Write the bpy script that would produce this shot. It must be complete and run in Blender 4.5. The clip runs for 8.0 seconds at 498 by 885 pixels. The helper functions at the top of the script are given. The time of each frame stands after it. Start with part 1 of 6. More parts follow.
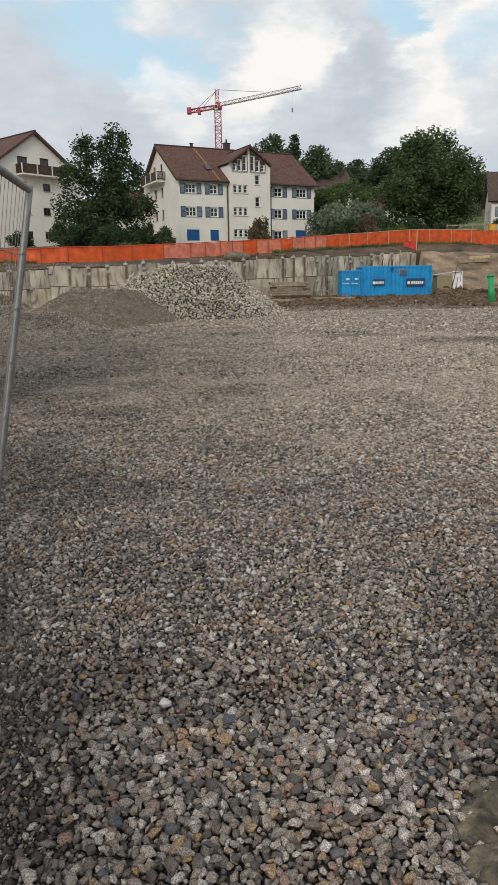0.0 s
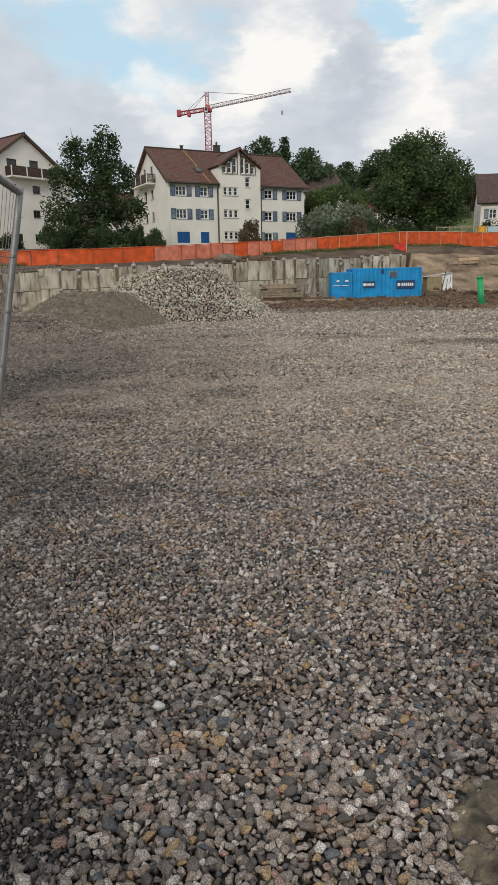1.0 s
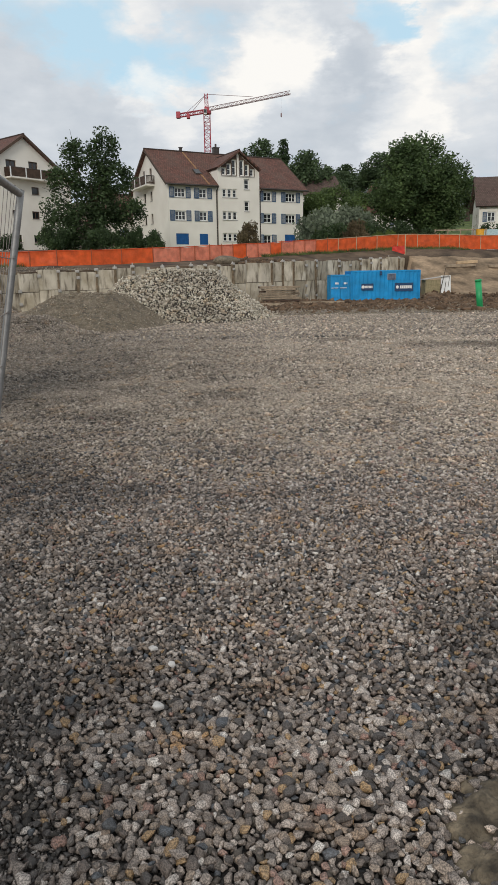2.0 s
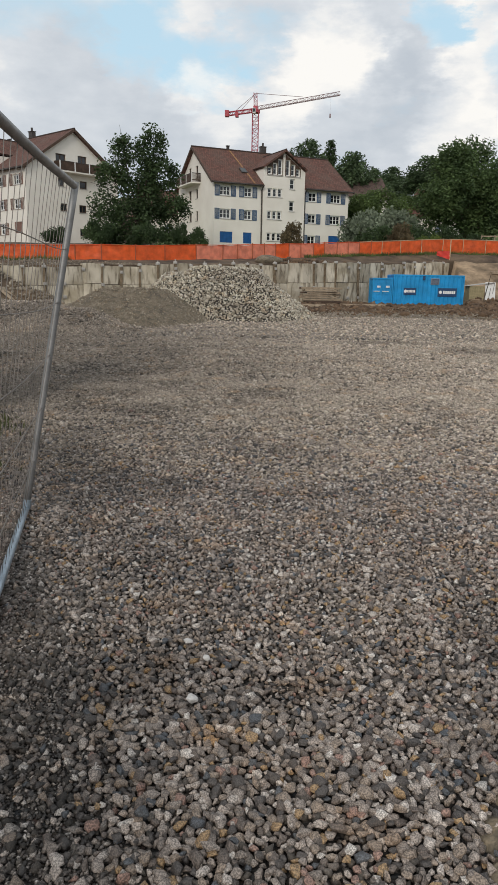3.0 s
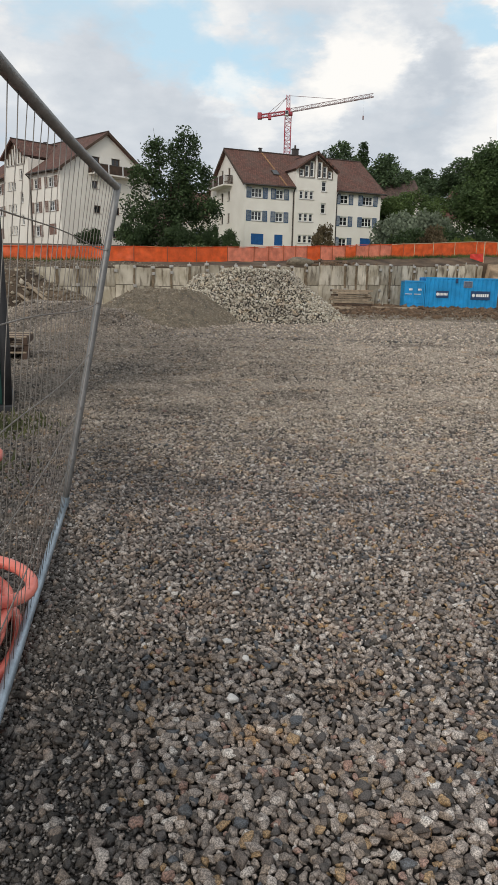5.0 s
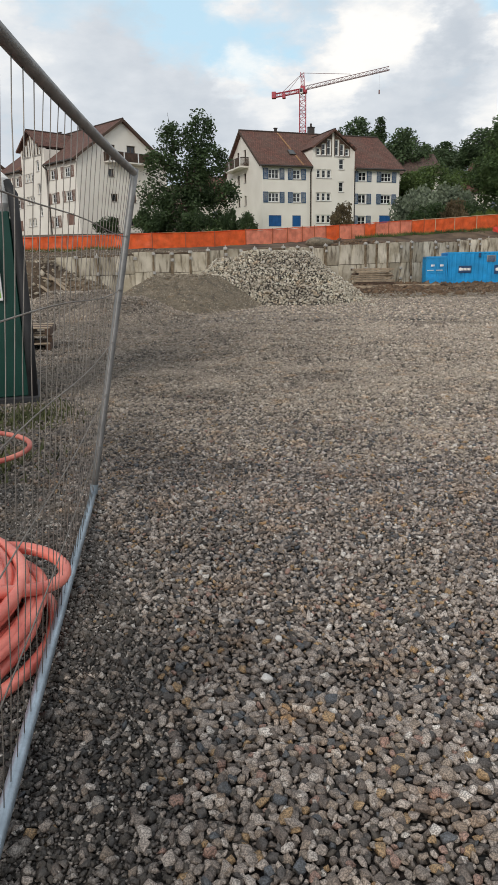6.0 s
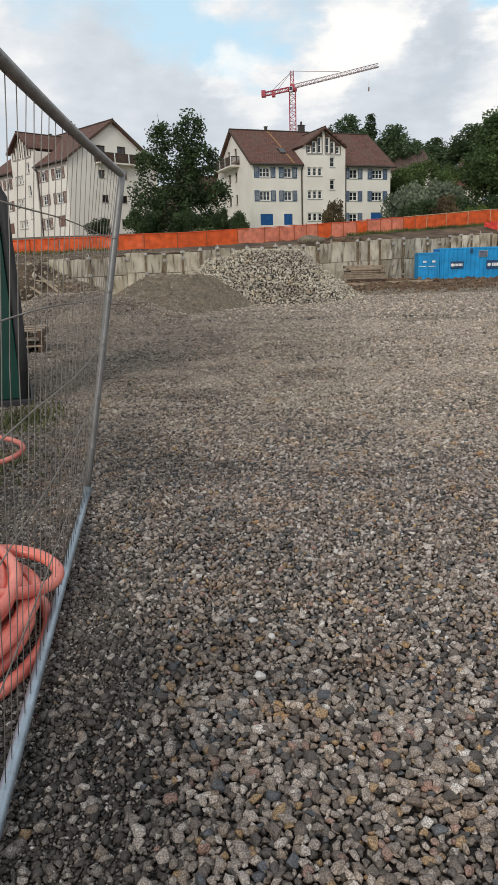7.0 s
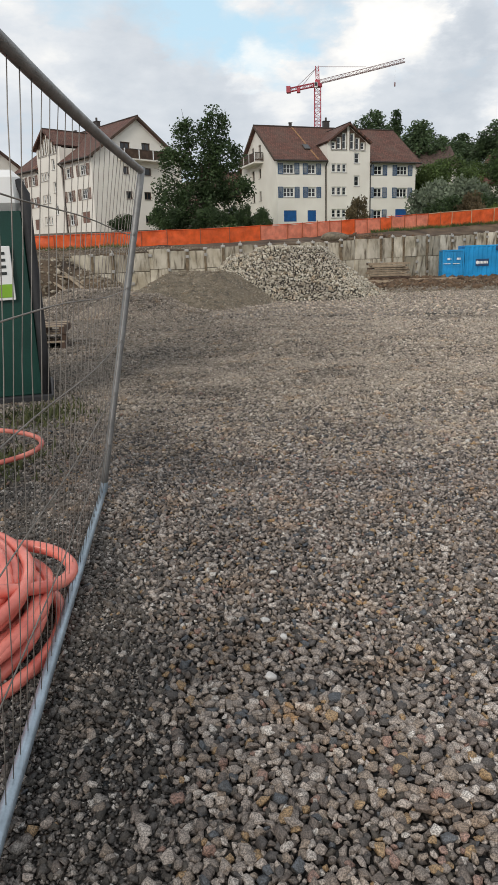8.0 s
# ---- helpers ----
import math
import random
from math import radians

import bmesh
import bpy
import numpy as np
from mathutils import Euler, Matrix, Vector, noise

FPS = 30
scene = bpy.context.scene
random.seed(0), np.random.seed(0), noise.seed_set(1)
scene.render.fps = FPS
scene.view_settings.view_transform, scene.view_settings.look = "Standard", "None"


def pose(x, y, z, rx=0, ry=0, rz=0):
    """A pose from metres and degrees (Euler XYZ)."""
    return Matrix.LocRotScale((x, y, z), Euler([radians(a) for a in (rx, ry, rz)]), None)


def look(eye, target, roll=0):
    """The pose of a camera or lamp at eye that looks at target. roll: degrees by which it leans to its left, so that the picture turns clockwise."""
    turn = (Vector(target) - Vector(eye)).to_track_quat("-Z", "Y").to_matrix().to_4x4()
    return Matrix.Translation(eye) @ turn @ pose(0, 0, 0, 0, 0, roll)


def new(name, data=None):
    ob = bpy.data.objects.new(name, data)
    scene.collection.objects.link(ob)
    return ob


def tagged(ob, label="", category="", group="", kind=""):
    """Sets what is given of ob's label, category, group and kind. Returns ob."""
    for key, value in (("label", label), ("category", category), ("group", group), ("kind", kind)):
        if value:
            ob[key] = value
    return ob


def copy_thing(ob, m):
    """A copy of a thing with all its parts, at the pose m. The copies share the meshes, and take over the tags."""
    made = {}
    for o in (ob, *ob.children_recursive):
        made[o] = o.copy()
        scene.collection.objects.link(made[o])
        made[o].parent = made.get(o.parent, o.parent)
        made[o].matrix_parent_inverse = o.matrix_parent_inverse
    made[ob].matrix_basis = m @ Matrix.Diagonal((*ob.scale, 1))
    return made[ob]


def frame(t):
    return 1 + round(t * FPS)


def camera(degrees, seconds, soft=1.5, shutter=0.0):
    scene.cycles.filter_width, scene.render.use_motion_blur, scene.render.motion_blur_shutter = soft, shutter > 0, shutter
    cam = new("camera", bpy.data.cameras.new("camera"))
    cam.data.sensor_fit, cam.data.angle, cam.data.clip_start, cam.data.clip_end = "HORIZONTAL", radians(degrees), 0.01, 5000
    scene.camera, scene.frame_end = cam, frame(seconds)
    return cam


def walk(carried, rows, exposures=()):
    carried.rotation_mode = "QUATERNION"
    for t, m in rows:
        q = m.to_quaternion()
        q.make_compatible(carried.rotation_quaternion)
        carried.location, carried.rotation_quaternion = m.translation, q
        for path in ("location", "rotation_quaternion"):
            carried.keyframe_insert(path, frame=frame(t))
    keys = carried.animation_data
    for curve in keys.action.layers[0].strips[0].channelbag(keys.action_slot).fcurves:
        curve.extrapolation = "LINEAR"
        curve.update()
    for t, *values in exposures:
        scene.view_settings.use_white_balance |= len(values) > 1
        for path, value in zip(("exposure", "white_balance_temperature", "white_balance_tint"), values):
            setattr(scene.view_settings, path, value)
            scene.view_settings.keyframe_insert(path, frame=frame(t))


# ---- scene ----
cam = camera(39.6, 8.0, soft=0.7)
PATH = [
    (0, (0.068, 0.151, 1.482), (0.025, 2.097, 1.022), -1.1),
    (0.5, (0.064, 0.148, 1.484), (0.027, 2.095, 1.029), -0.9),
    (1, (0.064, 0.147, 1.484), (0.046, 2.095, 1.029), -1.2),
    (1.2, (0.064, 0.143, 1.486), (0.06, 2.091, 1.036), -1.3),
    (2.3, (0.05, 0.134, 1.486), (0.022, 2.083, 1.036), -0.5),
    (2.5, (0.04, 0.133, 1.48), (-0.012, 2.083, 1.037), -0.1),
    (3, (0.016, 0.135, 1.475), (-0.093, 2.08, 1.024), 1.0),
    (3.5, (0.005, 0.14, 1.474), (-0.103, 2.086, 1.025), 1.6),
    (4, (-0.004, 0.137, 1.473), (-0.136, 2.082, 1.025), 2.2),
    (4.5, (-0.025, 0.133, 1.471), (-0.195, 2.076, 1.031), 2.3),
    (5.8, (-0.05, 0.132, 1.46), (-0.28, 2.06, 0.979), -0.9),
    (6, (-0.05, 0.133, 1.458), (-0.308, 2.054, 0.966), -1.0),
    (6.5, (-0.036, 0.129, 1.462), (-0.303, 2.046, 0.955), -1.4),
    (7, (-0.025, 0.124, 1.461), (-0.271, 2.046, 0.966), -1.9),
    (7.5, (-0.019, 0.13, 1.458), (-0.279, 2.05, 0.963), -1.9),
    (8, (0.0, 0.147, 1.463), (-0.306, 2.058, 0.961), -1.7),
]
walk(cam, [(t, look(eye, target, roll)) for t, eye, target, roll in PATH], [(0, 0.0), (4.5, 0.02), (6, 0.11), (8, 0.13)])


# ---- light ----
world = bpy.data.worlds.new("sky")
scene.world = world
world.use_nodes = True
SUN_DIR = Vector((-0.22, -0.85, 0.46)).normalized()


def build_sky():
    nt = world.node_tree
    nt.nodes.clear()
    n = nt.nodes.new
    out, back = n("ShaderNodeOutputWorld"), n("ShaderNodeBackground")
    sky = n("ShaderNodeTexSky")
    sky.sky_type, sky.sun_disc = "NISHITA", False
    sky.sun_elevation, sky.sun_rotation = math.asin(SUN_DIR.z), math.atan2(SUN_DIR.x, SUN_DIR.y)
    gain = n("ShaderNodeVectorMath")
    gain.operation = "SCALE"
    gain.inputs["Scale"].default_value = 0.12
    tc, mp = n("ShaderNodeTexCoord"), n("ShaderNodeMapping")
    mp.inputs["Scale"].default_value = (1.0, 1.0, 2.1)
    mp.inputs["Location"].default_value = SKY_SHIFT
    small, edge = n("ShaderNodeTexNoise"), n("ShaderNodeTexNoise")
    small.inputs["Scale"].default_value, small.inputs["Detail"].default_value, small.inputs["Roughness"].default_value = 7.0, 9.0, 0.58
    edge.inputs["Scale"].default_value, edge.inputs["Detail"].default_value, edge.inputs["Roughness"].default_value = 13.0, 8.0, 0.6
    cover, tone = n("ShaderNodeValToRGB"), n("ShaderNodeValToRGB")
    cover.color_ramp.elements[0].position, cover.color_ramp.elements[1].position = 0.28, 0.62
    tone.color_ramp.elements[0].position, tone.color_ramp.elements[1].position = 0.18, 0.78
    tone.color_ramp.elements[0].color, tone.color_ramp.elements[1].color = (0.53, 0.58, 0.64, 1), (0.97, 0.95, 0.915, 1)
    mid = tone.color_ramp.elements.new(0.5)
    mid.color = (0.70, 0.735, 0.775, 1)
    blue = n("ShaderNodeMix")
    blue.data_type = "RGBA"
    blue.inputs["Factor"].default_value = 0.85
    blue.inputs["B"].default_value = (0.55, 0.77, 0.90, 1)
    mix = n("ShaderNodeMix")
    mix.data_type = "RGBA"
    ln = nt.links.new
    ln(tc.outputs["Generated"], mp.inputs["Vector"])
    ln(mp.outputs["Vector"], small.inputs["Vector"])
    ln(mp.outputs["Vector"], edge.inputs["Vector"])
    # the cloud edges billow: directions are shifted by noise before they are compared
    sub, warp = n("ShaderNodeVectorMath"), n("ShaderNodeVectorMath")
    sub.operation, warp.operation = "SUBTRACT", "MULTIPLY_ADD"
    sub.inputs[1].default_value = (0.5, 0.5, 0.5)
    warp.inputs[1].default_value = (0.16, 0.16, 0.11)
    ln(edge.outputs["Color"], sub.inputs[0])
    ln(sub.outputs["Vector"], warp.inputs[0])
    ln(tc.outputs["Generated"], warp.inputs[2])
    unit = n("ShaderNodeVectorMath")
    unit.operation = "NORMALIZE"
    ln(warp.outputs["Vector"], unit.inputs[0])

    def swell(value, banks):
        for way, width, gain_by in banks:
            dot = n("ShaderNodeVectorMath")
            dot.operation = "DOT_PRODUCT"
            dot.inputs[1].default_value = Vector(way).normalized()
            ln(unit.outputs["Vector"], dot.inputs[0])
            near = n("ShaderNodeMapRange")
            near.interpolation_type = "SMOOTHSTEP"
            near.inputs["From Min"].default_value, near.inputs["From Max"].default_value = math.cos(radians(width * 1.5)), math.cos(radians(width * 0.35))
            ln(dot.outputs["Value"], near.inputs["Value"])
            ma = n("ShaderNodeMath")
            ma.operation = "MULTIPLY_ADD"
            ma.inputs[1].default_value = gain_by
            ln(near.outputs["Result"], ma.inputs[0])
            ln(value, ma.inputs[2])
            value = ma.outputs["Value"]
        return value

    parts, low = n("ShaderNodeSeparateXYZ"), n("ShaderNodeMapRange")
    low.interpolation_type = "SMOOTHSTEP"
    low.inputs["From Min"].default_value, low.inputs["From Max"].default_value = 0.16, 0.27
    low.inputs["To Min"].default_value, low.inputs["To Max"].default_value = -0.12, 0.0
    ln(tc.outputs["Generated"], parts.inputs["Vector"])
    ln(parts.outputs["Z"], low.inputs["Value"])
    haze = n("ShaderNodeMath")
    haze.operation = "ADD"
    ln(small.outputs["Fac"], haze.inputs[0])
    ln(low.outputs["Result"], haze.inputs[1])
    wide = n("ShaderNodeMath")
    wide.operation = "MULTIPLY_ADD"
    wide.inputs[1].default_value, wide.inputs[2].default_value = 0.8, 0.27
    ln(small.outputs["Fac"], wide.inputs[0])
    ln(swell(wide.outputs["Value"], OPENINGS), cover.inputs["Fac"])
    ln(swell(haze.outputs["Value"], BANKS + SHADES), tone.inputs["Fac"])
    ln(sky.outputs["Color"], gain.inputs[0])
    ln(gain.outputs["Vector"], blue.inputs["A"])
    ln(cover.outputs["Color"], mix.inputs["Factor"])
    ln(blue.outputs["Result"], mix.inputs["A"])
    ln(tone.outputs["Color"], mix.inputs["B"])
    ln(mix.outputs["Result"], back.inputs["Color"])
    back.inputs["Strength"].default_value = 1.0
    ln(back.outputs["Background"], out.inputs["Surface"])


SKY_SHIFT = (0.3, 0.0, 0.1)
# direction, half width in degrees, change: blue openings, bright banks of cloud and grey undersides
OPENINGS = (((-0.23, 0.925, 0.325), 3.2, -0.22), ((-0.18, 0.94, 0.29), 2.8, -0.24), ((-0.12, 0.955, 0.268), 2.8, -0.24), ((-0.07, 0.95, 0.285), 2.2, -0.16),
            ((0.165, 0.935, 0.322), 2.0, -0.42), ((0.27, 0.927, 0.263), 2.2, -0.20), ((-0.34, 0.88, 0.36), 4.0, -0.25))
BANKS = (((0.035, 0.96, 0.272), 3.0, 0.20), ((0.075, 0.965, 0.252), 2.6, 0.14), ((-0.02, 0.967, 0.252), 2.2, 0.14), ((-0.155, 0.958, 0.240), 1.6, 0.22), ((-0.10, 0.968, 0.226), 2.2, 0.26),
         ((0.22, 0.93, 0.292), 2.8, 0.22), ((0.30, 0.91, 0.30), 3.0, 0.20), ((0.20, 0.963, 0.196), 2.6, 0.26), ((-0.03, 0.978, 0.212), 1.6, 0.20), ((0.0, 0.93, 0.35), 4.0, 0.06))
SHADES = (((0.10, 0.947, 0.302), 2.6, -0.16), ((0.135, 0.951, 0.272), 2.0, -0.14), ((0.14, 0.965, 0.226), 3.2, -0.16), ((-0.29, 0.918, 0.285), 4.0, -0.10), ((-0.25, 0.945, 0.215), 5.0, -0.14),
          ((-0.10, 0.975, 0.195), 3.0, -0.10), ((-0.04, 0.945, 0.318), 3.0, -0.10), ((0.05, 0.985, 0.185), 3.0, -0.08))
build_sky()
sun = new("sun", bpy.data.lights.new("sun", "SUN"))
sun.data.energy, sun.data.angle, sun.data.color = 1.25, radians(14), (1.0, 0.93, 0.84)
sun.matrix_world = look(SUN_DIR * 100, (0, 0, 0))
scene.view_settings.exposure = 0.0


# ---- materials ----
def material(name, base, rough=0.8, metal=0.0, var=0.25, scale=6.0, bump=0.15, fine=60.0, tint=None, spec=0.4, per=""):
    """A surface with colour variation at two scales and fine relief. per: 'island' or 'object' adds a shift for each piece."""
    m = bpy.data.materials.new(name)
    m.use_nodes = True
    nt = m.node_tree
    n, ln = nt.nodes.new, nt.links.new
    p = nt.nodes["Principled BSDF"]
    p.inputs["Roughness"].default_value, p.inputs["Metallic"].default_value = rough, metal
    p.inputs["Specular IOR Level"].default_value = spec
    tc = n("ShaderNodeTexCoord")
    a, b = n("ShaderNodeTexNoise"), n("ShaderNodeTexNoise")
    for node, s in ((a, scale), (b, fine)):
        node.inputs["Scale"].default_value, node.inputs["Detail"].default_value = s, 5.0
        ln(tc.outputs["Object"], node.inputs["Vector"])
    dark = tuple(c * (1 - var) for c in base[:3]) + (1,)
    light = tuple(min(1, c * (1 + var)) for c in (tint or base)[:3]) + (1,)
    ramp = n("ShaderNodeValToRGB")
    ramp.color_ramp.elements[0].position, ramp.color_ramp.elements[1].position = 0.32, 0.68
    ramp.color_ramp.elements[0].color, ramp.color_ramp.elements[1].color = dark, light
    ln(a.outputs["Fac"], ramp.inputs["Fac"])
    grain = n("ShaderNodeMix")
    grain.data_type, grain.blend_type = "RGBA", "OVERLAY"
    grain.inputs["Factor"].default_value = min(1.0, var * 1.4)
    ln(ramp.outputs["Color"], grain.inputs["A"])
    ln(b.outputs["Color"], grain.inputs["B"])
    hsv = n("ShaderNodeHueSaturation")
    ln(grain.outputs["Result"], hsv.inputs["Color"])
    desat = n("ShaderNodeRGBToBW")
    ln(b.outputs["Color"], desat.inputs["Color"])
    ln(desat.outputs["Val"], grain.inputs["B"])
    if per:
        src = n("ShaderNodeNewGeometry").outputs["Random Per Island"] if per == "island" else n("ShaderNodeObjectInfo").outputs["Random"]
        mr = n("ShaderNodeMapRange")
        mr.inputs["To Min"].default_value, mr.inputs["To Max"].default_value = 0.65, 1.4
        ln(src, mr.inputs["Value"])
        ln(mr.outputs["Result"], hsv.inputs["Value"])
    ln(hsv.outputs["Color"], p.inputs["Base Color"])
    if bump:
        bp = n("ShaderNodeBump")
        bp.inputs["Strength"].default_value, bp.inputs["Distance"].default_value = bump, 0.02
        ln(b.outputs["Fac"], bp.inputs["Height"])
        ln(bp.outputs["Normal"], p.inputs["Normal"])
    return m


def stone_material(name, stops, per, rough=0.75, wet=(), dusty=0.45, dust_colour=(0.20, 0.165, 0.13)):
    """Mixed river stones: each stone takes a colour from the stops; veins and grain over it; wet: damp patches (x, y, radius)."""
    m = bpy.data.materials.new(name)
    m.use_nodes = True
    nt = m.node_tree
    n, ln = nt.nodes.new, nt.links.new
    p = nt.nodes["Principled BSDF"]
    src = n("ShaderNodeNewGeometry").outputs["Random Per Island"] if per == "island" else n("ShaderNodeObjectInfo").outputs["Random"]
    ramp = n("ShaderNodeValToRGB")
    ramp.color_ramp.interpolation = "CONSTANT"
    el = ramp.color_ramp.elements
    while len(el) < len(stops):
        el.new(0.5)
    for e, (pos, col) in zip(el, stops):
        e.position, e.color = pos, (*col, 1)
    ln(src, ramp.inputs["Fac"])
    geo = n("ShaderNodeNewGeometry")
    a, b, c = n("ShaderNodeTexNoise"), n("ShaderNodeTexNoise"), n("ShaderNodeTexNoise")
    for node, s in ((a, 48.0), (b, 230.0), (c, 0.9)):
        node.inputs["Scale"].default_value, node.inputs["Detail"].default_value = s, 5.0
        ln(geo.outputs["Position"], node.inputs["Vector"])
    v1 = n("ShaderNodeMapRange")
    v1.inputs["From Min"].default_value, v1.inputs["From Max"].default_value = 0.3, 0.7
    v1.inputs["To Min"].default_value, v1.inputs["To Max"].default_value = 0.84, 1.2
    ln(a.outputs["Fac"], v1.inputs["Value"])
    v2 = n("ShaderNodeMapRange")
    v2.inputs["From Min"].default_value, v2.inputs["From Max"].default_value = 0.40, 0.62
    v2.inputs["To Min"].default_value, v2.inputs["To Max"].default_value = 0.5, 1.6
    ln(b.outputs["Fac"], v2.inputs["Value"])
    vm = n("ShaderNodeMath")
    vm.operation = "MULTIPLY"
    ln(v1.outputs["Result"], vm.inputs[0])
    ln(v2.outputs["Result"], vm.inputs[1])
    hsv = n("ShaderNodeHueSaturation")
    ln(ramp.outputs["Color"], hsv.inputs["Color"])
    ln(vm.outputs["Value"], hsv.inputs["Value"])
    dust = n("ShaderNodeMix")
    dust.data_type = "RGBA"
    dust.inputs["B"].default_value = (*dust_colour, 1)
    dr = n("ShaderNodeMapRange")
    dr.inputs["From Min"].default_value, dr.inputs["From Max"].default_value = 0.42, 0.65
    dr.inputs["To Max"].default_value = dusty
    ln(c.outputs["Fac"], dr.inputs["Value"])
    ln(dr.outputs["Result"], dust.inputs["Factor"])
    ln(hsv.outputs["Color"], dust.inputs["A"])
    rust = n("ShaderNodeMix")
    rust.data_type, rust.blend_type = "RGBA", "MULTIPLY"
    rust.inputs["B"].default_value = (1.25, 0.86, 0.48, 1)
    rn = n("ShaderNodeTexNoise")
    rn.inputs["Scale"].default_value, rn.inputs["Detail"].default_value = 3.2, 4.0
    ln(geo.outputs["Position"], rn.inputs["Vector"])
    rr = n("ShaderNodeMapRange")
    rr.inputs["From Min"].default_value, rr.inputs["From Max"].default_value, rr.inputs["To Max"].default_value = 0.55, 0.72, 0.4
    ln(rn.outputs["Fac"], rr.inputs["Value"])
    ln(rr.outputs["Result"], rust.inputs["Factor"])
    ln(dust.outputs["Result"], rust.inputs["A"])
    colour = rust.outputs["Result"]
    p.inputs["Roughness"].default_value = rough
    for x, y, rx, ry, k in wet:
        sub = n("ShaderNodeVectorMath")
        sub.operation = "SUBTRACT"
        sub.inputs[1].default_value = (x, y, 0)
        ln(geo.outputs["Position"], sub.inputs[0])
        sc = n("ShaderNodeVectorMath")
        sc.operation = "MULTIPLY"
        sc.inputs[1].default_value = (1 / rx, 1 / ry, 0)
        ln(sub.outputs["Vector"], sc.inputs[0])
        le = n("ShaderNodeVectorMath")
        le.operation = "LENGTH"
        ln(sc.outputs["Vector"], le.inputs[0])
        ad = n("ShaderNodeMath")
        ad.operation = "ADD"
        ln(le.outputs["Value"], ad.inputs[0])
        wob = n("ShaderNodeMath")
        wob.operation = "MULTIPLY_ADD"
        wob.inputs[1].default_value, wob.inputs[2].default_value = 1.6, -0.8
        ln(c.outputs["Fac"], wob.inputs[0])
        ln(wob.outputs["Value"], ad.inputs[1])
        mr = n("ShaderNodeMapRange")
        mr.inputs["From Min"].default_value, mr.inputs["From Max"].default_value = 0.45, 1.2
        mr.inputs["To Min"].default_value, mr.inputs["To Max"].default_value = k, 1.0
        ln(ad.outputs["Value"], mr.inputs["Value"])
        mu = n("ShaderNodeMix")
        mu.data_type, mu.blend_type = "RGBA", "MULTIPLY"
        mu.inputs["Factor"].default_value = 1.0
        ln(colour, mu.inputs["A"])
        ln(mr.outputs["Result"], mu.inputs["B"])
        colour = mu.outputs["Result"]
    ln(colour, p.inputs["Base Color"])
    bp = n("ShaderNodeBump")
    bp.inputs["Strength"].default_value, bp.inputs["Distance"].default_value = 0.6, 0.005
    ln(b.outputs["Fac"], bp.inputs["Height"])
    ln(bp.outputs["Normal"], p.inputs["Normal"])
    return m


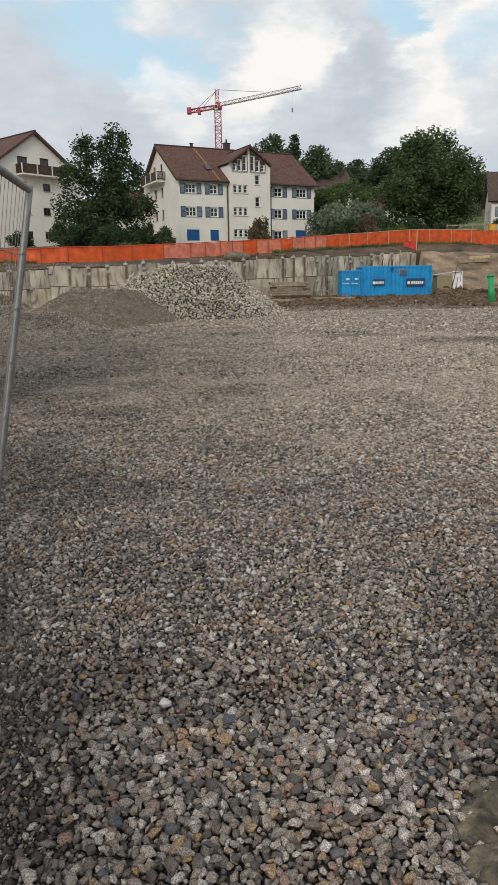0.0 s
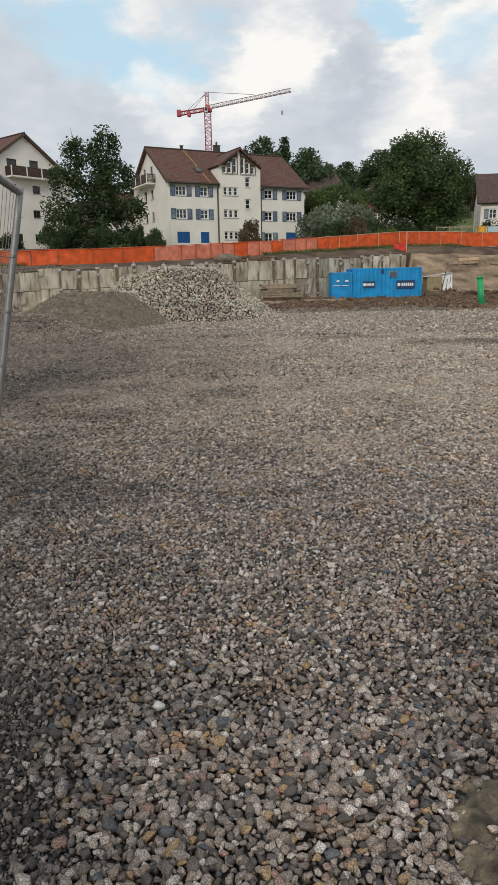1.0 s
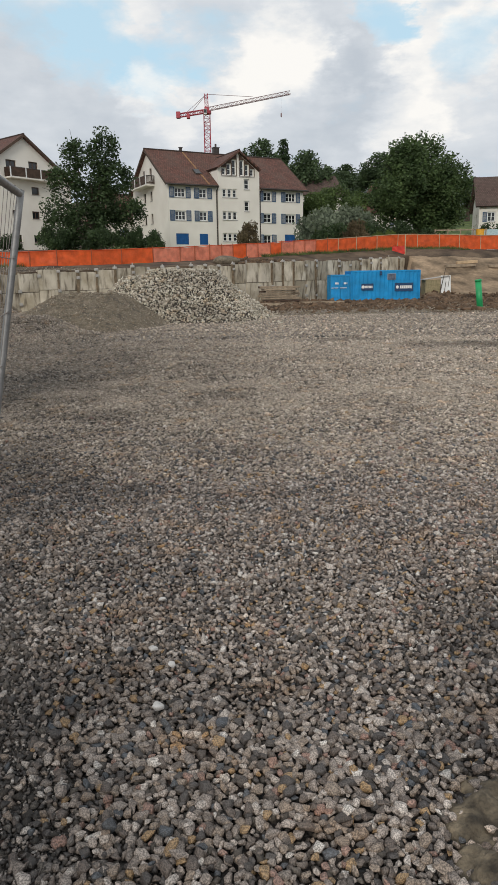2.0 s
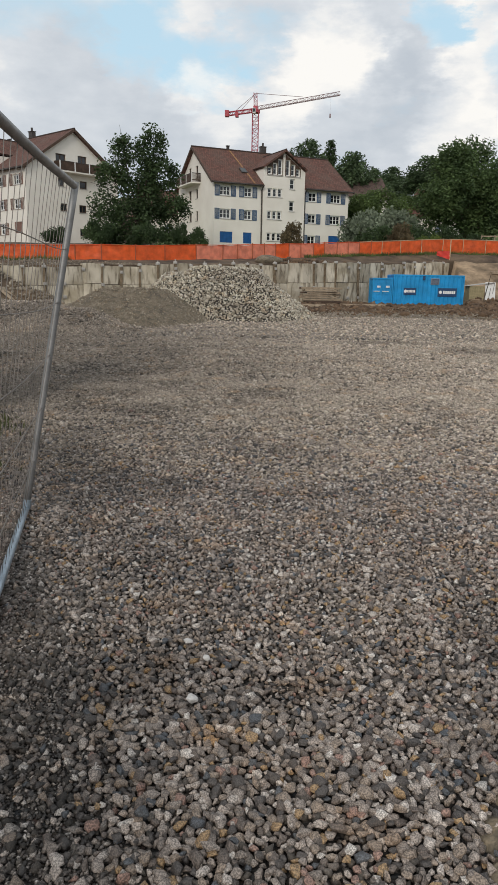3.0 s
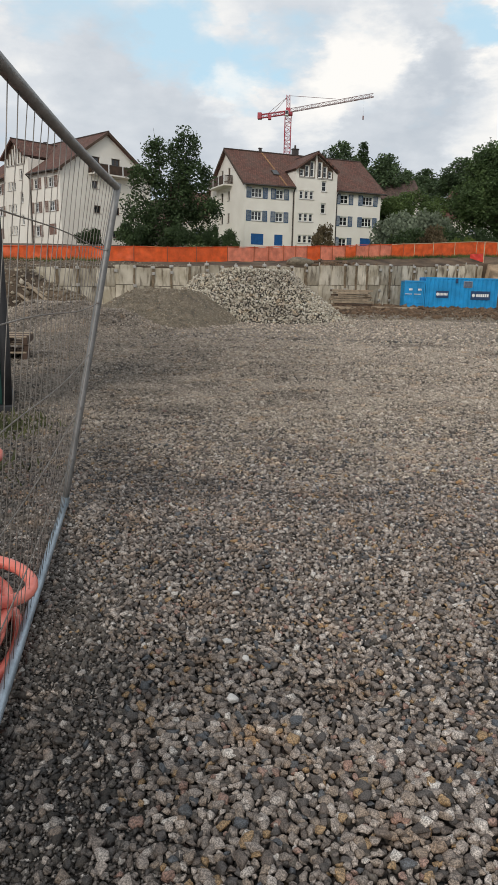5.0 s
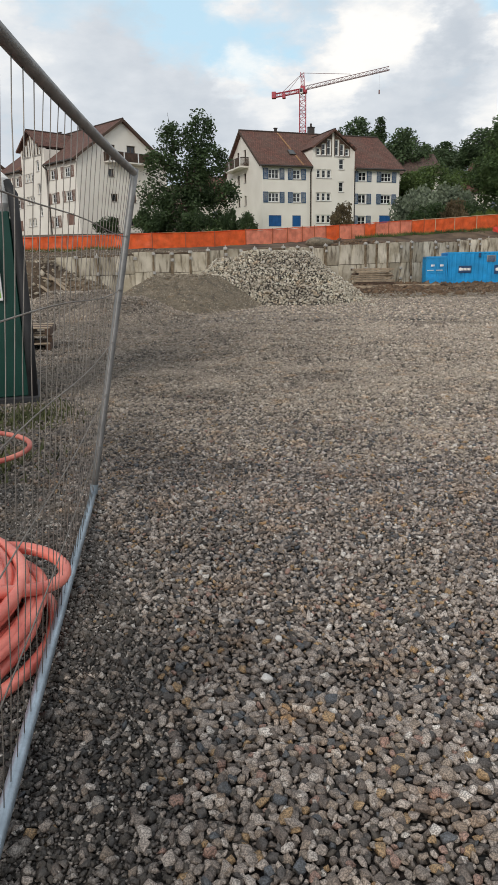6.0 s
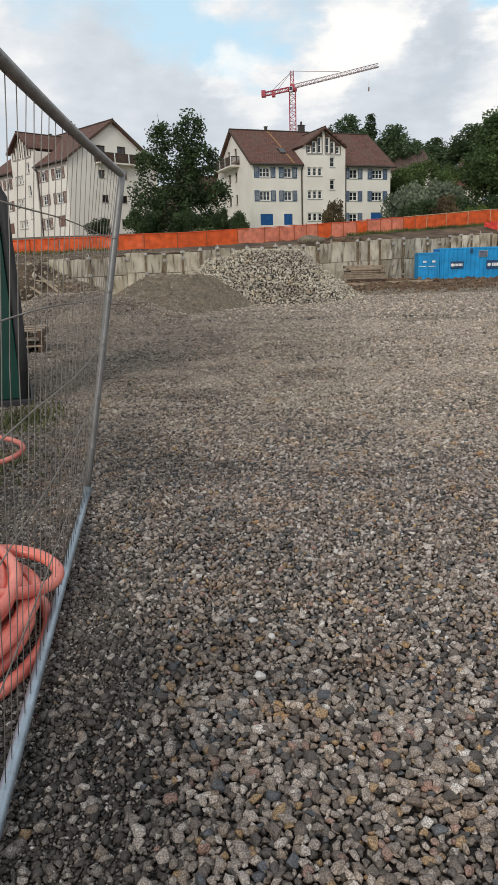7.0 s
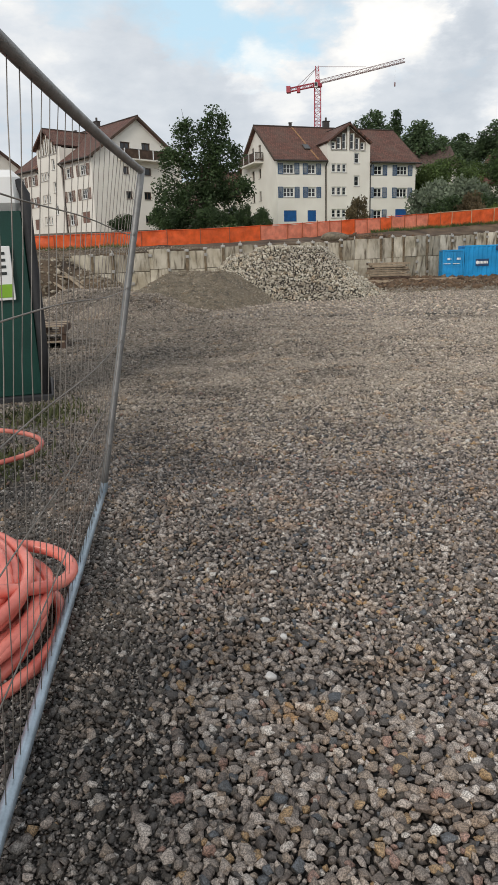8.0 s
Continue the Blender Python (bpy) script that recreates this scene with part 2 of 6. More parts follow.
def gravel_ground_material(name, stops, cell=18.0, dark=(0.05, 0.043, 0.037), patch=(0.29, 0.238, 0.185)):
    """Packed gravel with stones too small to pick out: cells of mixed stone colours, dark joints, earthy patches."""
    m = bpy.data.materials.new(name)
    m.use_nodes = True
    nt = m.node_tree
    n, ln = nt.nodes.new, nt.links.new
    p = nt.nodes["Principled BSDF"]
    p.inputs["Roughness"].default_value = 0.85
    geo = n("ShaderNodeNewGeometry")
    warp = n("ShaderNodeTexNoise")
    warp.inputs["Scale"].default_value = cell * 0.7
    ln(geo.outputs["Position"], warp.inputs["Vector"])
    add = n("ShaderNodeVectorMath")
    add.operation = "MULTIPLY_ADD"
    add.inputs[1].default_value = (0.5 / cell,) * 3
    ln(warp.outputs["Color"], add.inputs[0])
    ln(geo.outputs["Position"], add.inputs[2])
    vor, edge = n("ShaderNodeTexVoronoi"), n("ShaderNodeTexVoronoi")
    edge.feature = "DISTANCE_TO_EDGE"
    for v in (vor, edge):
        v.inputs["Scale"].default_value = cell
        ln(add.outputs["Vector"], v.inputs["Vector"])
    bw = n("ShaderNodeSeparateColor")
    ln(vor.outputs["Color"], bw.inputs["Color"])
    ramp = n("ShaderNodeValToRGB")
    ramp.color_ramp.interpolation = "CONSTANT"
    el = ramp.color_ramp.elements
    while len(el) < len(stops):
        el.new(0.5)
    for e, (pos, col) in zip(el, stops):
        e.position, e.color = pos, (*col, 1)
    ln(bw.outputs["Red"], ramp.inputs["Fac"])
    er = n("ShaderNodeMapRange")
    er.inputs["From Max"].default_value = 0.16
    ln(edge.outputs["Distance"], er.inputs["Value"])
    mix = n("ShaderNodeMix")
    mix.data_type = "RGBA"
    mix.inputs["A"].default_value = (*dark, 1)
    ln(er.outputs["Result"], mix.inputs["Factor"])
    ln(ramp.outputs["Color"], mix.inputs["B"])
    c = n("ShaderNodeTexNoise")
    c.inputs["Scale"].default_value, c.inputs["Detail"].default_value = 0.22, 6.0
    ln(geo.outputs["Position"], c.inputs["Vector"])
    clump = n("ShaderNodeTexNoise")
    clump.inputs["Scale"].default_value, clump.inputs["Detail"].default_value, clump.inputs["Roughness"].default_value = 3.5, 8.0, 0.72
    ln(geo.outputs["Position"], clump.inputs["Vector"])
    kr = n("ShaderNodeMapRange")
    kr.inputs["From Min"].default_value, kr.inputs["From Max"].default_value = 0.35, 0.65
    kr.inputs["To Min"].default_value, kr.inputs["To Max"].default_value = 0.45, 1.6
    ln(clump.outputs["Fac"], kr.inputs["Value"])
    cr = n("ShaderNodeMapRange")
    cr.inputs["From Min"].default_value, cr.inputs["From Max"].default_value, cr.inputs["To Max"].default_value = 0.42, 0.62, 0.8
    ln(c.outputs["Fac"], cr.inputs["Value"])
    earth = n("ShaderNodeMix")
    earth.data_type = "RGBA"
    earth.inputs["B"].default_value = (*patch, 1)
    ln(cr.outputs["Result"], earth.inputs["Factor"])
    ln(mix.outputs["Result"], earth.inputs["A"])
    tone = n("ShaderNodeHueSaturation")
    ln(earth.outputs["Result"], tone.inputs["Color"])
    ln(kr.outputs["Result"], tone.inputs["Value"])
    ln(tone.outputs["Color"], p.inputs["Base Color"])
    bp = n("ShaderNodeBump")
    bp.inputs["Strength"].default_value, bp.inputs["Distance"].default_value = 0.8, 0.03
    ln(edge.outputs["Distance"], bp.inputs["Height"])
    ln(bp.outputs["Normal"], p.inputs["Normal"])
    return m


def tile_material(name, base, pitch=0.33):
    """Clay roof tiles: courses across the slope, mixed reds, lichen patches."""
    m = bpy.data.materials.new(name)
    m.use_nodes = True
    nt = m.node_tree
    n, ln = nt.nodes.new, nt.links.new
    p = nt.nodes["Principled BSDF"]
    p.inputs["Roughness"].default_value = 0.85
    tc = n("ShaderNodeTexCoord")
    br = n("ShaderNodeTexBrick")
    br.inputs["Scale"].default_value = 1.0
    br.inputs["Brick Width"].default_value, br.inputs["Row Height"].default_value = 0.24, pitch
    br.inputs["Mortar Size"].default_value = 0.018
    br.inputs["Color1"].default_value = (*[c * 0.72 for c in base], 1)
    br.inputs["Color2"].default_value = (*[c * 1.3 for c in base], 1)
    br.inputs["Mortar"].default_value = (*[c * 0.3 for c in base], 1)
    ln(tc.outputs["UV"], br.inputs["Vector"])
    no = n("ShaderNodeTexNoise")
    no.inputs["Scale"].default_value, no.inputs["Detail"].default_value = 0.5, 6.0
    ln(tc.outputs["UV"], no.inputs["Vector"])
    mr = n("ShaderNodeMapRange")
    mr.inputs["From Min"].default_value, mr.inputs["From Max"].default_value, mr.inputs["To Max"].default_value = 0.4, 0.7, 0.55
    ln(no.outputs["Fac"], mr.inputs["Value"])
    mx = n("ShaderNodeMix")
    mx.data_type = "RGBA"
    mx.inputs["B"].default_value = (0.12, 0.085, 0.065, 1)
    ln(mr.outputs["Result"], mx.inputs["Factor"])
    ln(br.outputs["Color"], mx.inputs["A"])
    ln(mx.outputs["Result"], p.inputs["Base Color"])
    bp = n("ShaderNodeBump")
    bp.inputs["Strength"].default_value, bp.inputs["Distance"].default_value = 0.7, 0.04
    ln(br.outputs["Fac"], bp.inputs["Height"])
    bp.invert = True
    ln(bp.outputs["Normal"], p.inputs["Normal"])
    return m


def stained_concrete(name):
    """Sprayed concrete with vertical run-off stains and lime streaks."""
    m = bpy.data.materials.new(name)
    m.use_nodes = True
    nt = m.node_tree
    n, ln = nt.nodes.new, nt.links.new
    p = nt.nodes["Principled BSDF"]
    p.inputs["Roughness"].default_value = 0.9
    tc, oi = n("ShaderNodeTexCoord"), n("ShaderNodeObjectInfo")
    off = n("ShaderNodeVectorMath")
    off.operation = "MULTIPLY_ADD"
    off.inputs[1].default_value = (37.0, 37.0, 37.0)
    ln(oi.outputs["Random"], off.inputs[0])
    ln(tc.outputs["Object"], off.inputs[2])
    mp = n("ShaderNodeMapping")
    mp.inputs["Scale"].default_value = (3.6, 3.6, 0.75)
    ln(off.outputs["Vector"], mp.inputs["Vector"])
    streak, blot, fine = n("ShaderNodeTexNoise"), n("ShaderNodeTexNoise"), n("ShaderNodeTexNoise")
    ln(mp.outputs["Vector"], streak.inputs["Vector"])
    streak.inputs["Scale"].default_value, streak.inputs["Detail"].default_value = 1.4, 6.0
    for node, s in ((blot, 0.9), (fine, 14.0)):
        node.inputs["Scale"].default_value, node.inputs["Detail"].default_value = s, 6.0
        ln(off.outputs["Vector"], node.inputs["Vector"])
    r1 = n("ShaderNodeValToRGB")
    r1.color_ramp.elements[0].position, r1.color_ramp.elements[1].position = 0.30, 0.50
    r1.color_ramp.elements[0].color, r1.color_ramp.elements[1].color = (0.16, 0.128, 0.092, 1), (0.58, 0.525, 0.425, 1)
    ln(streak.outputs["Fac"], r1.inputs["Fac"])
    r2 = n("ShaderNodeValToRGB")
    r2.color_ramp.elements[0].position, r2.color_ramp.elements[1].position = 0.35, 0.7
    r2.color_ramp.elements[0].color, r2.color_ramp.elements[1].color = (0.55, 0.52, 0.46, 1), (1.0, 1.0, 1.0, 1)
    ln(blot.outputs["Fac"], r2.inputs["Fac"])
    mu = n("ShaderNodeMix")
    mu.data_type, mu.blend_type = "RGBA", "MULTIPLY"
    mu.inputs["Factor"].default_value = 1.0
    ln(r1.outputs["Color"], mu.inputs["A"])
    ln(r2.outputs["Color"], mu.inputs["B"])
    hs = n("ShaderNodeHueSaturation")
    mr = n("ShaderNodeMapRange")
    mr.inputs["To Min"].default_value, mr.inputs["To Max"].default_value = 0.88, 1.32
    ln(oi.outputs["Random"], mr.inputs["Value"])
    ln(mr.outputs["Result"], hs.inputs["Value"])
    ln(mu.outputs["Result"], hs.inputs["Color"])
    ln(hs.outputs["Color"], p.inputs["Base Color"])
    bp = n("ShaderNodeBump")
    bp.inputs["Strength"].default_value, bp.inputs["Distance"].default_value = 0.6, 0.05
    ln(fine.outputs["Fac"], bp.inputs["Height"])
    ln(bp.outputs["Normal"], p.inputs["Normal"])
    return m


def net_material(name, base):
    """Woven plastic net: partly open weave."""
    m = material(name, base, rough=0.5, var=0.3, scale=2.2, bump=0.5, fine=9.0)
    nt = m.node_tree
    p = nt.nodes["Principled BSDF"]
    tr = nt.nodes.new("ShaderNodeBsdfTranslucent")
    tr.inputs["Color"].default_value = (*base, 1)
    mx = nt.nodes.new("ShaderNodeMixShader")
    mx.inputs["Fac"].default_value = 0.35
    out = nt.nodes["Material Output"]
    nt.links.new(p.outputs["BSDF"], mx.inputs[1])
    nt.links.new(tr.outputs["BSDF"], mx.inputs[2])
    nt.links.new(mx.outputs["Shader"], out.inputs["Surface"])
    return m


def leaf_material(name, base, tint):
    m = material(name, base, rough=0.6, var=0.35, scale=0.5, bump=0.0, fine=3.0, tint=tint, spec=0.25, per="island")
    nt = m.node_tree
    p = nt.nodes["Principled BSDF"]
    tr = nt.nodes.new("ShaderNodeBsdfTranslucent")
    tr.inputs["Color"].default_value = (*[c * 1.3 for c in tint], 1)
    mx = nt.nodes.new("ShaderNodeMixShader")
    mx.inputs["Fac"].default_value = 0.22
    out = nt.nodes["Material Output"]
    nt.links.new(p.outputs["BSDF"], mx.inputs[1])
    nt.links.new(tr.outputs["BSDF"], mx.inputs[2])
    nt.links.new(mx.outputs["Shader"], out.inputs["Surface"])
    return m


GREYS = [(0.0, (0.23, 0.192, 0.165)), (0.16, (0.33, 0.278, 0.24)), (0.33, (0.44, 0.375, 0.325)), (0.44, (0.075, 0.066, 0.062)), (0.56, (0.29, 0.228, 0.178)),
         (0.68, (0.14, 0.112, 0.095)), (0.79, (0.52, 0.46, 0.41)), (0.865, (0.36, 0.235, 0.12)), (0.905, (0.085, 0.096, 0.11)), (0.945, (0.31, 0.19, 0.15)), (0.975, (0.62, 0.575, 0.525))]
TANS = [(0.0, (0.23, 0.193, 0.157)), (0.2, (0.34, 0.287, 0.234)), (0.45, (0.44, 0.376, 0.31)), (0.66, (0.11, 0.092, 0.077)), (0.78, (0.31, 0.26, 0.212)), (0.92, (0.58, 0.51, 0.435))]
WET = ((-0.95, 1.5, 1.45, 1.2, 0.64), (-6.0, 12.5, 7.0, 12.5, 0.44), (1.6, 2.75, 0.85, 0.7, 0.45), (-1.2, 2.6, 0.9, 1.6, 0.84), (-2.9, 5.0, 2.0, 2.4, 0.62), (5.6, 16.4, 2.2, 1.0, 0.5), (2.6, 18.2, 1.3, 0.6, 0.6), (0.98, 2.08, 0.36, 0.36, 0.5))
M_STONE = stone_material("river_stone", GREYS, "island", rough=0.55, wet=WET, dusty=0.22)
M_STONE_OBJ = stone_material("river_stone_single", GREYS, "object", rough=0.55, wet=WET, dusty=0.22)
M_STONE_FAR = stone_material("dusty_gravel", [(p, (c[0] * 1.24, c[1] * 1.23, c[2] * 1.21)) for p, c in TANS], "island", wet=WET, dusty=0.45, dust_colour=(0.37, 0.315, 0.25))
M_HEAPSTONE = stone_material("heap_stone", [(0.0, (0.15, 0.122, 0.086)), (0.35, (0.21, 0.174, 0.125)), (0.7, (0.28, 0.236, 0.174)), (0.93, (0.40, 0.35, 0.275))], "island", dust_colour=(0.20, 0.163, 0.115))
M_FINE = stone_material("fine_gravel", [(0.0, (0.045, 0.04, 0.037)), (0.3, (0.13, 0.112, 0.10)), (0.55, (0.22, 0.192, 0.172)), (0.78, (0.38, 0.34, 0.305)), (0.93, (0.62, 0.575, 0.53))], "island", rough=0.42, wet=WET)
# filler stones darkened in colour to deepen the shade between coarse stones
M_GAP = stone_material("gap_shade_grit", [(0.0, (0.04, 0.035, 0.03)), (0.4, (0.075, 0.065, 0.056)), (0.8, (0.13, 0.115, 0.10))], "island", wet=WET)
M_ROCK = stone_material("pale_rock", [(0.0, (0.37, 0.33, 0.255)), (0.25, (0.49, 0.44, 0.345)), (0.5, (0.57, 0.52, 0.42)), (0.74, (0.22, 0.185, 0.135)), (0.90, (0.64, 0.60, 0.51))], "island")
M_PIT = gravel_ground_material("packed_gravel", [(p, tuple(v * 0.82 for v in c)) for p, c in TANS], cell=24.0, patch=(0.235, 0.195, 0.155))
# stone colours scaled to near black: paints the shade in the gaps between stones
M_BED_SHADE = gravel_ground_material("shaded_gravel_bed", [(p, tuple(v * 0.16 for v in c)) for p, c in GREYS], cell=34.0, dark=(0.012, 0.010, 0.008), patch=(0.025, 0.02, 0.016))
M_BED = gravel_ground_material("loose_gravel_bed", [(p, tuple(v * 0.62 for v in c)) for p, c in GREYS], cell=30.0, dark=(0.03, 0.026, 0.022), patch=(0.13, 0.108, 0.088))
# heap body coloured nearly black, painting the shade between the pale rocks
M_CORE = material("shaded_heap_core", (0.03, 0.025, 0.02), rough=0.95, var=0.4, scale=3.0, bump=0.6, fine=40.0, tint=(0.05, 0.042, 0.034))
M_SHUT_B = material("brown_pink_shutter", (0.20, 0.115, 0.09), rough=0.7, var=0.15, scale=3.0, bump=0.1)
M_MUD = material("wet_mud", (0.085, 0.066, 0.044), rough=0.75, var=0.5, scale=14.0, bump=1.0, fine=45.0, tint=(0.16, 0.128, 0.086))
M_CLOD = material("dark_earth", (0.085, 0.053, 0.032), rough=0.95, var=0.45, scale=1.2, bump=1.0, fine=7.0, tint=(0.14, 0.09, 0.055))
M_SAND = material("tan_earth", (0.18, 0.128, 0.08), rough=0.95, var=0.4, scale=0.7, bump=1.0, fine=4.0, tint=(0.27, 0.195, 0.125))
M_BANK = material("bank_soil", (0.06, 0.04, 0.025), rough=0.95, var=0.4, scale=0.6, bump=0.9, fine=6.0, tint=(0.11, 0.077, 0.049))
M_GRASS = material("meadow_grass", (0.05, 0.085, 0.025), rough=0.9, var=0.4, scale=0.8, bump=0.8, fine=9.0, tint=(0.10, 0.13, 0.04))
M_WEED = material("dull_weed", (0.035, 0.05, 0.016), rough=0.9, var=0.4, scale=2.0, bump=0.0, tint=(0.075, 0.08, 0.03))
M_HEAP = gravel_ground_material("heap_gravel", [(0.0, (0.15, 0.122, 0.086)), (0.4, (0.20, 0.165, 0.12)), (0.75, (0.26, 0.218, 0.16))], cell=22.0, dark=(0.08, 0.065, 0.046), patch=(0.16, 0.13, 0.09))
M_SHOT = stained_concrete("sprayed_concrete")
M_GALV = material("galvanised_steel", (0.25, 0.25, 0.245), rough=0.55, metal=0.8, var=0.18, scale=9.0, bump=0.08, fine=90.0)
M_GALVB = material("bluish_galvanised_steel", (0.33, 0.40, 0.46), rough=0.4, metal=0.7, var=0.2, scale=9.0, bump=0.08, fine=90.0)
M_WIRE = material("fence_wire", (0.22, 0.20, 0.178), rough=0.5, metal=0.7, var=0.25, scale=7.0, bump=0.0)
M_NET = net_material("orange_net", (0.80, 0.125, 0.03))
M_NET_PALE = net_material("faded_orange_net", (0.80, 0.25, 0.155))
M_WOOD = material("weathered_wood", (0.30, 0.235, 0.165), rough=0.85, var=0.3, scale=3.0, bump=0.3, fine=30.0)
M_POST = material("pale_batten", (0.50, 0.36, 0.22), rough=0.85, var=0.2, scale=3.0, bump=0.2, fine=30.0)
M_RUST = material("rusty_orange_stake", (0.34, 0.10, 0.045), rough=0.8, var=0.2)
M_BLUE = material("container_blue", (0.010, 0.27, 0.58), rough=0.45, var=0.2, scale=1.2, bump=0.05, fine=20.0)
M_NAVY = material("navy_panel", (0.02, 0.055, 0.13), rough=0.4, var=0.15)
M_WHITE = material("white_paint", (0.78, 0.78, 0.76), rough=0.55, var=0.06, scale=2.0, bump=0.03)
M_GREYP = material("grey_plastic", (0.25, 0.26, 0.27), rough=0.5, var=0.12)
M_PLASTER = material("cream_render", (0.76, 0.715, 0.635), rough=0.92, var=0.06, scale=0.35, bump=0.12, fine=30.0, tint=(0.77, 0.735, 0.665))
M_JOINT = material("earth_stained_post", (0.10, 0.072, 0.045), rough=0.95, var=0.45, scale=2.5, bump=0.5, fine=14.0, tint=(0.19, 0.145, 0.095))
M_PLINTH = material("concrete_sill", (0.42, 0.40, 0.37), rough=0.9, var=0.15)
M_TILE = tile_material("clay_tiles", (0.135, 0.056, 0.039))
M_TILE_D = tile_material("dark_clay_tiles", (0.10, 0.06, 0.048))
M_SEAM = material("lichened_tile", (0.24, 0.12, 0.06), rough=0.9, var=0.4, scale=4.0, bump=0.3, tint=(0.30, 0.17, 0.08))
M_SHUT = material("blue_shutter", (0.032, 0.085, 0.175), rough=0.6, var=0.12, scale=3.0, bump=0.1)
M_DOOR = material("bright_blue_door", (0.008, 0.085, 0.26), rough=0.55, var=0.15, scale=2.0, bump=0.08)
M_BROWN = material("brown_wood", (0.075, 0.045, 0.03), rough=0.7, var=0.3, scale=3.0, bump=0.2)
M_GLASS = material("dark_window_glass", (0.02, 0.022, 0.024), rough=0.08, var=0.1, scale=2.0, bump=0.0, spec=0.6)
M_PIPE = material("rain_pipe", (0.06, 0.05, 0.045), rough=0.5, metal=0.3, var=0.2)
M_RED = material("crane_red", (0.40, 0.05, 0.07), rough=0.5, var=0.15)
M_PALE_STEEL = material("crane_pale_steel", (0.24, 0.15, 0.15), rough=0.5, var=0.15)
M_BARK = material("bark", (0.07, 0.052, 0.04), rough=0.95, var=0.35, scale=3.0, bump=0.8, fine=18.0)
M_LEAF = leaf_material("maple_leaf", (0.028, 0.05, 0.021), (0.052, 0.082, 0.032))
M_LEAF_B = leaf_material("chestnut_leaf", (0.042, 0.076, 0.026), (0.078, 0.118, 0.042))
M_LEAF_G = leaf_material("garden_leaf", (0.05, 0.085, 0.026), (0.09, 0.13, 0.04))
M_LEAF_S = leaf_material("willow_leaf", (0.10, 0.13, 0.085), (0.17, 0.20, 0.135))
M_LEAF_D = leaf_material("forest_leaf", (0.042, 0.07, 0.032), (0.075, 0.11, 0.05))
M_LEAF_R = leaf_material("bronze_leaf", (0.075, 0.055, 0.03), (0.11, 0.085, 0.045))
M_LEAF_Y = leaf_material("light_green_leaf", (0.06, 0.10, 0.02), (0.12, 0.16, 0.035))
M_WHITE_STONE = material("white_quartz", (0.60, 0.58, 0.55), rough=0.5, var=0.25, scale=20.0, bump=0.3, fine=120.0)
M_HOSE = material("orange_red_conduit", (0.62, 0.135, 0.105), rough=0.3, var=0.14, scale=5.0, bump=0.1, fine=40.0, tint=(0.74, 0.24, 0.185))
M_HOSE_OLD = material("dusty_conduit", (0.50, 0.11, 0.085), rough=0.5, var=0.3, scale=4.0, bump=0.1, fine=40.0, tint=(0.55, 0.20, 0.15))
M_CABIN = material("dark_green_plastic", (0.006, 0.045, 0.033), rough=0.4, var=0.2, scale=2.0, bump=0.05)
M_BLACK = material("black_rubber", (0.025, 0.025, 0.027), rough=0.6, var=0.3, scale=4.0, bump=0.1)
M_GPIPE = material("green_pipe", (0.02, 0.33, 0.11), rough=0.4, var=0.15, scale=3.0, bump=0.03)
M_TAN = material("tan_board", (0.30, 0.25, 0.14), rough=0.8, var=0.2)
M_YELLOW = material("yellow_plastic", (0.70, 0.36, 0.03), rough=0.5, var=0.15)
M_CLEAR = material("greenhouse_sheet", (0.30, 0.40, 0.40), rough=0.2, var=0.15)
M_REDCLOTH = material("red_sheet", (0.60, 0.045, 0.03), rough=0.6, var=0.2, scale=2.0)
M_LIME = material("lime_green_print", (0.22, 0.42, 0.03), rough=0.5, var=0.1)
M_INK = material("dark_ink", (0.03, 0.035, 0.035), rough=0.6, var=0.1)


# ---- mesh helpers ----
def thing(name, label, category, group="", kind="", at=None):
    ob = tagged(new(name), label, category, group, kind)
    ob.empty_display_size = 0.1
    if at is not None:
        ob.matrix_world = at
    return ob


def finish(name, bm, mat, smooth=False):
    me = bpy.data.meshes.new(name)
    bm.to_mesh(me)
    bm.free()
    for m in mat if isinstance(mat, (list, tuple)) else (mat,):
        me.materials.append(m)
    if smooth:
        me.polygons.foreach_set("use_smooth", [True] * len(me.polygons))
    return me


def part(name, bm, mat, parent, label="", smooth=False):
    """One mesh object under a thing or under a part; bm may be a ready mesh."""
    me = bm if isinstance(bm, bpy.types.Mesh) else finish(name, bm, mat, smooth)
    ob = new(name, me)
    ob.parent = parent
    return tagged(ob, label)


def tri_mesh(name, V, F, mat, smooth=False):
    me = bpy.data.meshes.new(name)
    V, F = np.asarray(V, dtype=np.float32), np.asarray(F, dtype=np.int32)
    k = F.shape[1]
    me.vertices.add(len(V))
    me.vertices.foreach_set("co", V.ravel())
    me.loops.add(F.size)
    me.loops.foreach_set("vertex_index", F.ravel())
    me.polygons.add(len(F))
    me.polygons.foreach_set("loop_start", np.arange(0, F.size, k, dtype=np.int32))
    me.polygons.foreach_set("loop_total", np.full(len(F), k, dtype=np.int32))
    if smooth:
        me.polygons.foreach_set("use_smooth", np.ones(len(F), dtype=bool))
    me.materials.append(mat)
    me.update(calc_edges=True)
    return me


def add_box(bm, lo, hi, m=None, bevel=0.0):
    """A box between two corners, moved by m, with bevelled edges."""
    lo, hi = Vector(lo), Vector(hi)
    mat = Matrix.Translation((lo + hi) / 2) @ Matrix.Diagonal((*(hi - lo), 1))
    made = bmesh.ops.create_cube(bm, size=1.0, matrix=(m or Matrix()) @ mat)
    if bevel:
        edges = list({e for v in made["verts"] for e in v.link_edges})
        bmesh.ops.bevel(bm, geom=edges, offset=bevel, segments=1, affect="EDGES")
    return bm


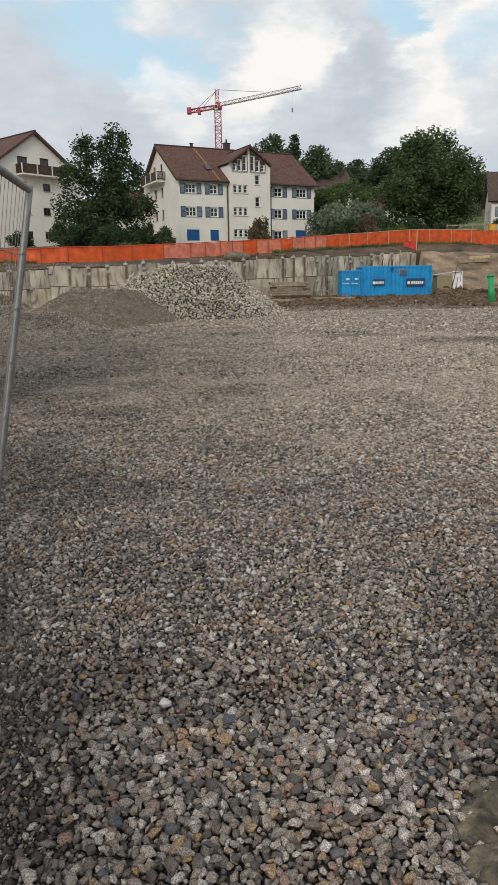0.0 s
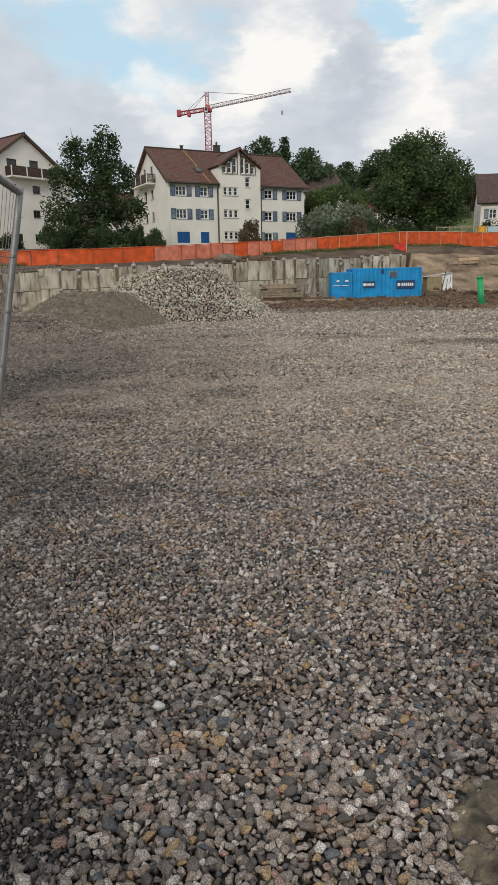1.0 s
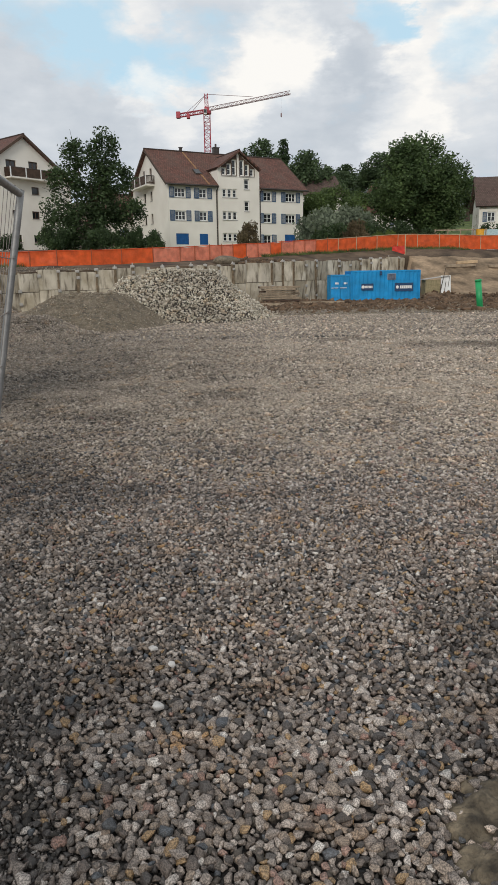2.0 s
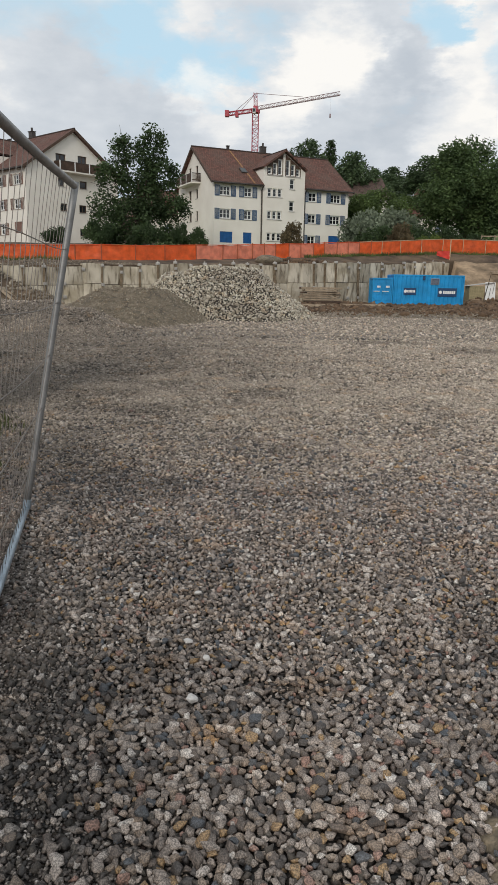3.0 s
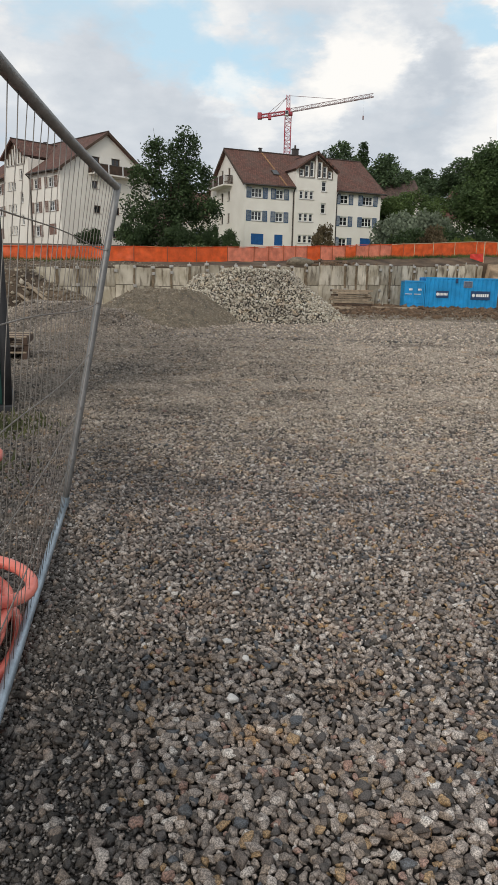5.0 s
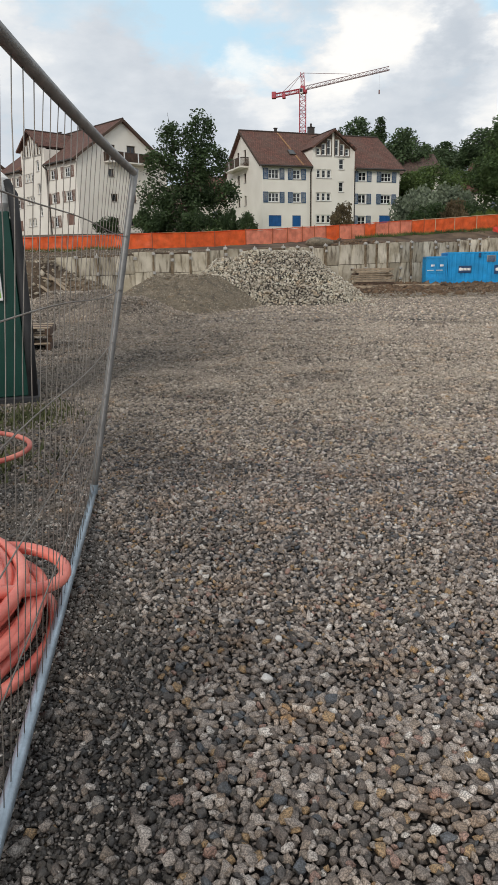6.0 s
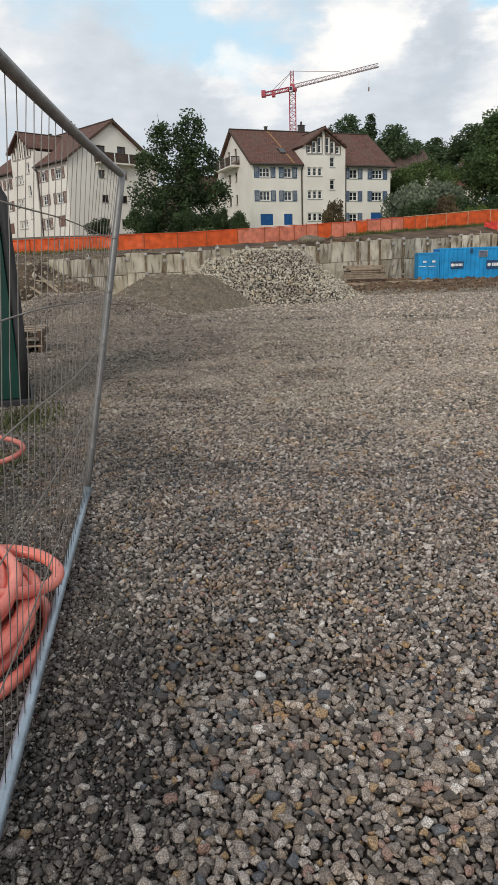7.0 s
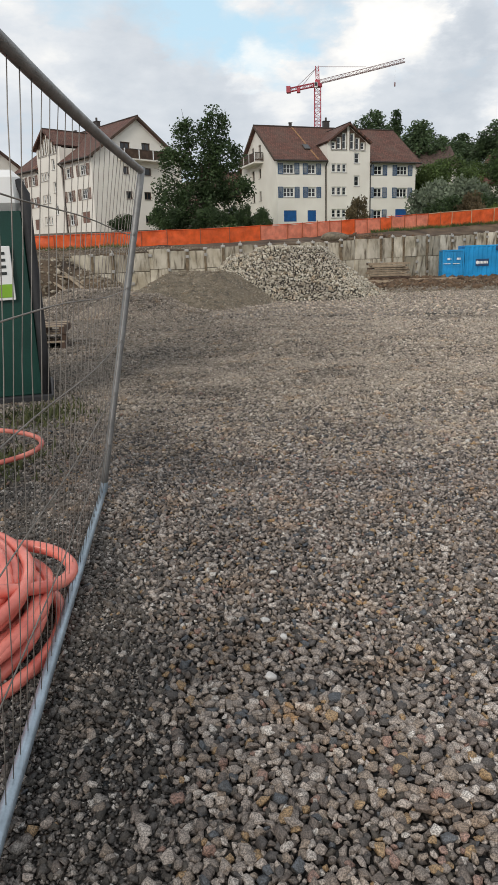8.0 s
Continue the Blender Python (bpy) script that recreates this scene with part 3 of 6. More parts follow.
def box(lo, hi, m=None, bevel=0.0):
    return add_box(bmesh.new(), lo, hi, m, bevel)


def add_rod(bm, a, b, r, seg=8, r2=None):
    a, b = Vector(a), Vector(b)
    d = b - a
    m = Matrix.Translation((a + b) / 2) @ d.to_track_quat("Z", "Y").to_matrix().to_4x4()
    bmesh.ops.create_cone(bm, cap_ends=True, segments=seg, radius1=r, radius2=r if r2 is None else r2, depth=d.length, matrix=m)
    return bm


def rod(a, b, r, seg=8, r2=None):
    return add_rod(bmesh.new(), a, b, r, seg, r2)


def tube_mesh(name, pts, r, mat, seg=8, closed=False):
    """A round tube along a line of points."""
    pts = [Vector(p) for p in pts]
    n = len(pts)
    V, F = [], []
    up = Vector((0.13, 0.21, 1)).normalized()
    for i, p in enumerate(pts):
        a = pts[(i - 1) % n] if closed or i > 0 else pts[0]
        b = pts[(i + 1) % n] if closed or i < n - 1 else pts[-1]
        t = (b - a).normalized()
        s = t.cross(up)
        s = s.normalized() if s.length > 1e-4 else Vector((1, 0, 0))
        w = s.cross(t)
        for k in range(seg):
            g = 2 * math.pi * k / seg
            V.append(p + (s * math.cos(g) + w * math.sin(g)) * r)
    for i in range(n if closed else n - 1):
        j = (i + 1) % n
        for k in range(seg):
            l = (k + 1) % seg
            F.append((i * seg + k, i * seg + l, j * seg + l, j * seg + k))
    if not closed:
        c0, c1 = len(V), len(V) + 1
        V += [pts[0], pts[-1]]
        e = (n - 1) * seg
        me = bpy.data.meshes.new(name)
        me.from_pydata(V, [], F + [((k + 1) % seg, k, c0) for k in range(seg)] + [(e + k, e + (k + 1) % seg, c1) for k in range(seg)])
    else:
        me = bpy.data.meshes.new(name)
        me.from_pydata(V, [], F)
    me.materials.append(mat)
    me.polygons.foreach_set("use_smooth", [True] * len(me.polygons))
    return me


# ---- ground ----
def wall_y(x):
    return 41.0 + (min(max(x, -17.0), 13.6) + 13.69) * 0.80 + max(0.0, x - 13.6) * 0.12


def wall_z(x):
    return 2.22 + (min(max(x, -17.0), 13.6) + 13.69) * 0.0425


NET_X = (-60, -17.5, -11.8, -6.72, -1.4, 6.8, 14.6, 22.3, 60)
NET_Y = (47, 47.5, 48.5, 53.0, 57.5, 62.5, 67.0, 68.0, 70)
NET_Z = (2.7, 2.72, 2.76, 3.0, 3.32, 3.86, 4.36, 4.15, 4.1)


def net_y(x):
    return float(np.interp(x, NET_X, NET_Y))


def net_z(x):
    return float(np.interp(x, NET_X, NET_Z))


def smooth(a, b, v):
    t = min(1.0, max(0.0, (v - a) / (b - a)))
    return t * t * (3 - 2 * t)


FAR = ((0, 0.0), (15, 0.1), (26, 0.3), (45, 1.6), (70, 8.0), (110, 15.0), (240, 24.0), (1500, 30.0))


def ground_z(x, y):
    """The height of the ground: pit floor, soil bank above the wall, the street level and the hill behind."""
    n1 = noise.noise((x * 0.25, y * 0.25, 0.3))
    n2 = noise.noise((x * 1.1, y * 1.1, 4.3))
    n3 = noise.noise((x * 3.1, y * 3.1, 8.3))
    rough = smooth(28, 42, y)
    floor = 0.05 * n1 * smooth(5, 20, y) + 0.010 * n2 + (0.06 * n2 + 0.05 * n3) * rough * smooth(-4, 3, x)
    yw, yn = wall_y(x), net_y(x)
    walled = smooth(-17.6, -17.0, x) * (1 - smooth(13.4, 14.0, x))
    zn = net_z(x)
    top = wall_z(x) + 0.05 + (zn - wall_z(x)) * smooth(0.2, max(1.0, yn - yw), y - yw) + 0.10 * n2
    behind = top if y > yw + 0.2 else floor
    slope = floor + (zn - floor) * smooth(yw - 10.0, yn, y) + 0.12 * n2 * smooth(yw - 10, yw - 5, y)
    z = behind * walled + slope * (1 - walled)
    if y > yn:
        z = zn + (4.5 - zn) * smooth(0, 16, y - yn) + float(np.interp(y - yn, [a for a, b in FAR], [b for a, b in FAR])) - 0.0 + 0.08 * n2
    return z


def build_ground():
    xs = [-1500, -700, -350, -200, -130, -90, -70, -55, -45, -38, -32, -28, -25, -22.5]
    xs += list(np.arange(-20.5, -6, 0.5)) + list(np.arange(-6, 6, 0.12)) + list(np.arange(6, 24, 0.5))
    xs += [25, 27, 30, 34, 39, 46, 55, 70, 90, 130, 200, 350, 700, 1500]
    near = [-60, -25, -10, -4, -1.5] + list(np.arange(-0.5, 7, 0.12)) + list(np.arange(7, 26, 0.35))
    verts, rows = [], []
    mids = [i / 30 for i in range(31)]
    after = [0.05, 0.19, 0.21, 0.5, 1.0, 1.6, 2.3, 3.0, 3.8]
    past = [0.3, 1, 2, 4, 7, 11, 16, 22, 30, 40, 52, 66, 82, 100, 125, 160, 210, 300, 450, 700, 1500]
    for j in range(len(near) + len(mids) + len(after) + 1 + len(past)):
        row = []
        for x in xs:
            yw, yn = wall_y(x), net_y(x)
            k = j
            if k < len(near):
                y = near[k]
            elif (k := k - len(near)) < len(mids):
                y = 26 + (yw - 26) * mids[k] * 0.9995
            elif (k := k - len(mids)) < len(after):
                y = yw + after[k] * min(1.0, (yn - yw) / 4.2)
                if k < 3:
                    y = yw + after[k]
            elif (k := k - len(after)) == 0:
                y = yn
            else:
                y = yn + past[k - 1]
            row.append(len(verts))
            verts.append((x, y, ground_z(x, y)))
        rows.append(row)
    faces, slots = [], []
    n_floor, n_bank = len(near) + len(mids), len(near) + len(mids) + len(after) + 2
    for j in range(len(rows) - 1):
        for i in range(len(xs) - 1):
            faces.append((rows[j][i], rows[j][i + 1], rows[j + 1][i + 1], rows[j + 1][i]))
            x, y = xs[i], verts[rows[j][i]][1]
            edge = noise.noise((x * 0.3, y * 0.3, 2.0)) * 4
            if j >= n_bank:
                slot = 3
            elif j >= n_floor:
                slot = 2
            elif y > 39 + edge and x > -2 or (y > 33 + edge and x > 8):
                slot = 4 if x > 13 and y > 55 + edge * 0.3 else 1
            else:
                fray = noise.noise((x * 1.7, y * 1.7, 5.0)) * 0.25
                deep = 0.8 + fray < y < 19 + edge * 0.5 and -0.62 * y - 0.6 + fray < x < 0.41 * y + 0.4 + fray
                # slot 5: bed with the shade between stones put into its colour
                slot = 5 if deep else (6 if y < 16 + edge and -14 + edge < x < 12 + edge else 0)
            if x < -17 and y > 40:
                slot = 2
            slots.append(slot)
    me = bpy.data.meshes.new("ground")
    me.from_pydata(verts, [], faces)
    for m in (M_PIT, M_CLOD, M_BANK, M_GRASS, M_SAND, M_BED_SHADE, M_BED):
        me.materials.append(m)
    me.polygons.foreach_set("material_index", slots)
    me.polygons.foreach_set("use_smooth", [True] * len(faces))
    return tagged(new("ground", me), "grey-brown gravelled floor of an excavated building site with earth banks", "ground", kind="structure")


ground = build_ground()


# ---- retaining wall ----
def build_wall():
    wall = thing("retaining_wall", "stained sprayed-concrete retaining wall with nail heads", "wall", kind="structure")
    rng = random.Random(4)
    x = -17.0
    ang = math.atan(0.80)
    while x < 13.5:
        w = rng.uniform(0.84, 1.0)
        x2 = min(13.6, x + w)
        y1, z1 = wall_y(x), wall_z(x)
        L = math.hypot(x2 - x, wall_y(x2) - y1)
        m = pose(x, y1, 0, 0, 0, math.degrees(ang))
        h = z1 + rng.uniform(-0.08, 0.16)
        for za, zb in ((-0.3, h * 0.52 - 0.015), (h * 0.52 + 0.015, h)):
            bm = bmesh.new()
            nx, nz = 6, 6
            grid = {}
            off = rng.uniform(-0.04, 0.04)
            for i in range(nx + 1):
                for k in range(nz + 1):
                    px, pz = L * i / nx, za + (zb - za) * k / nz
                    bulge = 0.05 * noise.noise((px + x * 3, pz * 1.5, 7.0)) + off + (0.05 if i in (0, nx) else 0.0)
                    top = 0.06 * noise.noise((px * 3 + x, 3.0, 1.0)) if k == nz and zb == h else 0.0
                    grid[i, k] = bm.verts.new((px, bulge, pz + top))
            for i in range(nx):
                for k in range(nz):
                    bm.faces.new((grid[i, k], grid[i + 1, k], grid[i + 1, k + 1], grid[i, k + 1]))
            back = [bm.verts.new((L * i / nx, 0.36, grid[i, nz].co.z)) for i in range(nx + 1)]
            for i in range(nx):
                bm.faces.new((grid[i, nz], grid[i + 1, nz], back[i + 1], back[i]))
            for i in (0, nx):
                low = bm.verts.new((L * i / nx, 0.36, za))
                col = [grid[i, k] for k in range(nz + 1)] + [back[i], low]
                bm.faces.new(col if i else col[::-1])
            p = part("panel", bm, M_SHOT, wall, smooth=False)
            p.matrix_world = m
        # nail heads and starter bars on the joints
        for z in (0.45, 1.2, h - 0.35):
            if rng.random() < 0.5:
                bm = box((-0.09, -0.10, z - 0.09), (0.09, 0.02, z + 0.09), bevel=0.012)
                add_rod(bm, (0, -0.2, z), (0, 0, z), 0.02, 6)
                part("nail_head", bm, M_PLINTH, wall).matrix_world = m
        if rng.random() < 0.8:
            bm = bmesh.new()
            wide = rng.uniform(0.05, 0.1)
            for k in range(5):
                za, zb = h * k / 5 - 0.02, h * (k + 1) / 5 + 0.01
                add_box(bm, (-wide + rng.uniform(-0.02, 0.02), -0.05 + rng.uniform(-0.015, 0.015), za), (wide + rng.uniform(-0.03, 0.03), 0.1, zb), bevel=0.012)
            part("joint_post", bm, M_JOINT, wall, "earth-stained post between the panels").matrix_world = m
            part("post_head", box((-0.1, -0.09, h - 0.06), (0.1, 0.16, h + 0.1), bevel=0.03), M_PLINTH, wall).matrix_world = m
        if rng.random() < 0.55:
            bm = rod((0.05, 0.12, h - 0.1), (0.05, 0.12, h + rng.uniform(0.1, 0.25)), 0.035, 6)
            part("nail_bar", bm, M_PLINTH, wall).matrix_world = m
        x = x2
    return wall


retaining_wall = build_wall()


# ---- houses ----
def clip_poly(poly, a, b, c):
    """The part of a polygon where a*x + b*z <= c."""
    out = []
    for i, p in enumerate(poly):
        q = poly[(i + 1) % len(poly)]
        dp, dq = a * p[0] + b * p[1] - c, a * q[0] + b * q[1] - c
        if dp <= 0:
            out.append(p)
        if dp * dq < 0:
            t = dp / (dp - dq)
            out.append((p[0] + (q[0] - p[0]) * t, p[1] + (q[1] - p[1]) * t))
    return out


def wall_bm(x0, x1, z0, z1, holes, thick, cuts=()):
    """A wall in the xz plane from y=0 to y=thick, with through openings (x0, z0, x1, z1), under sloping cuts."""
    xs = sorted({x0, x1, *[h[0] for h in holes], *[h[2] for h in holes]})
    zs = sorted({z0, z1, *[h[1] for h in holes], *[h[3] for h in holes]})
    bm = bmesh.new()
    for xa, xb in zip(xs, xs[1:]):
        for za, zb in zip(zs, zs[1:]):
            cx, cz = (xa + xb) / 2, (za + zb) / 2
            if any(h[0] < cx < h[2] and h[1] < cz < h[3] for h in holes):
                continue
            poly = [(xa, za), (xb, za), (xb, zb), (xa, zb)]
            for cut in cuts:
                poly = clip_poly(poly, *cut)
                if len(poly) < 3:
                    break
            if len(poly) < 3:
                continue
            f = [bm.verts.new((x, 0, z)) for x, z in poly]
            b = [bm.verts.new((x, thick, z)) for x, z in poly]
            bm.faces.new(f)
            bm.faces.new(b[::-1])
            for i in range(len(poly)):
                j = (i + 1) % len(poly)
                bm.faces.new((f[j], f[i], b[i], b[j]))
    bmesh.ops.remove_doubles(bm, verts=bm.verts, dist=0.0005)
    return bm


def window(parent, m, x0, z0, x1, z1, lights=3, bars=1, sill=True, depth=0.14, frame_mat=None, slant=None):
    """A window in an opening: white frame and casements, dark panes, stone sill."""
    fm = frame_mat or M_WHITE
    fr = 0.07
    bm = bmesh.new()
    for lo, hi in (((x0, depth, z0), (x0 + fr, depth + 0.07, z1)), ((x1 - fr, depth, z0), (x1, depth + 0.07, z1)),
                   ((x0 + fr, depth, z0), (x1 - fr, depth + 0.07, z0 + fr)), ((x0 + fr, depth, z1 - fr), (x1 - fr, depth + 0.07, z1))):
        add_box(bm, lo, hi)
    win = part("window", bm, fm, parent)
    win.matrix_world = m
    w = (x1 - x0 - 2 * fr) / lights
    for i in range(lights):
        a, b = x0 + fr + w * i, x0 + fr + w * (i + 1)
        bm = bmesh.new()
        add_box(bm, (a + 0.005, depth + 0.01, z0 + fr), (a + 0.05, depth + 0.05, z1 - fr))
        add_box(bm, (b - 0.05, depth + 0.01, z0 + fr), (b - 0.005, depth + 0.05, z1 - fr))
        add_box(bm, (a + 0.05, depth + 0.01, z0 + fr), (b - 0.05, depth + 0.05, z0 + fr + 0.045))
        add_box(bm, (a + 0.05, depth + 0.01, z1 - fr - 0.045), (b - 0.05, depth + 0.05, z1 - fr))
        for k in range(1, bars + 1):
            z = z0 + fr + (z1 - z0 - 2 * fr) * k / (bars + 1)
            add_box(bm, (a + 0.05, depth + 0.015, z - 0.018), (b - 0.05, depth + 0.045, z + 0.018))
        part("casement", bm, fm, win).matrix_world = m
        part("pane", box((a + 0.05, depth + 0.028, z0 + fr), (b - 0.05, depth + 0.034, z1 - fr)), M_GLASS, win).matrix_world = m
    if sill:
        part("sill", box((x0 - 0.06, -0.07, z0 - 0.07), (x1 + 0.06, depth, z0), bevel=0.01), M_PLINTH, win).matrix_world = m
    return win


def shutter(parent, m, x0, z0, x1, z1, mat=None):
    bm = bmesh.new()
    for lo, hi in (((x0, -0.055, z0), (x0 + 0.06, -0.015, z1)), ((x1 - 0.06, -0.055, z0), (x1, -0.015, z1)), ((x0 + 0.06, -0.055, z0), (x1 - 0.06, -0.015, z0 + 0.07)),
                   ((x0 + 0.06, -0.055, z1 - 0.07), (x1 - 0.06, -0.015, z1)), ((x0 + 0.06, -0.055, (z0 + z1) / 2 - 0.03), (x1 - 0.06, -0.015, (z0 + z1) / 2 + 0.03))):
        add_box(bm, lo, hi)
    n = 9
    for i in range(n):
        z = z0 + 0.08 + (z1 - z0 - 0.16) * (i + 0.5) / n
        add_box(bm, (x0 + 0.06, -0.045, z - 0.04), (x1 - 0.06, -0.022, z + 0.02))
    part("shutter", bm, mat or M_SHUT, parent).matrix_world = m


def slab(corners, thick):
    """A sloping slab: four top corners in order (eave left, eave right, ridge right, ridge left), with its own tile coordinates."""
    bm = bmesh.new()
    c = [Vector(p) for p in corners]
    nrm = (c[1] - c[0]).cross(c[3] - c[0]).normalized()
    top = [bm.verts.new(p) for p in c]
    low = [bm.verts.new(p - nrm * thick) for p in c]
    uv = bm.loops.layers.uv.new("UVMap")
    along, up = (c[1] - c[0]).normalized(), nrm.cross((c[1] - c[0]).normalized())
    faces = [bm.faces.new(top), bm.faces.new(low[::-1])]
    for i in range(len(c)):
        j = (i + 1) % len(c)
        faces.append(bm.faces.new((top[j], top[i], low[i], low[j])))
    for f in faces:
        for lp in f.loops:
            d = lp.vert.co - c[0]
            lp[uv].uv = (d.dot(along), d.dot(up))
    return bm


def balcony(parent, m, x0, x1, z, depth, bent=0.0):
    b = part("balcony", box((x0, -depth, z - 0.16), (x1, 0.0, z), bevel=0.015), M_PLASTER, parent)
    b.matrix_world = m
    for xa, ya, xb, yb in ((x0, -depth, x1, -depth), (x0, -depth, x0, 0), (x1, -depth, x1, 0)):
        L = math.hypot(xb - xa, yb - ya)
        n = max(2, round(L / 0.13))
        bm = bmesh.new()
        for i in range(n + 1):
            t = i / n
            x, y = xa + (xb - xa) * t, ya + (yb - ya) * t
            add_box(bm, (x - 0.056, y - 0.02, z + 0.02), (x + 0.056, y + 0.02, z + 0.94))
        add_box(bm, (min(xa, xb) - 0.03, min(ya, yb) - 0.03, z + 0.18), (max(xa, xb) + 0.03, max(ya, yb) + 0.03, z + 0.25))
        part("railing_panel", bm, M_BROWN, b).matrix_world = m
        part("handrail", rod((xa, ya, z + 0.97), (xb, yb, z + 0.97), 0.045, 6), M_PIPE, b).matrix_world = m
    for x in np.linspace(x0, x1, 4):
        part("railing_post", box((x - 0.06, -depth - 0.05, z - 0.05), (x + 0.06, -depth + 0.02, z + 1.0), bevel=0.01), M_WHITE, b).matrix_world = m


def apartment_house(label, shut=None, rise=0.0):
    """Three storeys, gabled tile roof, a projecting gabled bay with a glazed attic. Origin: left end of the front eave, x along the front, z=0 at the eave."""
    h = thing("apartment_house", label, "house", group="apartment houses")
    W, D, R, B = 19.15, 13.4, 4.66, -8.6
    wx, ov = 0.45, 0.5
    slope = R / (D / 2)
    x0, x1, y0, y1 = wx, W - wx, ov, D - ov
    T = 0.3
    rows = ((-1.50 + rise, -0.42 + rise), (-4.05 + rise, -2.97 + rise))
    up = 0.45 + rise
    bay0, bay1, bay_y = 6.69, 12.29, 0.3
    # front wall, left and right of the bay
    mf = Matrix.Translation((0, y0, 0))
    left, right = [], []
    for a, b in rows:
        left += [(1.2, a, 2.6, b), (4.3, a, 5.35, b)]
        right += [(12.95, a, 14.1, b), (16.1, a, 17.6, b)]
    doors = [(1.25, -6.75 + rise, 2.85, -5.5 + rise), (4.25, -6.75 + rise, 5.35, -5.5 + rise)]
    right_low = [(12.95, -6.7 + rise, 14.1, -5.5 + rise), (16.0, -6.6 + rise, 17.6, -5.4 + rise)]
    part("wall", wall_bm(x0, bay0, B, 0.12, left + doors, T), M_PLASTER, h).matrix_world = mf
    part("wall", wall_bm(bay1, x1, B, 0.12, right + right_low, T), M_PLASTER, h).matrix_world = mf
    for a, b in rows:
        for xa, xb, n in ((1.2, 2.6, 3), (4.3, 5.35, 2), (12.95, 14.1, 2), (16.1, 17.6, 3)):
            window(h, mf, xa, a, xb, b, n)
            shutter(h, mf, xa - 0.62, a - 0.06, xa - 0.03, b + 0.05, shut)
            shutter(h, mf, xb + 0.03, a - 0.06, xb + 0.62, b + 0.05, shut)
    window(h, mf, 12.95, -6.7 + rise, 14.1, -5.5 + rise, 2)
    shutter(h, mf, 12.3, -6.75 + rise, 12.92, -5.45 + rise, shut)
    shutter(h, mf, 14.13, -6.75 + rise, 14.75, -5.45 + rise, shut)
    for xa, za, xb, zb in doors + right_low[1:]:
        bm = bmesh.new()
        add_box(bm, (xa, 0.06, za), (xb, 0.12, zb))
        n = max(2, round((xb - xa) / 0.4))
        for i in range(n):
            a, b = xa + (xb - xa) * i / n + 0.03, xa + (xb - xa) * (i + 1) / n - 0.03
            add_box(bm, (a, 0.035, za + 0.04), (b, 0.06, zb - 0.04), bevel=0.008)
        part("closed_shutter_door", bm, shut or M_DOOR, h, "closed panelled door").matrix_world = mf
    # gable walls and back wall
    for side in (0, 1):
        if side == 0:
            mg = Matrix.Translation((x0, D - ov, 0)) @ pose(0, 0, 0, 0, 0, -90)
        else:
            mg = Matrix.Translation((x1, ov, 0)) @ pose(0, 0, 0, 0, 0, 90)
        G = D - 2 * ov
        if side == 0:
            f = lambda v: D - ov - v
            holes = [(f(8.7), 1.2, f(7.9), 2.6), (f(6.3), 1.2, f(5.5), 2.6), (f(8.7), -1.15, f(7.85), -0.05), (f(6.3), -1.15, f(5.6), -0.05),
                     (f(8.7), -3.75, f(7.8), -2.6), (f(6.3), -3.75, f(5.6), -2.6)]
            bal = (f(10.4), f(4.7), 0.62)
        else:
            f = lambda v: v - ov
            holes = [(f(4.4), 0.45, f(5.7), 2.1), (f(7.3), 0.45, f(8.5), 2.2), (f(4.6), -1.35, f(5.4), -0.5), (f(7.45), -1.35, f(8.45), -0.5),
                     (f(4.8), -4.0, f(5.7), -3.15), (f(7.3), -4.0, f(8.3), -3.15), (f(7.3), -6.6, f(8.3), -5.8), (f(4.8), -6.6, f(5.7), -5.8)]
            bal = (f(4.2), f(10.0), 0.25)
        c0 = ov * slope - 0.02
        cuts = ((-slope, 1, c0), (slope, 1, c0 + slope * G))
        part("wall", wall_bm(T, G - T, B, R + 0.5, holes, T, cuts), M_PLASTER, h).matrix_world = mg
        for hx0, hz0, hx1, hz1 in holes:
            window(h, mg, hx0, hz0, hx1, hz1, 1 if hx1 - hx0 < 1.0 else 2, 0, frame_mat=M_BROWN)
        balcony(h, mg, bal[0], bal[1], bal[2], 1.1)
    mb = Matrix.Translation((x1, y1, 0)) @ pose(0, 0, 0, 0, 0, 180)
    part("wall", wall_bm(0, x1 - x0, B, 0.12, [], T), M_PLASTER, h).matrix_world = mb
    # bay
    bw = bay1 - bay0
    peak = 4.06
    cx = 9.39
    bs = 0.70
    mbay = Matrix.Translation((0, bay_y, 0))
    bh = []
    for za, zb in ((-1.70 + up, -0.84 + up), (-4.25 + up, -3.39 + up), (-6.75 + up, -5.9 + up)):
        bh += [(7.27 + 0.68 * i, za - 0.05, 7.27 + 0.68 * i + 0.58, zb + 0.05) for i in range(3)]
    bh += [(10.2, -0.74 + up, 10.9, 0.44 + up), (10.2, -3.26 + up, 10.9, -2.08 + up), (10.2, -5.76 + up, 10.9, -4.62 + up)]
    attic = []
    for i in range(3):
        a = 7.22 + 0.68 * i
        attic.append((a, 1.5, a + 0.58, 3.86 - 0.70 * (cx - a)))
        b = 9.62 + 0.68 * i
        attic.append((b, 1.5, b + 0.58, 3.86 - 0.70 * (b + 0.58 - cx)))
    cuts = ((-bs, 1, peak - bs * cx), (bs, 1, peak + bs * cx))
    part("bay_front", wall_bm(bay0, bay1, B, peak + 0.1, bh + attic, T, cuts), M_PLASTER, h).matrix_world = mbay
    for q in bh:
        window(h, mbay, *q, lights=1, bars=1)
    for q in attic:
        window(h, mbay, *q, lights=1, bars=1, sill=False)
    low = ((-bs, 1, peak - 0.05 - bs * cx), (bs, 1, peak - 0.05 + bs * cx))
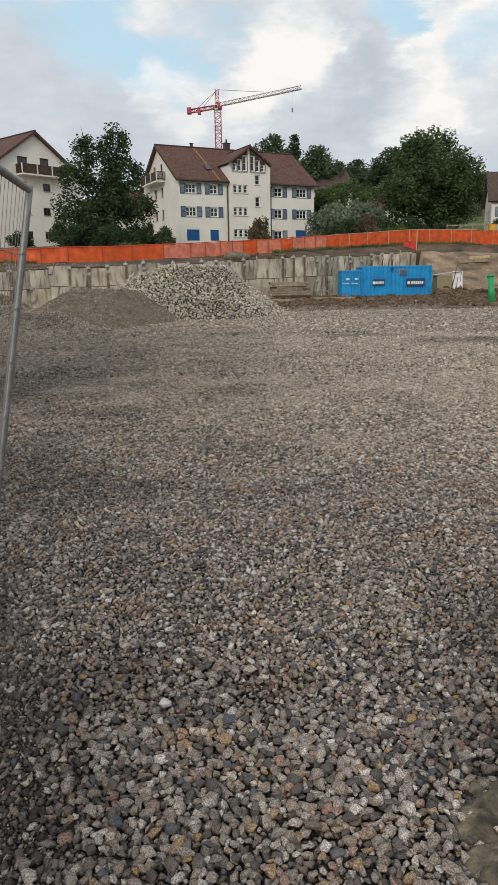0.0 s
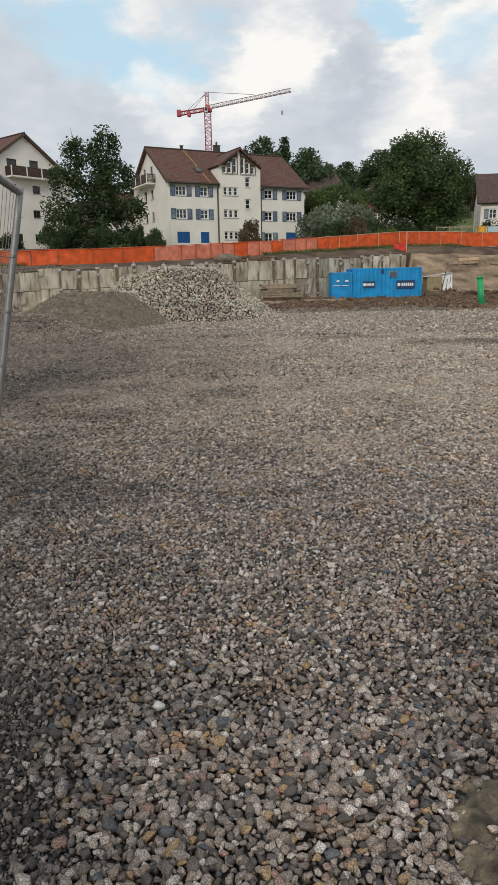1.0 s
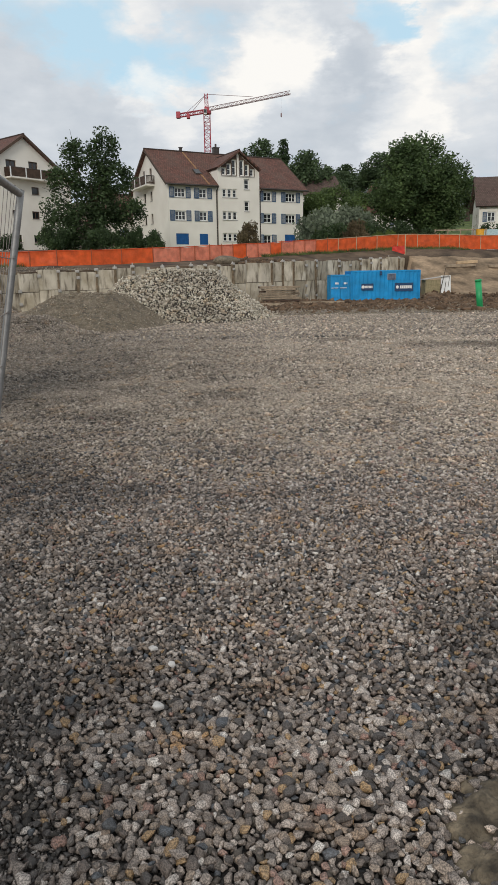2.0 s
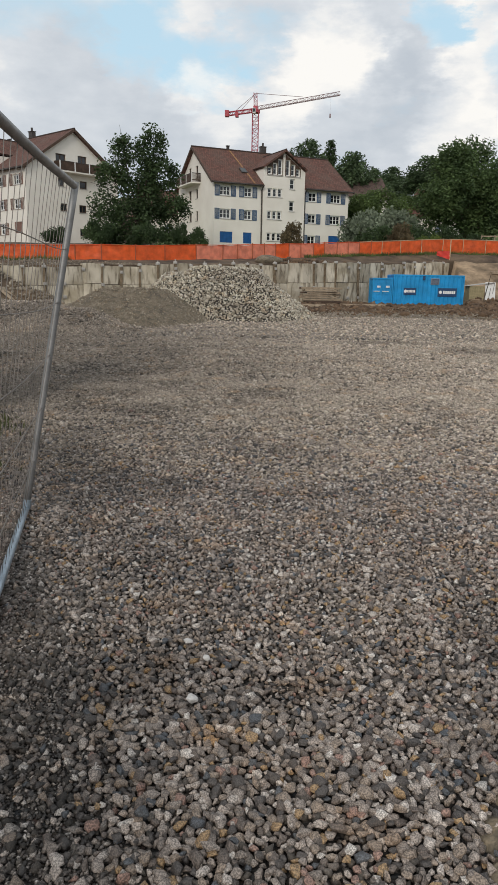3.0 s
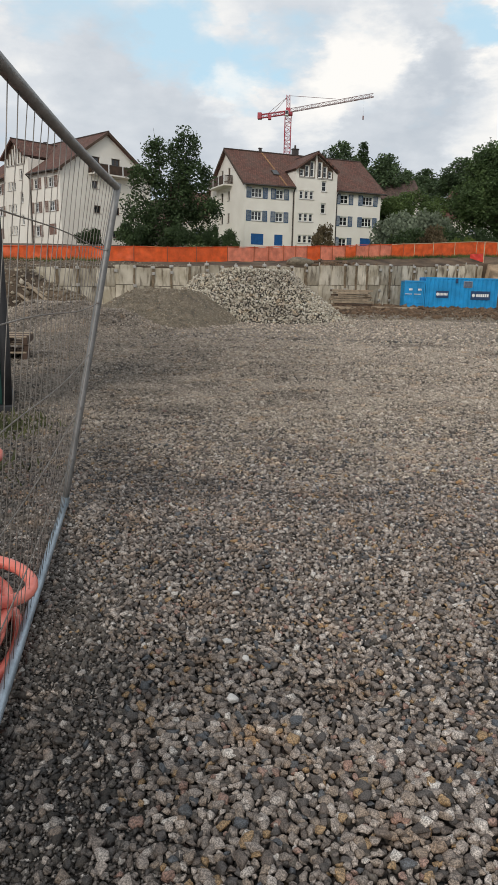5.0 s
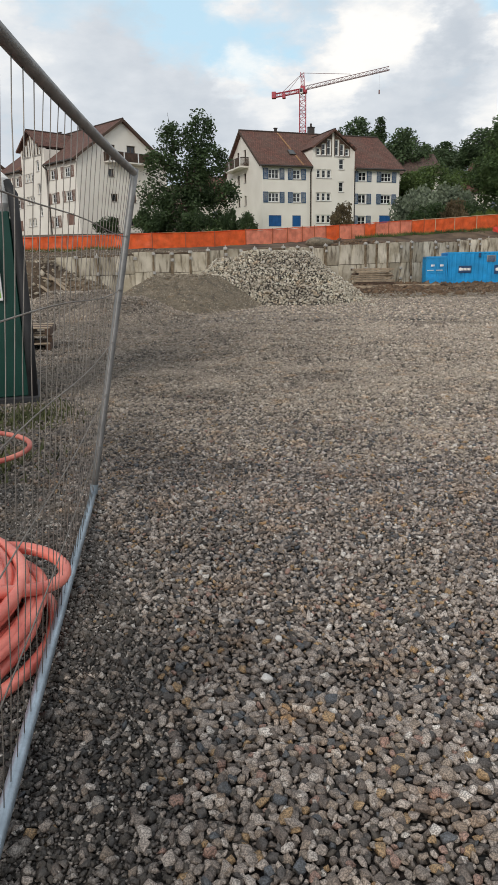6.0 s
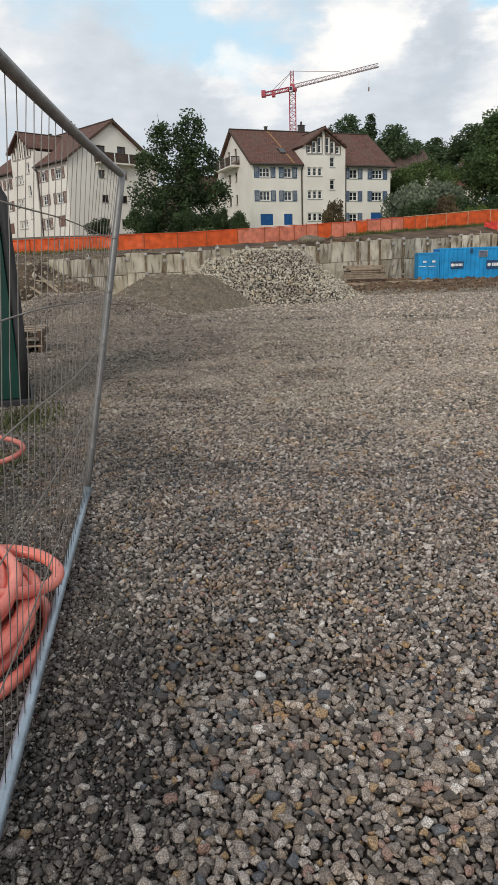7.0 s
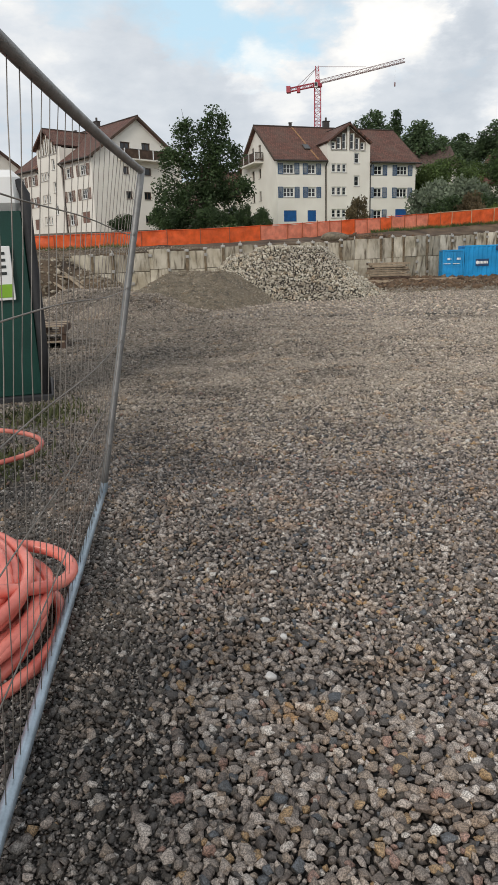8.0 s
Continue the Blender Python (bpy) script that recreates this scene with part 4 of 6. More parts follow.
    for q, side in (((7.14, 9.24), attic[0::2]), ((9.54, 11.64), attic[1::2])):
        part("gable_panel", wall_bm(q[0], q[1], 1.46, peak, side, 0.03, low), M_BROWN, h, "dark timber panel round the gable windows").matrix_world = mbay @ Matrix.Translation((0, -0.033, 0))
        part("bay_sill", box((q[0], -0.08, 1.36), (q[1], 0.02, 1.45)), M_PLINTH, h).matrix_world = mbay
    side_h = peak - bs * (cx - bay0) - 0.05
    for bx, sgn in ((bay0, 1), (bay1 - T, 1)):
        part("bay_side", box((bx, bay_y + T, B), (bx + T, 6.0, side_h if bx == bay0 else peak - bs * (bay1 - cx) - 0.05)), M_PLASTER, h)
    # roofs
    th = 0.22
    part("roof", slab([(0, 0, 0.25), (bay0 - 0.02, 0, 0.25), (bay0 - 0.02, D / 2, R + 0.25), (0, D / 2, R + 0.25)], th), M_TILE, h, "red-brown clay tile roof")
    part("roof", slab([(bay1 + 0.02, 0, 0.25), (W, 0, 0.25), (W, D / 2, R + 0.25), (bay1 + 0.02, D / 2, R + 0.25)], th), M_TILE, h, "red-brown clay tile roof")
    k = 0.30
    part("roof", slab([(bay0 - 0.02, D / 2 * k, R * k + 0.25), (bay1 + 0.02, D / 2 * k, R * k + 0.25), (bay1 + 0.02, D / 2, R + 0.25), (bay0 - 0.02, D / 2, R + 0.25)], th), M_TILE, h)
    part("roof", slab([(W, D, 0.25), (0, D, 0.25), (0, D / 2 - 0.01, R + 0.25), (W, D / 2 - 0.01, R + 0.25)], th), M_TILE, h)
    pz, ez = peak + 0.28, peak + 0.28 - bs * 2.95
    yb = 6.6
    part("bay_roof", slab([(cx - 2.95, yb, ez), (cx - 2.95, bay_y - 0.5, ez), (cx, bay_y - 0.5, pz), (cx, yb, pz)], 0.2), M_TILE, h)
    part("bay_roof", slab([(cx + 2.95, bay_y - 0.5, ez), (cx + 2.95, yb, ez), (cx, yb, pz), (cx, bay_y - 0.5, pz)], 0.2), M_TILE, h)
    part("ridge_capping", rod((0, D / 2, R + 0.26), (W, D / 2, R + 0.26), 0.11, 8), M_TILE_D, h)
    part("ridge_capping", rod((cx, bay_y - 0.5, pz), (cx, yb, pz), 0.1, 8), M_TILE_D, h)
    # verge boards, gutters, rain pipes
    for x in (0.02, W - 0.02):
        for sgn in (-1, 1):
            a, b = (x, D / 2 + sgn * D / 2, 0.12), (x, D / 2, R + 0.12)
            bm = bmesh.new()
            d = Vector(b) - Vector(a)
            add_box(bm, (-0.03, -0.13, 0), (0.03, 0.13, d.length), Matrix.Translation(a) @ d.to_track_quat("Z", "X").to_matrix().to_4x4() @ pose(0, 0, 0, 0, 0, 90))
            part("verge_board", bm, M_BROWN, h)
    for xa, xb in ((0, bay0 - 0.05), (bay1 + 0.05, W)):
        part("gutter", rod((xa, -0.09, 0.12), (xb, -0.09, 0.12), 0.085, 8), M_PIPE, h)
    for x in (bay0 - 0.12, bay1 + 0.14):
        bm = rod((x, y0 - 0.07, -0.35), (x, y0 - 0.07, B), 0.07, 8)
        add_rod(bm, (x, -0.05, 0.05), (x, y0 - 0.07, -0.35), 0.07, 8)
        part("rain_pipe", bm, M_PIPE, h)
    # chimneys and skylight
    for x, y, w, hh in ((9.8, D / 2 + 0.4, 0.38, 0.8), (4.9, D / 2 + 0.2, 0.17, 0.45)):
        bm = box((x - w, y - w * 0.7, R - 0.6), (x + w, y + w * 0.7, R + 0.25 + hh), bevel=0.02)
        add_box(bm, (x - w - 0.06, y - w * 0.7 - 0.06, R + 0.25 + hh), (x + w + 0.06, y + w * 0.7 + 0.06, R + 0.33 + hh))
        c = part("chimney", bm, M_PIPE, h, "dark sheet-metal chimney")
        if w > 0.3:
            part("cowl", rod((x, y, R + 0.3 + hh), (x, y, R + 0.75 + hh), 0.13, 8), M_PIPE, c)
    t = 0.36
    ym, zm = D / 2 * t, R * t + 0.27
    sk = Matrix.Translation((5.0, ym, zm)) @ pose(0, 0, 0, math.degrees(math.atan(slope)))
    s = part("skylight", box((-0.4, -0.55, 0.0), (0.4, 0.55, 0.12), sk, 0.01), M_PIPE, h)
    part("skylight_pane", box((-0.32, -0.47, 0.12), (0.32, 0.47, 0.126), sk), M_GLASS, s)
    lead = bmesh.new()
    d0, d1 = Vector((5.5, 0.05, 0.29)), Vector((5.0, D / 2 * 0.98, R * 0.98 + 0.26))
    add_box(lead, (-0.11, -0.015, 0), (0.11, 0.015, (d1 - d0).length), Matrix.Translation(d0) @ (d1 - d0).to_track_quat("Z", "Y").to_matrix().to_4x4())
    part("roof_seam", lead, M_SEAM, h)
    part("foundation", box((x0 + 0.1, y0 + 0.1, B - 1.5), (x1 - 0.1, y1 - 0.1, B + 0.02)), M_PLINTH, h)
    part("floor_slab", box((x0 + T, y0 + T, -2.3), (x1 - T, y1 - T, -2.1)), M_BROWN, h)
    part("floor_slab", box((x0 + T, y0 + T, -5.0), (x1 - T, y1 - T, -4.8)), M_BROWN, h)
    return h


HOUSE_A = pose(-9.40, 83.0, 12.46, 0, 0, 28.3)
house = apartment_house("cream rendered apartment house with blue shutters and red-brown tile roof", rise=0.28)
house.matrix_world = HOUSE_A
second = apartment_house("cream rendered apartment house with wooden gable balcony and brown shutters", M_SHUT_B)
second.matrix_world = pose(-28.93, 76.92, 13.0, 0, 0, -38.4) @ Matrix.Translation((-19.15, 0, 0))
third = copy_thing(second, pose(-65.5, 97.0, 11.9, 0, 0, -38.4))
tagged(third, "cream rendered apartment house with tile roof, farther along the row")


def plain_house(label, at, w, d, eave, ridge, tile, wins):
    h = thing("house", label, "house")
    T = 0.3
    part("wall", wall_bm(0, w, -4, eave, wins, T), M_PLASTER, h)
    part("wall", wall_bm(0, w, -4, eave, [], T), M_PLASTER, h).matrix_world = Matrix.Translation((w, d, 0)) @ pose(0, 0, 0, 0, 0, 180)
    s = (ridge - eave) / (d / 2)
    for mg in (Matrix.Translation((0, d, 0)) @ pose(0, 0, 0, 0, 0, -90), Matrix.Translation((w, 0, 0)) @ pose(0, 0, 0, 0, 0, 90)):
        hs = [(d * 0.25, eave - 2.2, d * 0.25 + 0.9, eave - 1.0), (d * 0.6, eave - 2.2, d * 0.6 + 0.9, eave - 1.0), (d * 0.43, eave + 0.4, d * 0.43 + 1.0, eave + 1.5)]
        part("wall", wall_bm(T, d - T, -4, ridge, hs, T, ((-s, 1, eave - 0.02), (s, 1, eave - 0.02 + s * d))), M_PLASTER, h).matrix_world = mg
        for q in hs:
            window(h, mg, *q, lights=2, bars=1)
    I = Matrix()
    for q in wins:
        window(h, I, *q, lights=2, bars=1)
        shutter(h, I, q[0] - 0.55, q[1], q[0] - 0.03, q[3])
    o = 0.5
    part("roof", slab([(-o, -o, eave - o * s + 0.2), (w + o, -o, eave - o * s + 0.2), (w + o, d / 2, ridge + 0.2), (-o, d / 2, ridge + 0.2)], 0.2), tile, h)
    part("roof", slab([(w + o, d + o, eave - o * s + 0.2), (-o, d + o, eave - o * s + 0.2), (-o, d / 2 - 0.01, ridge + 0.2), (w + o, d / 2 - 0.01, ridge + 0.2)], 0.2), tile, h)
    part("chimney", box((w * 0.6, d / 2 - 0.3, ridge - 0.5), (w * 0.6 + 0.6, d / 2 + 0.3, ridge + 1.0), bevel=0.02), M_PLINTH, h)
    h.matrix_world = at
    return h


plain_house("white house with dark tile roof and shuttered windows", pose(29.4, 93, 5.2, 0, 0, -12), 13, 9, 5.5, 9.2, M_TILE_D,
            [(1.0, 0.8, 2.0, 2.0), (3.6, 0.8, 4.6, 2.0), (6.2, 0.8, 7.2, 2.0), (1.0, 3.4, 2.0, 4.6), (3.6, 3.4, 4.6, 4.6)])
plain_house("old house with dark tile roof among trees on the slope", pose(7.3, 122, 11.7, 0, 0, 18), 9, 8, 4.2, 7.6, M_TILE_D, [(4.5, 2.4, 5.3, 3.4), (6.2, 2.4, 7.0, 3.4)])
plain_house("pale house half hidden behind the bushes", pose(15.2, 96, 5.4, 0, 0, -25), 8, 8, 5.0, 8.5, M_TILE, [(1.0, 2.4, 2.0, 3.6), (4.0, 2.4, 5.0, 3.6)])
plain_house("house with red tile roof behind the maple", pose(-18.6, 99, 5.6, 0, 0, 35), 9, 8, 5.0, 8.3, M_TILE, [(1.5, 2.2, 2.5, 3.4), (4.5, 2.2, 5.5, 3.4)])


# ---- trees ----
def leaf_cloud(rng, blobs, per, size, spread):
    """Leaves as small folded quads gathered in clumps on the shells of crown lobes."""
    V, F = [], []
    total = 0
    C = []
    for (cx, cy, cz), (rx, ry, rz), clumps in blobs:
        d = rng.normal(size=(clumps, 3))
        d /= np.linalg.norm(d, axis=1)[:, None]
        r = rng.uniform(0.45, 1.0, (clumps, 1)) ** 0.5 * rng.uniform(0.88, 1.08, (clumps, 1))
        C.append(np.array((cx, cy, cz)) + d * r * np.array((rx, ry, rz)))
    C = np.concatenate(C)
    n = len(C) * per
    pos = np.repeat(C, per, axis=0) + np.clip(rng.normal(size=(n, 3)), -1.6, 1.6) * spread
    a = rng.normal(size=(n, 3))
    a[:, 2] *= 0.6
    a /= np.linalg.norm(a, axis=1)[:, None]
    b = np.cross(a, rng.normal(size=(n, 3)))
    b /= np.linalg.norm(b, axis=1)[:, None] + 1e-9
    s = size * rng.uniform(0.6, 1.3, (n, 1))
    q = np.stack([pos - a * s, pos + b * s * 0.55, pos + a * s, pos - b * s * 0.55], axis=1).reshape(-1, 3)
    return q, np.arange(n * 4).reshape(-1, 4)


def tree(name, label, at, blobs, trunk_h, trunk_r, leaf, per=26, size=0.2, spread=0.35, seed=1, category="tree", group=""):
    t = thing(name, label, category, group)
    rng = np.random.default_rng(seed)
    bm = bmesh.new()
    top = Vector(blobs[0][0])
    pts = [Vector((0, 0, -0.4)), Vector((0.05, 0.03, trunk_h * 0.5)), Vector((top.x * 0.4, top.y * 0.4, trunk_h)), Vector((top.x, top.y, top.z + blobs[0][1][2] * 0.3))]
    rad = [trunk_r * 1.25, trunk_r, trunk_r * 0.8, trunk_r * 0.25]
    for i in range(3):
        add_rod(bm, pts[i], pts[i + 1], rad[i], 8, rad[i + 1])
    for c, r, k in blobs[1:]:
        c = Vector(c)
        start = pts[2].lerp(pts[1], rng.uniform(0, 0.5))
        add_rod(bm, start, start.lerp(c, 0.9), trunk_r * 0.4, 6, trunk_r * 0.1)
        for j in range(3):
            d = Vector(rng.normal(size=3))
            add_rod(bm, start.lerp(c, 0.6), c + Vector((d.x * r[0], d.y * r[1], d.z * r[2])) * 0.5, trunk_r * 0.16, 5, trunk_r * 0.04)
    part("trunk", bm, M_BARK, t)
    V, F = leaf_cloud(rng, blobs, per, size, spread)
    part("crown", tri_mesh("crown", V, F, leaf), leaf, t)
    t.matrix_world = at
    return t


def lobes(rng_seed, rx, ry, z0, z1, n, clumps, lean=0.0, narrow=0.75):
    """Crown lobes filling an egg shape."""
    r = random.Random(rng_seed)
    zc, h = (z0 + z1) / 2, (z1 - z0) / 2
    out = [((0, 0, zc), (rx * 0.72, ry * 0.72, h * 0.8), clumps * 2)]
    for i in range(n):
        g, u = 2.4 * i + r.uniform(-0.4, 0.4), r.uniform(-0.85, 0.9)
        k = math.sqrt(max(0.05, 1 - u * u)) * (narrow if u > 0.3 else 1.0) * 0.72
        s = r.uniform(0.3, 0.42)
        out.append(((math.cos(g) * rx * k + lean * u, math.sin(g) * ry * k, zc + u * h * 0.78), (rx * s, ry * s, h * s * 0.8), clumps))
    return out


def gz(x, y):
    return ground_z(x, y)


maple = tree("maple_tree", "dark green broadleaf tree with a tall uneven crown", pose(-14.6, 68, 4.9), [
    ((0.0, 0, 5.2), (1.9, 1.7, 1.8), 75), ((-1.45, 0, 8.2), (0.95, 0.9, 1.35), 36), ((1.3, 0.1, 8.4), (1.35, 1.3, 1.75), 75), ((2.2, 0, 6.0), (1.5, 1.5, 1.4), 62), ((-2.7, 0.2, 6.2), (1.5, 1.4, 1.2), 46),
    ((3.0, 0, 3.2), (1.7, 1.6, 1.2), 60), ((-3.0, 0, 3.2), (1.7, 1.6, 1.5), 62), ((-0.4, -0.6, 2.2), (2.2, 1.8, 1.5), 80), ((1.2, -0.3, 3.6), (1.8, 1.5, 1.4), 55), ((-3.7, 0, 0.6), (1.5, 1.3, 1.1), 45),
    ((-1.2, 0, 0.5), (1.8, 1.4, 1.0), 50), ((2.6, 0, 0.9), (1.0, 0.9, 1.0), 24)],
    2.2, 0.28, M_LEAF, per=30, size=0.15, spread=0.33, seed=3)
big = tree("chestnut_tree", "large round-crowned deciduous tree in full leaf", pose(18.6, 80, 5.2), lobes(7, 5.1, 4.8, 0.4, 11.7, 26, 50), 2.5, 0.4, M_LEAF_B, per=34, size=0.165, spread=0.36, seed=5)
forest = tree("forest_tree", "dark green forest tree on the hill", pose(9.8, 128, 10), lobes(11, 4.2, 4.0, 3.0, 13.0, 13, 32), 3.5, 0.35, M_LEAF_D, per=15, size=0.26, spread=0.36, seed=8, group="forest trees on the hill")
conifer = tree("conifer_tree", "dark narrow conifer above the roofs", pose(6.6, 138, 12.5),
               [((0, 0, 8.0), (0.5, 0.5, 6.6), 40)] + [((0.15 * math.sin(2.1 * k), 0, 2.4 + 1.3 * k), (3.3 * (1 - k / 10.4), 3.3 * (1 - k / 10.4), 0.34), 34 - 2 * k) for k in range(10)],
               5.0, 0.25, M_LEAF, per=22, size=0.2, spread=0.36, seed=9)
r = random.Random(21)
for x, y, top, wide in ((2.0, 148, 28.8, 1.15), (11.2, 130, 23.0, 1.0), (13.5, 134, 21.5, 0.9), (23, 168, 27.0, 1.2), (20.5, 160, 24.5, 1.1), (26.5, 150, 26.2, 1.2), (30, 156, 25.0, 1.2), (34, 150, 22.0, 1.1), (38, 145, 21.5, 1.1), (42, 140, 20.0, 1.1),
                        (17, 140, 20.0, 1.0), (-22.5, 112, 17.0, 0.6), (16.5, 150, 21.5, 1.0), (-13.3, 100, 15.5, 0.55), (27, 118, 16.0, 0.9), (22, 112, 14.0, 0.8)):
    s = (top - gz(x, y)) / 13.0
    m = Matrix.LocRotScale((x, y, gz(x, y)), Euler((0, 0, r.uniform(0, 6.3))), (wide * r.uniform(0.9, 1.1), wide, s))
    c = copy_thing(forest, m)
    c.scale = m.to_scale()

SHRUBS = (("willow_bush", "silvery green willow bush behind the net fence", M_LEAF_S, ((7.6, 76, 3.0, 4.4), (11.2, 77, 3.2, 4.6))),
          ("green_bush", "dark green shrub beside the apartment house", M_LEAF, ((8.6, 72.2, 2.6, 3.0), (11.4, 72.6, 2.6, 3.3), (14.5, 74, 2.8, 3.2), (-13.0, 63, 1.6, 2.0), (-10.0, 64, 0.95, 2.3), (-8.4, 64, 0.9, 2.0), (-17.2, 64, 1.8, 2.3), (-21.6, 65, 1.5, 1.7), (27.5, 82, 2.0, 3.4), (16.5, 70, 2.2, 2.2))),
          ("bronze_bush", "bronze-leaved round shrub in a garden bed", M_LEAF_R, ((10.6, 70.2, 1.5, 3.0), (-0.1, 76.0, 1.45, 3.1))),
          ("clipped_bush", "light green clipped round shrub", M_LEAF_Y, ((12.4, 69.6, 0.75, 2.0), (13.5, 69.8, 0.75, 2.1))),
          )
garden = tree("garden_tree", "mid green garden tree behind the willow bushes", pose(9.3, 97, 4.9), lobes(52, 2.9, 2.7, 0.8, 8.6, 13, 30), 1.6, 0.16, M_LEAF_G, per=20, size=0.15, spread=0.28, seed=61, group="garden trees")
for x, y, k in ((13.2, 92, 0.85), (11.9, 103, 1.08), (7.4, 99, 0.78), (15.0, 98, 0.95)):
    m = Matrix.LocRotScale((x, y, gz(x, y)), Euler((0, 0, x)), (k, k, k))
    copy_thing(garden, m).scale = (k, k, k)
for i, (name, label, mat, spots) in enumerate(SHRUBS):
    first = None
    for x, y, w, h in spots:
        if first is None:
            first = tree(name, label, pose(x, y, gz(x, y)), lobes(30 + i, 1.0, 1.0, 0.0, 1.0, 9, 34), 0.3, 0.06, mat, per=13, size=0.056, spread=0.085, seed=40 + i, category="bush" if "bush" in name else "tree", group=label.split(" ")[-1] + " group")
            m = Matrix.LocRotScale((x, y, gz(x, y) - 0.1), Euler((0, 0, 0.4)), (w, w * 0.8, h))
            first.matrix_world = m
        else:
            m = Matrix.LocRotScale((x, y, gz(x, y) - 0.1), Euler((0, 0, r.uniform(0, 6))), (w, w * 0.8, h))
            c = copy_thing(first, m)
            c.scale = m.to_scale()


# ---- crane ----
def lattice(name, a, b, w, bays, parent, mat, r=0.06, tri=False, label=""):
    """A square (or three-chord) lattice beam from a to b."""
    a, b = Vector(a), Vector(b)
    d = (b - a).normalized()
    s = d.cross(Vector((0, 1, 0))).normalized() if abs(d.z) > 0.7 else d.cross(Vector((0, 0, 1))).normalized()
    t = s.cross(d)
    ch = [s * w / 2 + t * w / 2, -s * w / 2 + t * w / 2, -s * w / 2 - t * w / 2, s * w / 2 - t * w / 2]
    if tri:
        ch = [s * w / 2, -s * w / 2, -t * w * 0.9 if (-t).z > 0 else t * w * 0.9]
    bm = bmesh.new()
    for c in ch:
        add_rod(bm, a + c, b + c, r * 1.3, 5)
    for i in range(bays):
        p, q = a.lerp(b, i / bays), a.lerp(b, (i + 1) / bays)
        for k in range(len(ch)):
            c1, c2 = ch[k], ch[(k + 1) % len(ch)]
            if i % 2:
                c1, c2 = c2, c1
            add_rod(bm, p + c1, q + c2, r * 0.75, 4)
            add_rod(bm, p + c1, p + c2, r * 0.75, 4)
    return part(name, bm, mat, parent, label)


def build_crane():
    c = thing("tower_crane", "red lattice tower crane behind the houses", "crane")
    X, Y = -9.05, 165.0
    g = gz(X, Y)
    lattice("mast", (X, Y, g), (X, Y, 38.6), 1.35, 22, c, M_RED, 0.055)
    lattice("apex", (X, Y, 40.0), (X - 0.1, Y, 42.6), 0.7, 3, c, M_RED, 0.05)
    part("slewing_ring", rod((X, Y, 38.5), (X, Y, 39.1), 1.0, 14), M_RED, c)
    cab = part("cab", box((X - 0.6, Y - 1.7, 38.1), (X + 0.1, Y - 0.8, 39.2), bevel=0.1), M_WHITE, c, "pale operator's cab")
    part("cab_window", box((X - 0.54, Y - 1.73, 38.4), (X + 0.04, Y - 1.69, 39.1)), M_GLASS, cab)
    part("tower_top", box((X - 0.5, Y - 0.5, 39.1), (X + 0.5, Y + 0.5, 39.9), bevel=0.05), M_RED, c)
    lattice("jib", (X + 0.7, Y, 39.2), (9.4, Y, 42.2), 0.8, 20, c, M_PALE_STEEL, 0.05, True, "pale red lattice jib")
    lattice("counter_jib", (X - 0.6, Y, 39.0), (-15.7, Y, 38.2), 0.7, 8, c, M_RED, 0.06)
    part("counterweight", box((-15.8, Y - 0.6, 37.7), (-14.9, Y + 0.6, 39.0), bevel=0.05), M_RED, c)
    part("winch", box((-13.5, Y - 0.5, 37.6), (-12.8, Y + 0.5, 38.6), bevel=0.05), M_RED, c)
    for nm, a, b in (("tie_rod", (X, Y, 42.5), (-13.5, Y, 38.9)), ("tie_rod", (X, Y, 42.5), (-12.3, Y, 39.0)), ("tie_rod", (X, Y, 42.5), (1.2, Y, 41.8))):
        part(nm, rod(a, b, 0.05, 5), M_PALE_STEEL, c)
    hook = part("hook_block", box((7.2, Y - 0.2, 37.6), (7.5, Y + 0.2, 38.4), bevel=0.05), M_PALE_STEEL, c)
    part("hoist_rope", rod((7.35, Y, 38.4), (7.35, Y, 41.8), 0.008, 4), M_PALE_STEEL, hook)
    c.matrix_world = Matrix.Translation((0, 0, -0.6))
    return c


build_crane()


